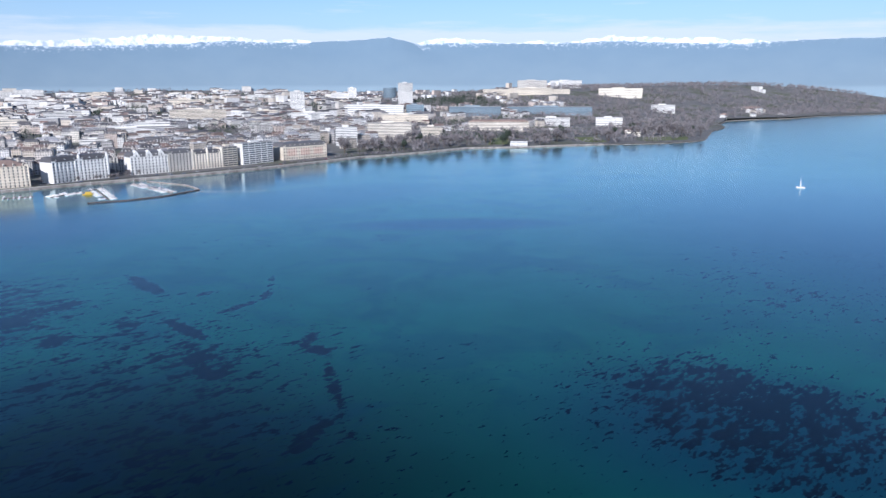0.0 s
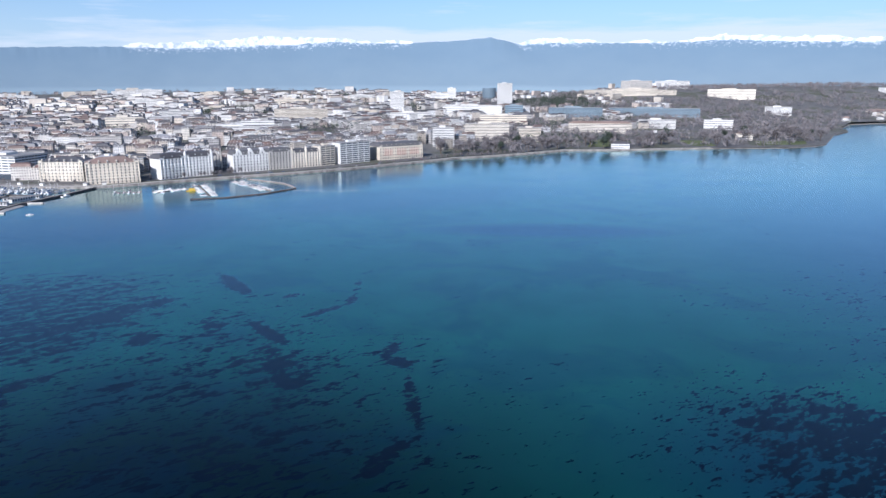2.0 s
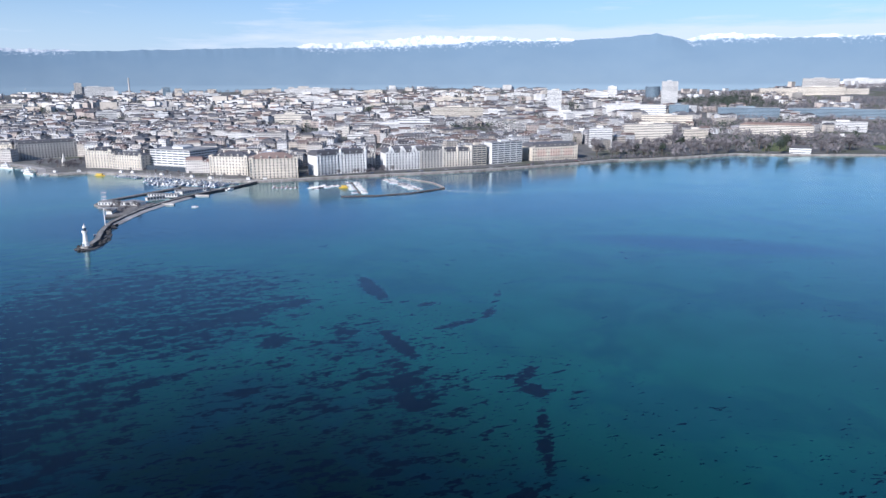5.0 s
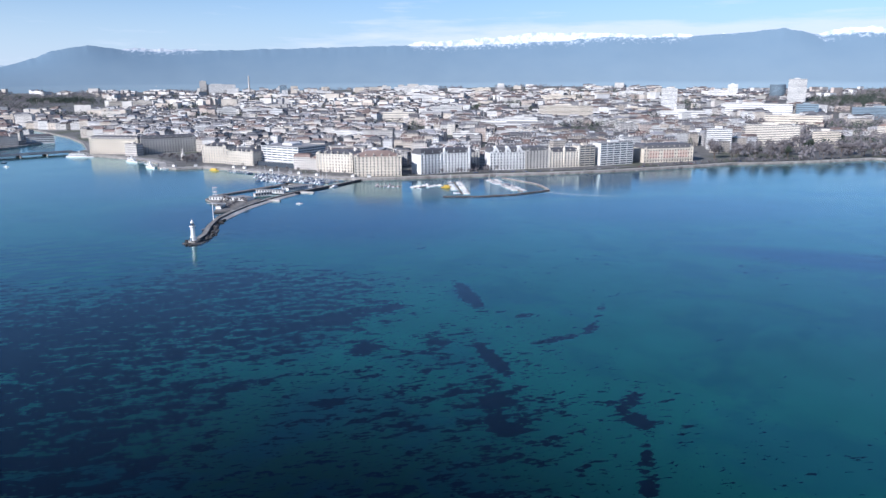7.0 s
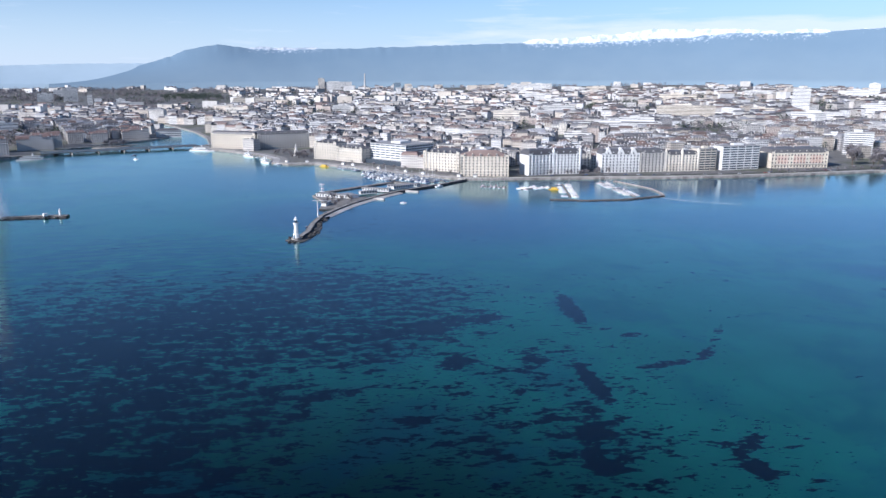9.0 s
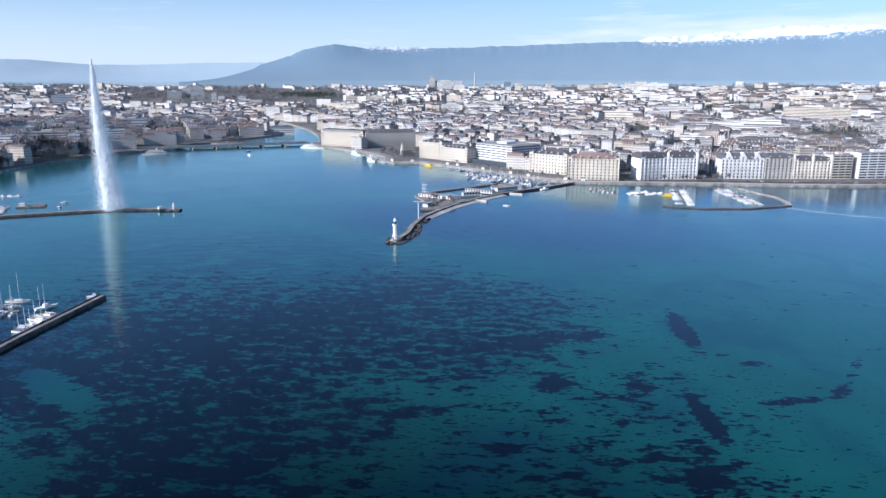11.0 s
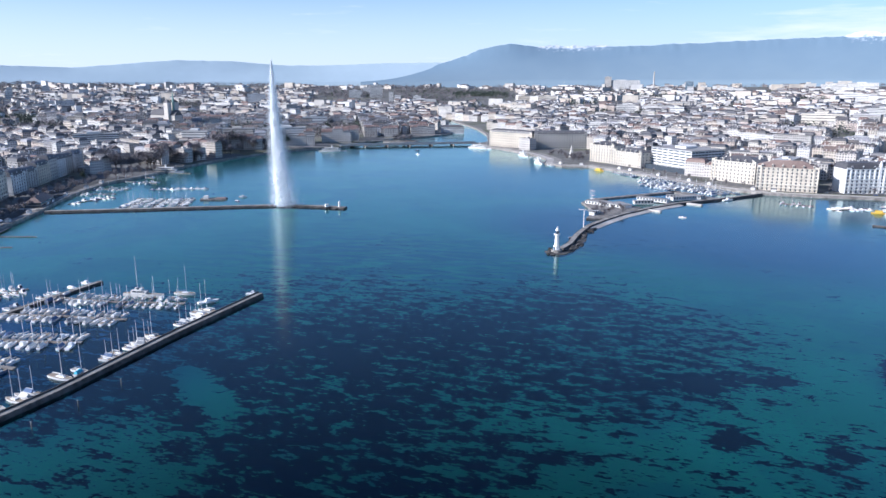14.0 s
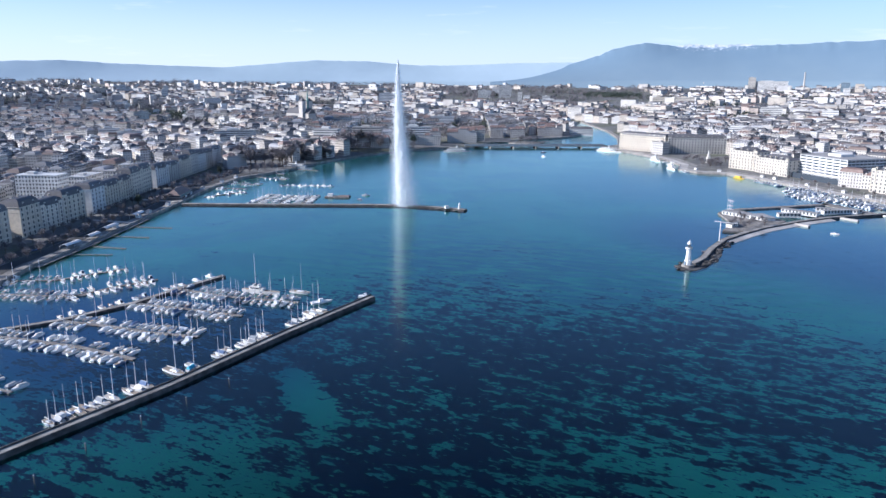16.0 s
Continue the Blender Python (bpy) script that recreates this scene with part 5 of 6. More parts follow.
f = Form(); f.lathe([(1.6, -1.2), (1.6, .6), (.6, 1.2), (.45, 2.4)], 12)
part("nozzle", f, ALLOY, jet, "steel nozzle on the jetty")


# ---- jetties ----
def mole(name, label, line, half, z, material, deck=None, rocks=0, batter=0.8, seed=1):
    """A stone jetty along a line, with sloping sides, a flat walk and loose rocks at its foot."""
    top = thing(name, label, "jetty")
    f = Form()
    p, q = offset_line(line, -half), offset_line(line, half)
    p2, q2 = offset_line(line, -half - batter), offset_line(line, half + batter)
    for i in range(len(line)):
        f.v.extend([(*p2[i], -1.6), (*p[i], z), (*q[i], z), (*q2[i], -1.6)])
        if i:
            f.f.extend([(4 * i + k, 4 * i - 4 + k, 4 * i - 3 + k, 4 * i + 1 + k) for k in range(3)])
    m = 4 * len(line) - 4
    f.f.extend([(0, 1, 2, 3), (m + 3, m + 2, m + 1, m)])
    part("body", f, material, top)
    if deck:
        f = Form()
        p, q = offset_line(line, -half + .5), offset_line(line, half - .5)
        for i in range(len(line)):
            f.v.extend([(*p[i], z - .2), (*p[i], z + .06), (*q[i], z + .06), (*q[i], z - .2)])
            if i:
                f.f.extend([(4 * i + k, 4 * i - 4 + k, 4 * i - 3 + k, 4 * i + 1 + k) for k in range(3)])
        f.f.extend([(0, 1, 2, 3), (m + 3, m + 2, m + 1, m)])
        part("walkway", f, deck, top)
    return top


def rock_mesh(seed):
    r = random.Random(seed)
    bm = bmesh.new()
    bmesh.ops.create_icosphere(bm, subdivisions=1, radius=1)
    for v in bm.verts:
        v.co *= r.uniform(.72, 1.2)
        v.co.z *= .7
    me = bpy.data.meshes.new("rock")
    bm.to_mesh(me); bm.free()
    me.materials.append(DARKSTONE)
    return me


ROCKS = [rock_mesh(k) for k in range(5)]


def strew(parent, line, d0, d1, count, seed, size=(0.6, 1.5), z=(-.2, .7)):
    r = random.Random(seed)
    tot = sum(math.dist(a, b) for a, b in zip(line, line[1:]))
    for _ in range(int(count * .65)):
        s1 = r.uniform(0, tot * .999)
        a, b = along(line, s1), along(line, min(s1 + .5, tot))
        t = (Vector(b) - Vector(a)).normalized() if math.dist(a, b) > 1e-6 else Vector((1, 0))
        d = r.uniform(d0, d1)
        ob = new("rock", r.choice(ROCKS))
        ob.parent = parent
        k = r.uniform(*size)
        ob.matrix_basis = Matrix.LocRotScale((a[0] + t.y * d, a[1] - t.x * d, r.uniform(*z)), Euler((r.uniform(-.3, .3), r.uniform(-.3, .3), r.uniform(0, 6))), (k, k * r.uniform(.9, 1.7), k * .6))


# fountain jetty on the left bank
JETEE = [(-806, 146), (-775, 222), (-737, 322), (-722, 352), (-703, 376), (-681, 397)]
jt = mole("fountain_jetty", "long low stone jetty carrying the fountain", JETEE, 3.2, 1.7, DARKSTONE, STONE)
strew(jt, JETEE[3:], 3.5, 6.0, 40, 3)
strew(jt, JETEE[4:], -6.0, -3.5, 25, 4)
f = Form(); f.lathe([(1.1, 1.7), (1.0, 5.0), (1.4, 5.2), (1.4, 5.5), (.8, 5.6), (.8, 6.8), (.1, 7.8)], 10, -685, 392)
thing("beacon", "small white harbour beacon at the jetty tip", "beacon", form=f, material=WHITE)
f = Form(); f.box(-693, 380, 1.7, -690, 383.5, 4.3)
thing("jetty_hut", "small white hut on the jetty", "hut", form=f, material=WHITE)

# marina breakwater
BREAKWATER = [(-180, -90), (-250, -2), (-316, 80), (-355, 134), (-401, 188), (-444, 243)]
bk = mole("marina_breakwater", "straight dark stone breakwater with a paved top", BREAKWATER, 1.9, 2.1, DARKSTONE, STONE, batter=0.4)
strew(bk, BREAKWATER[1:], -4.2, -2.6, 45, 8, (.5, 1.0), (-.4, .5))
f = Form()
for a, b in zip(offset_line(BREAKWATER, -1.55), offset_line(BREAKWATER, -1.55)[1:]):
    va, vb = Vector((*a, 0)), Vector((*b, 0))
    side = Vector((-(vb - va).y, (vb - va).x, 0)).normalized() * 0.28
    f.solid([tuple(va - side + Vector((0, 0, 2.1))), tuple(vb - side + Vector((0, 0, 2.1))), tuple(vb + side + Vector((0, 0, 2.1))), tuple(va + side + Vector((0, 0, 2.1)))], [tuple(va - side + Vector((0, 0, 2.75))), tuple(vb - side + Vector((0, 0, 2.75))), tuple(vb + side + Vector((0, 0, 2.75))), tuple(va + side + Vector((0, 0, 2.75)))])
part("parapet", f, DARKSTONE, bk)

def deck_slab(name, label, pts, z0, z1, material, category="deck"):
    f = Form()
    f.solid([(x, y, z0) for x, y in pts], [(x, y, z1) for x, y in pts])
    return thing(name, label, category, form=f, material=material)


# right bank bathing jetty with its lighthouse
BATHS_OUT = [(-443, 466), (-452, 482), (-473, 507), (-494, 537), (-508, 569), (-519, 600), (-529, 645), (-534, 688), (-532, 725), (-529, 765), (-530, 812)]
bj = mole("bathing_jetty", "curved grey stone jetty leading to the lighthouse", BATHS_OUT[::-1], 2.3, 1.9, DARKSTONE, STONE)
strew(bj, BATHS_OUT[:4], 2.2, 8.5, 75, 12, (.9, 2.0), (0, 1.0))
strew(bj, [(-434, 452), (-446, 456), (-449, 466)], -3, 3, 40, 13, (.8, 1.6), (-.2, .8))
ribbon(BATHS_OUT[3:8], 8.5, 2.6, 0.15, 1.0, "beach", "narrow pale shingle beach beside the bathing jetty", "beach", PAVE, skirt=1.2)
for (ax, ay), (bx, by) in (((-529, 640), (-513, 644)), ((-532, 700), (-516, 704))):
    f = Form()
    t = Vector((bx - ax, by - ay, 0)).normalized(); sd_ = Vector((-t.y, t.x, 0)) * 1.6
    A, B_ = Vector((ax, ay, 0)), Vector((bx, by, 0))
    f.solid([tuple(A - sd_ + Vector((0, 0, -1.6))), tuple(B_ - sd_ + Vector((0, 0, -1.6))), tuple(B_ + sd_ + Vector((0, 0, -1.6))), tuple(A + sd_ + Vector((0, 0, -1.6)))], [tuple(A - sd_ + Vector((0, 0, 1.5))), tuple(B_ - sd_ + Vector((0, 0, 1.5))), tuple(B_ + sd_ + Vector((0, 0, 1.5))), tuple(A + sd_ + Vector((0, 0, 1.5)))])
    thing("groyne", "short pale concrete groyne off the beach", "groyne", form=f, material=PAVE)

deck_slab("rock_shelf", "low dark rock shelf round the lighthouse", [(-447, 454), (-436, 451), (-431, 459), (-436, 472), (-447, 489), (-459, 505), (-464, 509), (-466, 503), (-452, 482), (-446, 468)], -1.6, 0.3, DARKSTONE, "rocks")
lh = thing("lighthouse", "white octagonal lighthouse with gallery and small dome", "lighthouse", at=Matrix.Translation((-440.5, 460, 0)))
f = Form(); f.lathe([(4.2, -1.6), (4.0, 1.9)], 12); part("base", f, STONE, lh)
f = Form(); f.lathe([(2.5, 1.9), (2.4, 4.6), (2.6, 4.8), (1.85, 5.1), (1.5, 12.2)], 8); part("shaft", f, WHITE, lh)
f = Form(); f.lathe([(1.5, 12.2), (2.3, 12.7), (2.3, 13.9), (2.1, 13.9), (2.1, 13.0)], 12); part("gallery", f, WHITE, lh)
f = Form(); f.lathe([(1.05, 13.0), (1.05, 15.9)], 8); part("lantern", f, GLASS, lh, "dark glazed lantern")
f = Form(); f.lathe([(1.5, 15.9), (1.4, 16.3), (.95, 17.4), (.3, 18.0), (.1, 19.3)], 12); part("dome", f, WHITE, lh)
f = Form(); f.box(-.6, -2.9, 1.9, .6, -2.2, 4.2); part("door", f, LEAD, lh)

# baths: decks round a basin, low pavilions, diving tower, mast
def pavilion(Lp, Rp, d, h, label, mat_=WHITE):
    (x0, y0), (x1, y1) = Lp, Rp
    w, ang = math.hypot(x1 - x0, y1 - y0), math.atan2(y1 - y0, x1 - x0)
    top = thing("bath_pavilion", label, "pavilion", "bath pavilions", at=Matrix.Translation((x0, y0, 1.4)) @ Matrix.Rotation(ang, 4, "Z"))
    f = Form(); f.box(0, 0, -.6, w, d, h); part("wall", f, mat_, top)
    f = Form(); f.box(-.5, -.6, h, w + .5, d + .6, h + .3); part("roof", f, FLAT, top)
    k = max(2, int(w / 3.2))
    for i in range(k):
        slot(WINDOW, top, w * (i + .5) / k, 0, .6, name="door_opening")


deck_slab("bath_deck", "grey timber bathing deck on piles", [(-522, 560), (-512, 580), (-534, 640), (-600, 640), (-588, 612), (-545, 590)][::-1], -1.0, 1.5, TIMBER)
deck_slab("bath_deck", "long grey outer bathing deck", [(-600, 640), (-594, 640), (-585, 748), (-592, 748)], -1.0, 1.2, TIMBER)
deck_slab("bath_deck", "grey cross deck between the basins", [(-592, 690), (-536, 684), (-536, 691), (-592, 697)], -1.0, 1.2, TIMBER)
deck_slab("bath_deck", "grey end deck by the shore", [(-592, 742), (-532, 738), (-532, 750), (-592, 752)], -1.0, 1.2, TIMBER)
pavilion((-580, 610), (-541, 622), 8, 3.2, "long white bathing pavilion with flat pale roof")
pavilion((-560, 628), (-540, 624), 8, 2.8, "low white changing cabin with flat roof")
pavilion((-572, 672), (-541, 682), 6, 2.7, "low white changing cabins beside the basin")
pavilion((-564, 706), (-540, 730), 5, 2.6, "long white changing cabins with pale flat roof")
pavilion((-553, 650), (-545, 668), 5, 2.7, "low grey changing cabins along the jetty", GREYST)
pavilion((-549, 700), (-541, 738), 5, 2.7, "low white changing cabins along the jetty")
pavilion((-527, 574), (-534, 588), 5, 3.0, "small white kiosk at the head of the baths")
dv = thing("diving_tower", "white diving tower with three platforms", "diving tower", at=Matrix.Translation((-584, 622, 1.4)))
for a, b in ((-1.3, -1.3), (1.3, -1.3), (1.3, 1.3), (-1.3, 1.3)):
    f = Form(); f.bar((a, b, -2.5), (a, b, 12.5), .16); part("post", f, WHITE, dv)
for zz in (3.5, 6.5, 11):
    f = Form(); f.box(-1.6, -1.6, zz, 3.6, 1.6, zz + .25); part("platform", f, WHITE, dv)
ms = thing("signal_mast", "tall white mast with a slanted cross arm", "mast", at=Matrix.Translation((-489, 528, 1.8)))
f = Form(); f.bar((0, 0, 0), (0, 0, 15), .42, .32, 8); part("pole", f, WHITE, ms)
f = Form(); f.bar((-2.5, -3.5, 15.6), (5.5, 11, 14.2), .42, .3, 6); part("arm", f, WHITE, ms)

# small right bank harbour
PORT = [(-376, 750), (-342, 767), (-312, 798), (-290, 845)]
mole("harbour_mole", "low grey stone harbour mole", PORT, 1.5, 1.0, DARKSTONE, STONE)
mole("harbour_mole", "pale curved mole joining the quay", [(-290, 845), (-300, 862), (-321, 886), (-379, 917)], 1.6, 1.2, STONE, PAVE)
mole("harbour_mole", "straight pale landing stage inside the harbour", [(-313, 823), (-390, 899)], 1.3, 0.9, STONE, PAVE, batter=.1)
f = Form()
for i in range(60):
    t = i / 59
    f.lathe([(.35, -.15), (.4, .1), (.2, .35)], 6, -288 + 80 * t, 833 - 6 * math.sin(t * 3.1) + 10 * t)
thing("float_line", "line of small white floats on the water", "buoys", kind="stuff", form=f, material=WHITE)


def pontoon(line, half=1.1, label="narrow grey timber pontoon with moored boats"):
    f = Form()
    p, q = offset_line(line, -half), offset_line(line, half)
    for i in range(len(line) - 1):
        f.solid([(*p[i], .1), (*p[i + 1], .1), (*q[i + 1], .1), (*q[i], .1)][::-1], [(*p[i], .62), (*p[i + 1], .62), (*q[i + 1], .62), (*q[i], .62)][::-1], True)
    top = thing("pontoon", label, "pontoon", "marina pontoons")
    part("deck", f, TIMBER, top)
    tot = sum(math.dist(a, b) for a, b in zip(line, line[1:]))
    s1 = 4.0
    while s1 < tot:
        a = along(line, s1)
        pf = Form(); pf.bar((a[0] + 1.2, a[1], -1.5), (a[0] + 1.2, a[1], 2.0), .14)
        part("pile", pf, TIMBER, top)
        s1 += 24
    return top


# ---- boats ----
def hull_form(length, beam, free, stern=.72, rake=.6):
    f = Form()
    st = 9
    rows = []
    for i in range(st):
        t = i / (st - 1)
        x = -length / 2 + length * t
        b = beam / 2 * (stern + (1 - stern) * min(1, t * 2.2)) * (1 - max(0, (t - .45) / .55) ** 2.2)
        sheer = free * (1 + .22 * (t - .4) ** 2 + .12 * t)
        xx = x + rake * t
        rows.append([(x, -b * .12, -.45), (x + rake * t * .4, -b * .82, -.02), (xx, -b, sheer), (xx, b, sheer), (x + rake * t * .4, b * .82, -.02), (x, b * .12, -.45)])
    for r in rows:
        f.v.extend(r)
    for i in range(st - 1):
        for k in (0, 1, 3, 4):
            f.f.append((i * 6 + k, i * 6 + 6 + k, i * 6 + 7 + k, i * 6 + k + 1))
    f.f.append((0, 1, 2, 3, 4, 5))
    deck = Form()
    for r in rows:
        deck.v.extend([(r[2][0], r[2][1] * .97, r[2][2] - .06), (r[3][0], r[3][1] * .97, r[3][2] - .06)])
    for i in range(st - 1):
        deck.f.append((2 * i, 2 * i + 1, 2 * i + 3, 2 * i + 2))
    return f, deck


def sailboat(name, label, length, cover):
    top = thing(name, label, "sailboat", "moored boats")
    beam, free = length * .31, .95 + length * .012
    h, d = hull_form(length, beam, free)
    part("hull", h, GELCOAT, top); part("deck", d, TEAK, top)
    c = Form()
    L2 = length * .2
    c.solid([(-L2 * .7, -beam * .28, free - .1), (L2 * 1.1, -beam * .2, free - .1), (L2 * 1.1, beam * .2, free - .1), (-L2 * .7, beam * .28, free - .1)], [(-L2 * .6, -beam * .22, free + .5), (L2 * .8, -beam * .14, free + .38), (L2 * .8, beam * .14, free + .38), (-L2 * .6, beam * .22, free + .5)])
    part("cabin", c, GELCOAT, top)
    m = Form(); m.bar((length * .08, 0, free), (length * .08, 0, free + length * 1.32), .13, .09, 5)
    m.bar((length * .08, -beam * .14, free + length * .8), (length * .08, beam * .14, free + length * .8), .05, .05, 4)
    mast = part("mast", m, ALLOY, top)
    b = Form(); b.bar((length * .06, 0, free + 1.35), (-length * .36, 0, free + 1.25), .2, .14, 6)
    part("boom", b, CANVAS, top, "furled sail under a cover")
    if cover:
        v = Form()
        v.solid([(-length * .42, -beam * .42, free), (length * .1, -beam * .46, free), (length * .1, beam * .46, free), (-length * .42, beam * .42, free)], [(-length * .42, -.1, free + 1.2), (length * .06, -.1, free + 1.35), (length * .06, .1, free + 1.35), (-length * .42, .1, free + 1.2)])
        part("cover", v, CANVAS, top, "stretched canvas boat cover")
    return top


def motorboat(name, label, length, style):
    top = thing(name, label, "motorboat", "moored boats")
    beam, free = length * .36, .8 + length * .02
    h, d = hull_form(length, beam, free, .9, .8)
    if style != "open":
        k0 = len(h.v)
        h.v.extend(d.v); h.f.extend([tuple(i + k0 for i in q) for q in d.f])
    part("hull", h, GELCOAT, top)
    if style == "open":
        part("deck", d, TEAK, top)
    if style == "covered":
        v = Form()
        v.solid([(-length * .46, -beam * .44, free), (length * .2, -beam * .46, free), (length * .34, 0, free), (length * .2, beam * .46, free), (-length * .46, beam * .44, free)], [(-length * .4, -beam * .2, free + .7), (length * .1, -beam * .2, free + .95), (length * .2, 0, free + .6), (length * .1, beam * .2, free + .95), (-length * .4, beam * .2, free + .7)])
        part("cover", v, CANVAS, top, "stretched canvas boat cover")
    else:
        k = .55 if style == "open" else 1.5
        c = Form()
        c.solid([(-length * .12, -beam * .36, free - .1), (length * .22, -beam * .3, free - .1), (length * .22, beam * .3, free - .1), (-length * .12, beam * .36, free - .1)], [(-length * .1, -beam * .3, free + k), (length * .1, -beam * .24, free + k), (length * .1, beam * .24, free + k), (-length * .1, beam * .3, free + k)])
        part("cabin", c, GELCOAT, top)
        g = Form()
        g.face((length * .225, -beam * .28, free + .05), (length * .225, beam * .28, free + .05), (length * .112, beam * .23, free + k - .06), (length * .112, -beam * .23, free + k - .06))
        part("windscreen", g, GLASS, top, "dark sloping windscreen")
    return top


FLEET = [sailboat("sailboat", "white sailing yacht with bare mast at its mooring", 9.5, False), sailboat("sailboat", "white sailing yacht under a canvas cover", 8.5, True), sailboat("sailboat", "small white sailing boat with bare mast", 7.0, False),
         motorboat("motorboat", "white cabin motorboat at its mooring", 8.0, "cabin"), motorboat("motorboat", "motorboat under a canvas cover", 6.8, "covered"), motorboat("motorboat", "small open white motorboat", 6.2, "open"),
         sailboat("sailboat", "large white sailing yacht with tall mast", 13.0, False), motorboat("motorboat", "large white cabin cruiser at its mooring", 11.5, "cabin")]
fleet_used = [False] * len(FLEET)
br = random.Random(77)


def moor(k, x, y, deg, size=1.0):
    m = Matrix.Translation((x, y, 0.0)) @ Matrix.Rotation(radians(deg), 4, "Z")
    if not fleet_used[k]:
        fleet_used[k] = True
        FLEET[k].matrix_world = m
        return FLEET[k]
    return copy_thing(FLEET[k], m)


def moor_along(line, side, spacing, mix, gap=.08, off=5.6, seed=0, start=2.0, swing=6):
    r = random.Random(seed)
    tot = sum(math.dist(a, b) for a, b in zip(line, line[1:]))
    s1 = start
    while s1 < tot - 1:
        if r.random() > gap:
            a, b = along(line, s1), along(line, min(s1 + 1, tot))
            t = Vector((b[0] - a[0], b[1] - a[1])).normalized()
            nrm = Vector((t.y, -t.x)) * side
            k = r.choice(mix)
            o = off + (1.8 if k in (6, 7) else 0) + r.uniform(-.4, .4)
            deg = math.degrees(math.atan2(nrm.y, nrm.x)) + (180 if r.random() < .7 else 0) + r.uniform(-swing, swing)
            moor(k, a[0] + nrm.x * o, a[1] + nrm.y * o, deg)
            s1 += spacing * (1.25 if k in (6, 7) else 1) * r.uniform(.9, 1.15)
        else:
            s1 += spacing


MIX, SAIL, MOTOR = (0, 1, 2, 3, 4, 5, 1, 2, 4), (0, 1, 2, 0, 2, 1), (3, 4, 5, 4, 5, 2)
PIERS = {"A": [(-501, 140), (-476, 166), (-451, 202)], "B": [(-480, 116), (-461, 142), (-438, 170)], "C": [(-462, 81), (-444, 106), (-428, 124), (-413, 147)], "D": [(-449, 52), (-435, 72), (-418, 94), (-393, 119)],
         "E": [(-532, 30), (-512, 69), (-507, 88)], "F": [(-505, 78), (-519, 102), (-528, 127)], "G": [(-558, 30), (-548, 68), (-555, 86), (-563, 108)], "H": [(-420, 20), (-388, 56), (-372, 74)]}
mole("marina_pier", "broad dark stone marina pier", [(-440, 0), (-456, 54), (-462, 81), (-481, 116), (-497, 134), (-522, 166)], 1.9, 1.1, DARKSTONE, STONE, batter=.2)
for k, (nm, line) in enumerate(PIERS.items()):
    pontoon(line)
    moor_along(line, 1, 4.8, MIX, .08, seed=10 + k)
    moor_along(line, -1, 4.8, MIX, .08, seed=30 + k)
moor_along([(-462, 81), (-481, 116), (-497, 134), (-522, 166)], -1, 5.2, MOTOR, .3, seed=60)
moor_along([(-330, 95), (-355, 130)], -1, 3.6, SAIL, .08, 7.4, seed=70, swing=4)
moor_along([(-362, 141), (-372, 153)], -1, 6.0, (0, 1, 6), .0, 8.5, seed=71, swing=4)
moor_along([(-376, 158), (-401, 186)], -1, 3.4, SAIL, .02, 7.4, seed=72, swing=4)
moor_along([(-407, 195), (-425, 219)], -1, 4.4, (0, 1, 6, 2), .1, 7.4, seed=73, swing=4)
moor_along([(-250, -2), (-316, 78)], -1, 4.6, (0, 2, 1, 6), .3, 8.5, seed=74, swing=4)
moor(7, -340, 96, 130)
moor(6, -470, 206, 48)
moor(7, -447, 214, 95)
moor(0, -460, 200, 60)
moor(3, -449, 240, 60)
tarp = moor(5, -373, 143, 140)
f = Form(); f.solid([(-2.6, -1.1, .9), (1.6, -1.1, .9), (1.6, 1.1, .9), (-2.6, 1.1, .9)], [(-2.2, -.3, 2.0), (1.2, -.3, 2.1), (1.2, .3, 2.1), (-2.2, .3, 2.0)])
part("tarpaulin", f, TURQ, tarp, "bright turquoise tarpaulin")
for x, y in ((-351, 157), (-338, 140), (-327, 124), (-312, 107), (-295, 94), (-280, 70)):
    f = Form(); f.bar((0, 0, -1.5), (0, 0, 2.6), .22, .22, 8)
    mp_ = thing("mooring_post", "dark timber mooring post with white cap", "post", "mooring posts", at=Matrix.Translation((x, y, 0)))
    part("pile", f, TIMBER, mp_)
    f = Form(); f.bar((0, 0, 2.6), (0, 0, 3.1), .26, .1, 8); part("cap", f, WHITE, mp_)
# harbour behind the fountain jetty, and moorings along the left bank
for k, line in enumerate(([(-786, 214), (-836, 241)], [(-778, 236), (-826, 259)], [(-771, 257), (-818, 277)], [(-845, 168), (-868, 212)], [(-905, 186), (-889, 217)], [(-940, 202), (-914, 232)], [(-1000, 228), (-948, 268)], [(-1046, 248), (-996, 273)])):
    pontoon(line)
    moor_along(line, 1, 4.6, MIX if k < 3 else MOTOR, .1 if k < 3 else .55, seed=100 + k); moor_along(line, -1, 4.6, MIX if k < 3 else MOTOR, .1 if k < 3 else .55, seed=120 + k)
pontoon([(-1066, 272), (-1020, 322)], 1.6, "grey landing stage for the passenger steamer")
for k in range(9):
    moor(br.choice((3, 4, 5, 2)), -899 + 2.6 * k + br.uniform(-2, 2), 256 + 6.5 * k, br.uniform(30, 60))
moor(3, -800, 330, 60); moor(3, -1129, 718, 70); moor(5, -776, 318, 30)
dk = thing("work_barge", "brown timber work barge moored by the jetty", "barge", at=Matrix.Translation((-800, 300, 0)) @ Matrix.Rotation(radians(65), 4, "Z"))
f = Form(); f.box(-13, -5, -.5, 13, 5, 1.2); part("hull", f, TIMBER, dk)
f = Form(); f.box(2, -4, 1.2, 12, 4, 1.7); part("deck_load", f, CLAY, dk, "reddish boards")
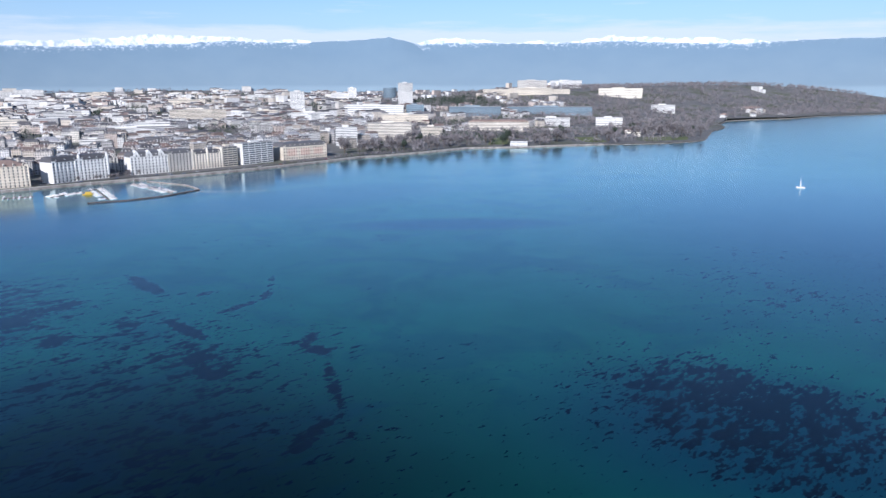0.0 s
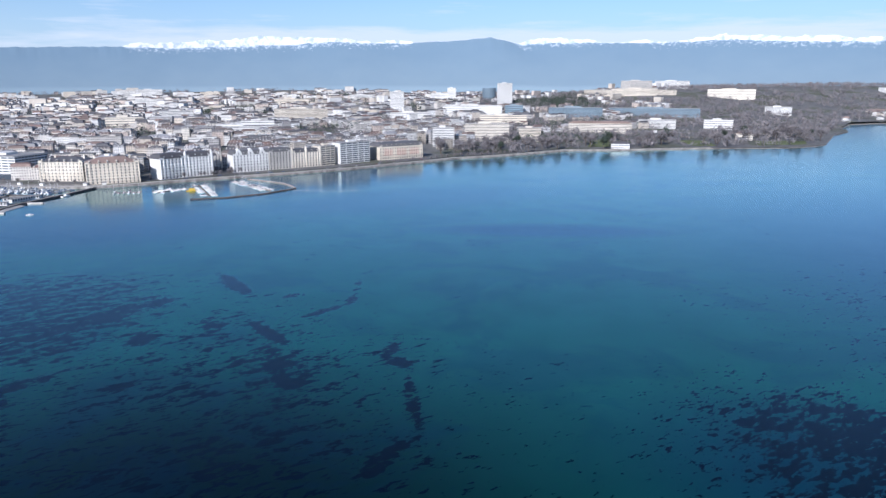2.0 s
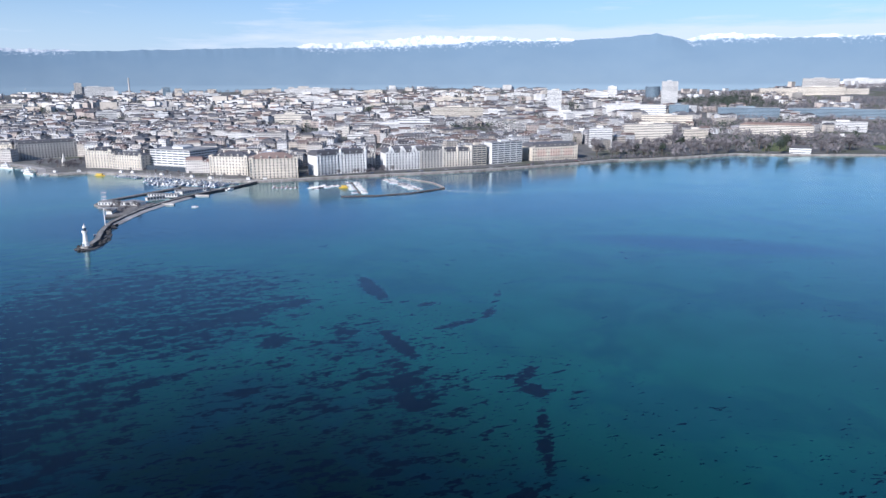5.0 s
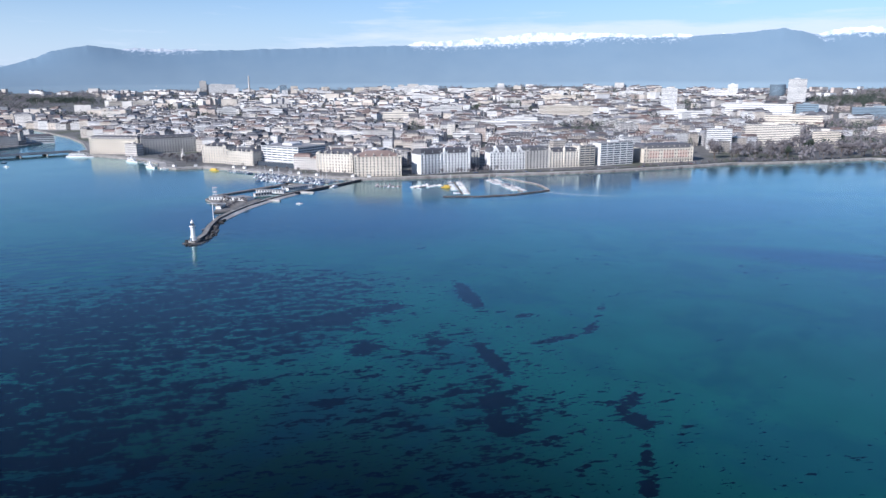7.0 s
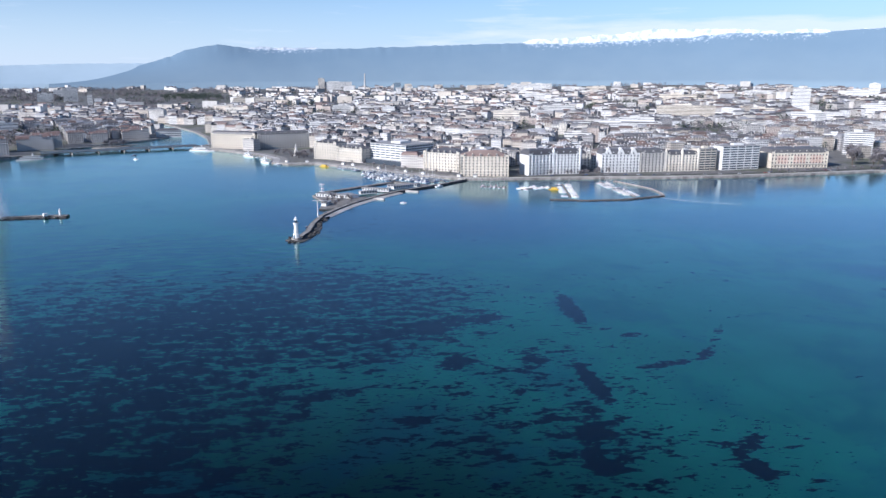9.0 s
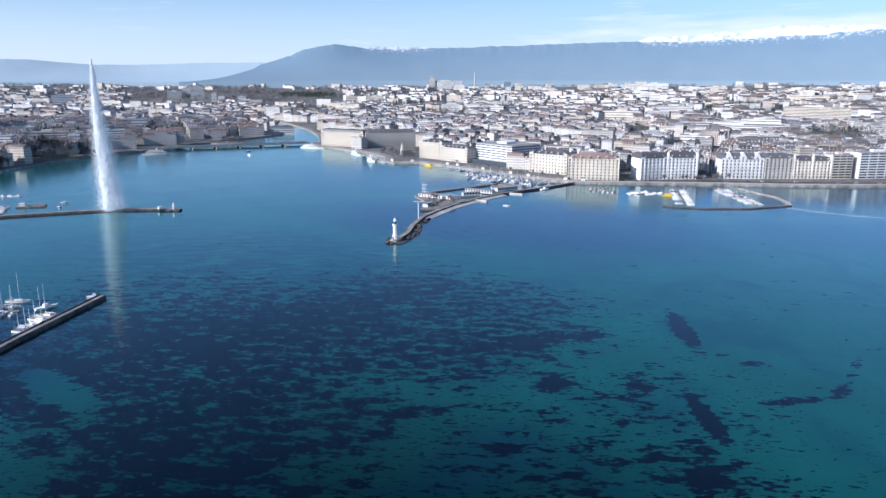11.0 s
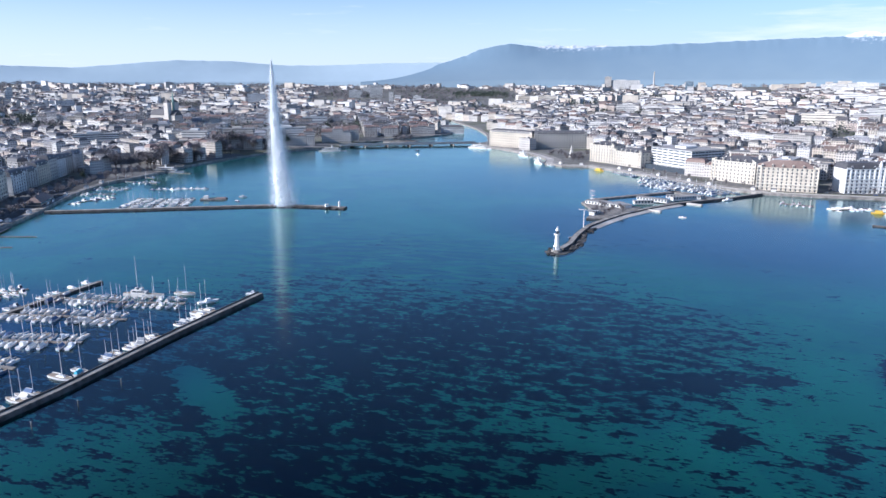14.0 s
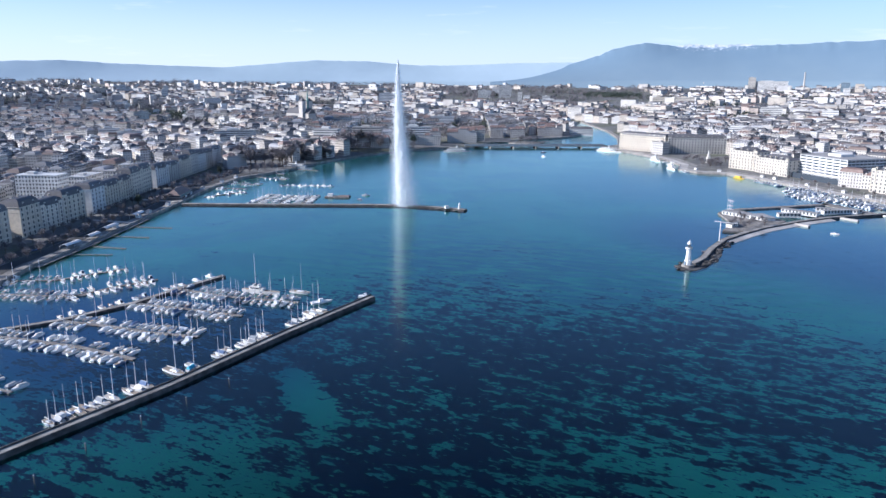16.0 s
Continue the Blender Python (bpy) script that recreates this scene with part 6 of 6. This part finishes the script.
f = Form(); f.box(-10, -2.5, 1.2, -5, 2.5, 4); part("cabin", f, WHITE, dk)


def steamer(x, y, deg, length, label, decks=2):
    top = thing("passenger_ship", label, "ship", "passenger ships", at=Matrix.Translation((x, y, 0)) @ Matrix.Rotation(radians(deg), 4, "Z"))
    h, d = hull_form(length, length * .16, 1.9, .6, 1.6)
    part("hull", h, WHITE, top); part("deck", d, TEAK, top)
    for k, (a, b, z0, z1) in enumerate(((-.36, .30, 1.8, 4.2), (-.26, .2, 4.4, 6.6)) if decks > 1 else ((-.28, .12, 1.8, 3.5), (-.16, .0, 3.7, 5.2))):
        f = Form(); f.box(length * a, -length * .06, z0, length * b, length * .06, z1); s0 = part("saloon", f, WHITE, top)
        f = Form(); f.box(length * a + 1, -length * .062, z0 + .9, length * b - 1, length * .062, z0 + 1.8); part("window_band", f, GLASS, s0)
        o = 1.5 if decks > 1 else .3
        f = Form(); f.box(length * a - o, -length * .062 - .01 * length * (decks > 1), z1, length * b + o, length * .062 + .01 * length * (decks > 1), z1 + .2); part("awning_deck", f, WHITE, top)
    if decks > 1:
        f = Form(); f.lathe([(1.1, 6.6), (1.1, 10.5)], 12); part("funnel", f, WHITE, top)
    else:
        f = Form(); f.bar((-length * .12, 0, 4), (-length * .12, 0, 24), .2, .1); part("mast", f, ALLOY, top)
    f = Form(); f.bar((length * .3, 0, 2), (length * .3, 0, 13), .15, .1); part("mast", f, ALLOY, top)


steamer(-1052, 297, 56, 46, "white passenger steamer moored along the quay")
steamer(-478, 184, 50, 24, "large white two-masted yacht moored at the pontoon end", 1)
steamer(-1190, 588, 60, 46, "white passenger ship moored near the bridge")
steamer(-1108, 832, 20, 48, "white passenger ship moored below the hotel")
steamer(-967, 822, -12, 32, "small white passenger boat moored at the garden quay")
steamer(-876, 781, -14, 24, "small white passenger boat moored at the garden quay")
# boats along the right bank
for k, line in enumerate(([(-690, 800), (-545, 790)], [(-675, 782), (-550, 774)], [(-650, 764), (-600, 760)])):
    pontoon(line)
    moor_along(line, 1, 4.8, (3, 4, 5, 3, 7, 1), .08, seed=200 + k); moor_along(line, -1, 4.8, (3, 4, 5, 4, 3, 2), .08, seed=220 + k)
for k, line in enumerate(([(-365, 775), (-418, 856)], [(-486, 782), (-458, 795)], [(-436, 790), (-424, 830)])):
    pontoon(line)
    moor_along(line, 1, 5.0, (2, 5, 4, 5), .3, seed=240 + k); moor_along(line, -1, 5.0, (5, 2, 3, 4), .35, seed=245 + k)
moor_along([(-316, 826), (-386, 895)], 1, 5.0, (5, 2, 4, 5), .3, seed=248, off=4.4); moor_along([(-316, 826), (-386, 895)], -1, 5.0, (5, 2, 4, 0), .4, seed=249, off=4.4)
moor(7, -524, 752, 80)
moor_along([(-745, 800), (-700, 796)], -1, 5, (3, 7, 3, 5), .1, seed=252, off=4)
moor_along([(-520, 822), (-470, 850)], -1, 6, MOTOR, .4, seed=250, off=12)
moor_along([(-950, 818), (-840, 772)], -1, 7, MOTOR, .25, seed=251, off=6)
yb = thing("ferry_boat", "yellow harbour ferry moored at the quay", "boat", at=Matrix.Translation((-770, 802, 0)) @ Matrix.Rotation(radians(5), 4, "Z"))
h, d = hull_form(15, 4.6, 1.2, .85); part("hull", h, YELLOW, yb); part("deck", d, TEAK, yb)
f = Form(); f.box(-5, -1.7, 1.1, 3.5, 1.7, 3.3); part("cabin", f, YELLOW, yb)
yb2 = thing("ferry_boat", "yellow work boat in the small harbour", "boat", at=Matrix.Translation((-404, 812, 0)) @ Matrix.Rotation(radians(30), 4, "Z"))
h, d = hull_form(14, 4.8, 1.2, .85); part("hull", h, YELLOW, yb2); part("deck", d, TEAK, yb2)
f = Form(); f.box(-4, -1.6, 1.1, 2.5, 1.6, 3.2); part("cabin", f, YELLOW, yb2)
lone = moor(0, 430, 856, 150)
f = Form(); f.face((.7, 0, 2.2), (-.5, .1, 2.4), (.7, 0, 11))
part("sail", f, WHITE, lone, "hoisted white sail")
moor(5, -484, 640, 30); moor(5, -470, 500, 60); moor(3, -1075, 690, 20)

for line in ([(-707, 106), (-690, 136)], [(-672, 93), (-658, 119)], [(-642, 78), (-624, 104)], [(-618, 66), (-607, 96)]):
    pontoon(line, .55, "short grey landing stage off the quay")
ribbon(QUAY_L[10:14], -4.5, -0.3, 1.1, 1.1, "boardwalk_left", "grey timber boardwalk along the quay edge", "boardwalk", TIMBER, skirt=0.4)
for nm, (ax, ay), (bx, by) in (("pavement_cross_1", (-852, 92), (-815, 140)), ("pavement_cross_2", (-948, 138), (-930, 168)), ("pavement_cross_3", (-1012, 172), (-992, 200)), ("pavement_cross_4", (-742, 68), (-716, 104))):
    ribbon([(ax, ay), (bx, by)], -2.8, 2.8, 2.42, 2.42, nm, "pale gravel path across the lakeside garden", "path", PAVE, skirt=0.4)


def terrace_canopy(a, b, depth=6.0):
    """A vaulted white canvas roof on thin posts over a lakeside terrace."""
    w, ang = math.dist(a, b), math.atan2(b[1] - a[1], b[0] - a[0])
    top = thing("terrace_canopy", "white canvas terrace canopy on thin posts by the quay", "canopy", "terrace canopies", at=Matrix.Translation((a[0], a[1], 2.36)) @ Matrix.Rotation(ang, 4, "Z"))
    f = Form()
    arc = [(depth * k / 8, 2.9 + 1.1 * math.sin(math.pi * k / 8)) for k in range(9)]
    section = arc + [(y, z + .08) for y, z in arc[::-1]]
    f.solid([(0, y, z) for y, z in section], [(w, y, z) for y, z in section], True)
    part("canvas", f, WHITE, top)
    for x in (0.2, w / 2, w - 0.2):
        for y in (0.1, depth - 0.1):
            f = Form(); f.bar((x, y, 0), (x, y, 2.95), .07); part("post", f, ALLOY, top)


for a, b in (((-753, 108), (-736, 101)), ((-701, 90), (-683, 82)), ((-669, 79), (-656, 73)), ((-642, 68), (-627, 60))):
    terrace_canopy(a, b)
block("boathouse", "low brown-roofed boathouse at the root of the jetty", -843, 143, -18, 40, 15, 5, TIMBER, "hip", roofmat=CLAY, storey=4)
# ---- bridge over the river mouth ----
BR_A, BR_B = Vector((-1240, 628, 0)), Vector((-1160, 856, 0))
bdir = (BR_B - BR_A).normalized(); blen = (BR_B - BR_A).length
bridge = thing("road_bridge", "long low road bridge on stone piers", "bridge", at=Matrix.Translation(BR_A) @ Matrix.Rotation(math.atan2(bdir.y, bdir.x), 4, "Z"))
f = Form(); f.box(-6, 0, 3.0, blen + 6, 26, 4.3); part("deck", f, STONE, bridge)
f = Form(); f.box(-6, 4, 4.3, blen + 6, 22, 4.42); part("carriageway", f, ASPHALT, bridge)
for y in (0.1, 25.5):
    f = Form(); f.box(-6, y, 4.3, blen + 6, y + .4, 5.4); part("parapet", f, LEAD, bridge)
for i in range(1, 6):
    f = Form(); x = blen * i / 6
    f.solid([(x - 2.2, 1, -1.6), (x, -2.5, -1.6), (x + 2.2, 1, -1.6), (x + 2.2, 25, -1.6), (x - 2.2, 25, -1.6)], [(x - 1.6, 1, 3.0), (x, -1.5, 3.0), (x + 1.6, 1, 3.0), (x + 1.6, 25, 3.0), (x - 1.6, 25, 3.0)])
    part("pier", f, STONE, bridge)
for i in range(12):
    f = Form(); x = blen * (i + .5) / 12
    f.bar((x, 3, 4.3), (x, 3, 11), .12, .08); f.bar((x, 3, 11), (x, 5, 11.3), .07, .07)
    part("lamp_post", f, LEAD, bridge)
f = Form(); f.box(-60, 95, 2.4, 160, 103, 3.5)
thing("footbridge", "pale footbridge further up the river", "bridge", at=Matrix.Translation(BR_A) @ Matrix.Rotation(math.atan2(bdir.y, bdir.x), 4, "Z"), form=f, material=STONE)
isl = [(-1298, 735), (-1262, 745), (-1255, 775), (-1275, 800), (-1305, 790), (-1315, 760)]
f = Form(); f.solid([(x, y, -1.6) for x, y in isl], [(x, y, 1.9) for x, y in isl])
thing("island", "small walled garden island by the bridge", "island", kind="structure", form=f, material=STONE)


# ---- parked cars, tents and carts on the quays ----
def car_forms():
    b, c = Form(), Form()
    b.solid([(-2.1, -.85, .35), (2.1, -.85, .35), (2.1, .85, .35), (-2.1, .85, .35)], [(-2.15, -.88, .95), (2.15, -.85, .82), (2.15, .85, .82), (-2.15, .88, .95)], True)
    c.solid([(-1.6, -.8, .9), (.9, -.8, .86), (.9, .8, .86), (-1.6, .8, .9)], [(-1.2, -.64, 1.48), (.3, -.64, 1.48), (.3, .64, 1.48), (-1.2, .64, 1.48)])
    return b, c


PAINT = mat("car paint", shades((.62, .62, .63), (.04, .04, .045), (.30, .31, .33), (.72, .72, .71), (.32, .05, .05), (.06, .10, .22), (.12, .12, .13)), rough=0.3, pick="object", amount=0.06, spec=0.5)
cb, cc = car_forms()
car = thing("car", "parked car on the lakeside road", "car", "parked cars")
part("body", cb, PAINT, car); part("cabin", cc, GLASS, car)
first_car = True
cr_ = random.Random(9)
for line, off, count in ((QUAY_R[3:14], 16.6, 22), (QUAY_R[3:14], 23.6, 18), (QUAY_L[6:14], 24.0, 18)):
    tot = sum(math.dist(a, b) for a, b in zip(line, line[1:]))
    for _ in range(count):
        s1 = cr_.uniform(3, tot - 5)
        a, b = along(line, s1), along(line, s1 + 1)
        t = (Vector(b) - Vector(a)).normalized()
        m = Matrix.Translation((a[0] + t.y * off, a[1] - t.x * off, 2.32)) @ Matrix.Rotation(math.atan2(t.y, t.x), 4, "Z")
        if first_car:
            car.matrix_world = m
            first_car = False
        else:
            copy_thing(car, m)
tent = None
for line, off, count in ((QUAY_R[12:20], 14.0, 9), (QUAY_L[6:12], 5.0, 9)):
    tot = sum(math.dist(a, b) for a, b in zip(line, line[1:]))
    for k in range(count):
        a, b = along(line, tot * (k + cr_.uniform(.2, .8)) / count), along(line, tot * (k + .9) / count)
        t = (Vector(b) - Vector(a)).normalized()
        m = Matrix.Translation((a[0] + t.y * off, a[1] - t.x * off, 2.36)) @ Matrix.Rotation(math.atan2(t.y, t.x), 4, "Z")
        if tent is None:
            tent = thing("kiosk", "small white kiosk with tented roof on the promenade", "kiosk", "promenade kiosks", at=m)
            f = Form(); f.box(-2.4, -1.6, 0, 2.4, 1.6, 2.5); part("wall", f, WHITE, tent)
            f = Form(); f.solid([(-2.9, -2.1, 2.5), (2.9, -2.1, 2.5), (2.9, 2.1, 2.5), (-2.9, 2.1, 2.5)], [(-.3, -.2, 3.9), (.3, -.2, 3.9), (.3, .2, 3.9), (-.3, .2, 3.9)], True); part("roof", f, FLAT, tent)
        else:
            copy_thing(tent, m)

# ---- trees: bare winter crowns, and a few evergreens ----
def tree_meshes(seed, h, spread, leafy=False):
    r = random.Random(seed)
    t = Form()
    t.bar((0, 0, -.6), (0, 0, h * .38), h * .022, h * .015, 6)
    tips = []
    for k in range(7):
        a = k * math.tau / 7 + r.uniform(-.4, .4)
        z0 = h * r.uniform(.22, .38)
        p = (math.cos(a) * spread * r.uniform(.3, .6), math.sin(a) * spread * r.uniform(.3, .6), h * r.uniform(.55, .8))
        t.bar((0, 0, z0), p, h * .010, h * .004, 4)
        tips.append(p)
    t.bar((0, 0, h * .38), (r.uniform(-.6, .6), r.uniform(-.6, .6), h * .86), h * .014, h * .004, 5)
    tips.append((0, 0, h * .8))
    c = Form()
    for _ in range(460 if leafy else 420):
        bx, by, bz = r.choice(tips)
        p = Vector((bx + r.gauss(0, spread * .26), by + r.gauss(0, spread * .26), bz + r.gauss(0, h * .10)))
        d = Vector((p.x, p.y, (p.z - h * .5))).normalized() * .8 + Vector((r.gauss(0, .5), r.gauss(0, .5), r.gauss(0, .5) + .3))
        d = d.normalized() * r.uniform(.9, 2.2) * h / 15
        s_ = Vector((-d.y, d.x, r.uniform(-.3, .3))).normalized() * r.uniform(.28, .62) * h / 15 * (1.5 if leafy else 1)
        c.face(tuple(p - s_), tuple(p + s_), tuple(p + d))
    return t.mesh("trunk", BARK), c.mesh("crown", EVERGREEN if leafy else TWIG)


KINDS = [tree_meshes(1, 15, 6.5), tree_meshes(2, 18, 7.5), tree_meshes(3, 13, 5.5), tree_meshes(4, 20, 8), tree_meshes(5, 17, 5.0, True), tree_meshes(6, 12, 5.0)]
tr = random.Random(5)
tree_count = 0


def plant(x, y, k=None, size=None, z=None):
    global tree_count
    k = tr.choice((0, 1, 2, 3, 0, 1, 4, 5)) if k is None else k
    size = size or tr.uniform(1.1, 1.65)
    ob = new("evergreen_tree" if k == 4 else "bare_tree", KINDS[k][0])
    tagged(ob, "dark evergreen park tree" if k == 4 else "leafless grey-brown winter tree by the lake", "tree", "trees")
    ob.matrix_world = (Matrix.LocRotScale((x, y, gz(x, y) if z is None else z), Euler((0, 0, tr.uniform(0, 6.28))), (size, size, size * tr.uniform(.9, 1.1))))
    part("crown", KINDS[k][1], None, ob)
    tree_count += 1


def scatter(n, box, ok, kinds=None, size=None):
    done = 0
    for _ in range(n * 12):
        x, y = tr.uniform(box[0], box[2]), tr.uniform(box[1], box[3])
        sd = float(shore_distance(x, y)[0])
        if ok(x, y, sd):
            plant(x, y, kinds and tr.choice(kinds), size); done += 1
            if done >= n:
                break


def clear_of(x, y, k=.75):
    return all(math.hypot(x - a, y - b) > r * k for a, b, r in KEEP_CLEAR)


LAWNS = [(140, 1545, 55), (320, 1575, 45), (490, 1600, 60)]
scatter(50, (-190, 1210, 160, 1560), lambda x, y, s: 12 < s < 150 and clear_of(x, y))
scatter(52, (120, 1400, 680, 1850), lambda x, y, s: 10 < s < 190 and clear_of(x, y) and all(math.hypot(x - a, y - b) > r for a, b, r in LAWNS))
scatter(70, (-1340, 210, -1060, 540), lambda x, y, s: 12 < s < 90 and clear_of(x, y))
for i in range(46):
    p = along(QUAY_L[4:], i * 15.0)
    q = along(QUAY_L[4:], i * 15.0 + 1)
    t = (Vector(q) - Vector(p))
    if t.length > .1:
        t.normalize()
        plant(p[0] + t.y * 14, p[1] - t.x * 14, tr.choice((2, 5, 0)), .7)
        plant(p[0] + t.y * 40, p[1] - t.x * 40, tr.choice((2, 5)), .65)
        if i % 2:
            plant(p[0] + t.y * 27, p[1] - t.x * 27, tr.choice((2, 5, 4)), .7)
scatter(26, (-960, 825, -850, 930), lambda x, y, s: s > 14 and math.hypot(x + 905, y - 868) > 9, (0, 2, 5), .75)
scatter(14, (-460, 925, -405, 985), lambda x, y, s: s > 22 and clear_of(x, y, .6), (2, 5), .6)
for i in range(24):
    p = along(QUAY_R[4:], i * 13.0); q = along(QUAY_R[4:], i * 13.0 + 1)
    t = (Vector(q) - Vector(p)).normalized()
    plant(p[0] + t.y * 11.2, p[1] - t.x * 11.2, tr.choice((2, 5)), .55)
for i in range(20):
    p = along(QUAY_R[10:], i * 21.0 + 5); q = along(QUAY_R[10:], i * 21.0 + 6)
    if math.dist(p, q) > .1:
        t = (Vector(q) - Vector(p)).normalized()
        plant(p[0] + t.y * 26.5, p[1] - t.x * 26.5, tr.choice((2, 5)), .5)
for x, y in ((-530, 575), (-536, 584), (-541, 596), (-527, 592), (-548, 606), (-533, 602), (-520, 580), (-560, 612), (-524, 606), (-538, 616), (-546, 594)):
    plant(x, y, tr.choice((2, 5)), .5, 1.5)
for x, y in ((-1282, 752), (-1272, 768), (-1290, 775), (-1300, 765), (-1280, 785), (-1268, 757)):
    plant(x, y, tr.choice((0, 2)), .9, 1.9)


def far_woods():
    """Woods and garden trees too many to count: loose tufts of twigs over the ground."""
    r = np.random.RandomState(3)
    P = []
    def sow(n, cond):
        ang = np.radians(r.uniform(-46, 112, n)); rad = 1250 + (4700 - 1250) * r.random_sample(n) ** .75
        x, y = -np.sin(ang) * rad, np.cos(ang) * rad
        sd = shore_distance(x, y)
        b = np.degrees(ang)
        keep = cond(x, y, sd, b, rad)
        P.extend(zip(x[keep], y[keep]))
    clump = lambda x, y: np.sin(x * .011 + 1.3 * np.sin(y * .008)) + np.sin(y * .013 + 1.1 * np.sin(x * .006 + 2))
    lawnless = lambda x, y: np.all([np.hypot(x - a, y - b) > k for a, b, k in LAWNS], axis=0)
    sow(44000, lambda x, y, s, b, q: (s > 14) & (b < -8) & lawnless(x, y) & ((s < 260) | (clump(x, y) > -1.1)))
    sow(46000, lambda x, y, s, b, q: (s > 22) & (b > -9) & (b < 6) & (q < 4300) & ((clump(x, y) > -1.1) | (s < 260)) & lawnless(x, y))
    sow(30000, lambda x, y, s, b, q: (s > 200) & (b > 4) & (clump(x, y) > .75) & (q > 1500))
    sow(24000, lambda x, y, s, b, q: (b > 56) & (s > 60) & (clump(x, y) > .1) & (q > 1400))
    sow(9000, lambda x, y, s, b, q: (b > 51) & (b < 69) & (q > 2900) & (q < 4400))
    sow(9000, lambda x, y, s, b, q: (q > 3600) & (b > 0) & (s > 100) & (clump(x, y) > -.4))
    clear = lambda Q: np.array([p for p in Q if all((p[0] - a) ** 2 + (p[1] - b) ** 2 > (k * .62) ** 2 for a, b, k in KEEP_CLEAR)])
    grove("woodland", "leafless brown winter woods and garden trees", clear(P), TWIG, r, 28)
    P.clear()
    sow(26000, lambda x, y, s, b, q: (s > 150) & (b > -9) & (clump(x, y) > .2) & (q > 1300) & (q < 3900))
    for a, b, k in PARKS:
        n = int(k * k * .022)
        rad, ang = k * np.sqrt(r.random_sample(n)), r.uniform(0, math.tau, n)
        P.extend(zip(a + rad * np.cos(ang), b + rad * np.sin(ang)))
    # needle colour puts the shade among the houses into these crowns
    grove("garden_trees", "evergreen and garden trees between the houses, shade painted in dark green", clear(P), EVERGREEN, r, 24)


def grove(name, label, P, material, r, k):
    """Many small crowns, each a loose tuft of twigs or needles."""
    Z = ground_height(P[:, 0], P[:, 1])
    n = len(P)
    H = r.uniform(9, 20, n)
    c = np.empty((n, k, 3, 3))
    u = r.normal(0, 1, (n, k, 3)) * np.array([.23, .23, .20])
    base = np.stack([P[:, 0], P[:, 1], Z], -1)[:, None, :] + u * H[:, None, None] + np.array([0, 0, .58]) * H[:, None, None]
    for i in range(3):
        c[:, :, i, :] = base + r.normal(0, .095, (n, k, 3)) * H[:, None, None]
    V = c.reshape(-1, 3)
    me = bpy.data.meshes.new(name)
    me.vertices.add(len(V)); me.vertices.foreach_set("co", V.ravel())
    m = len(V) // 3
    me.loops.add(3 * m); me.loops.foreach_set("vertex_index", np.arange(3 * m))
    me.polygons.add(m); me.polygons.foreach_set("loop_start", np.arange(0, 3 * m, 3)); me.polygons.foreach_set("loop_total", np.full(m, 3))
    me.update(); me.validate()
    me.materials.append(material)
    tagged(new(name, me), label, "woods", kind="stuff")


far_woods()
build_town()
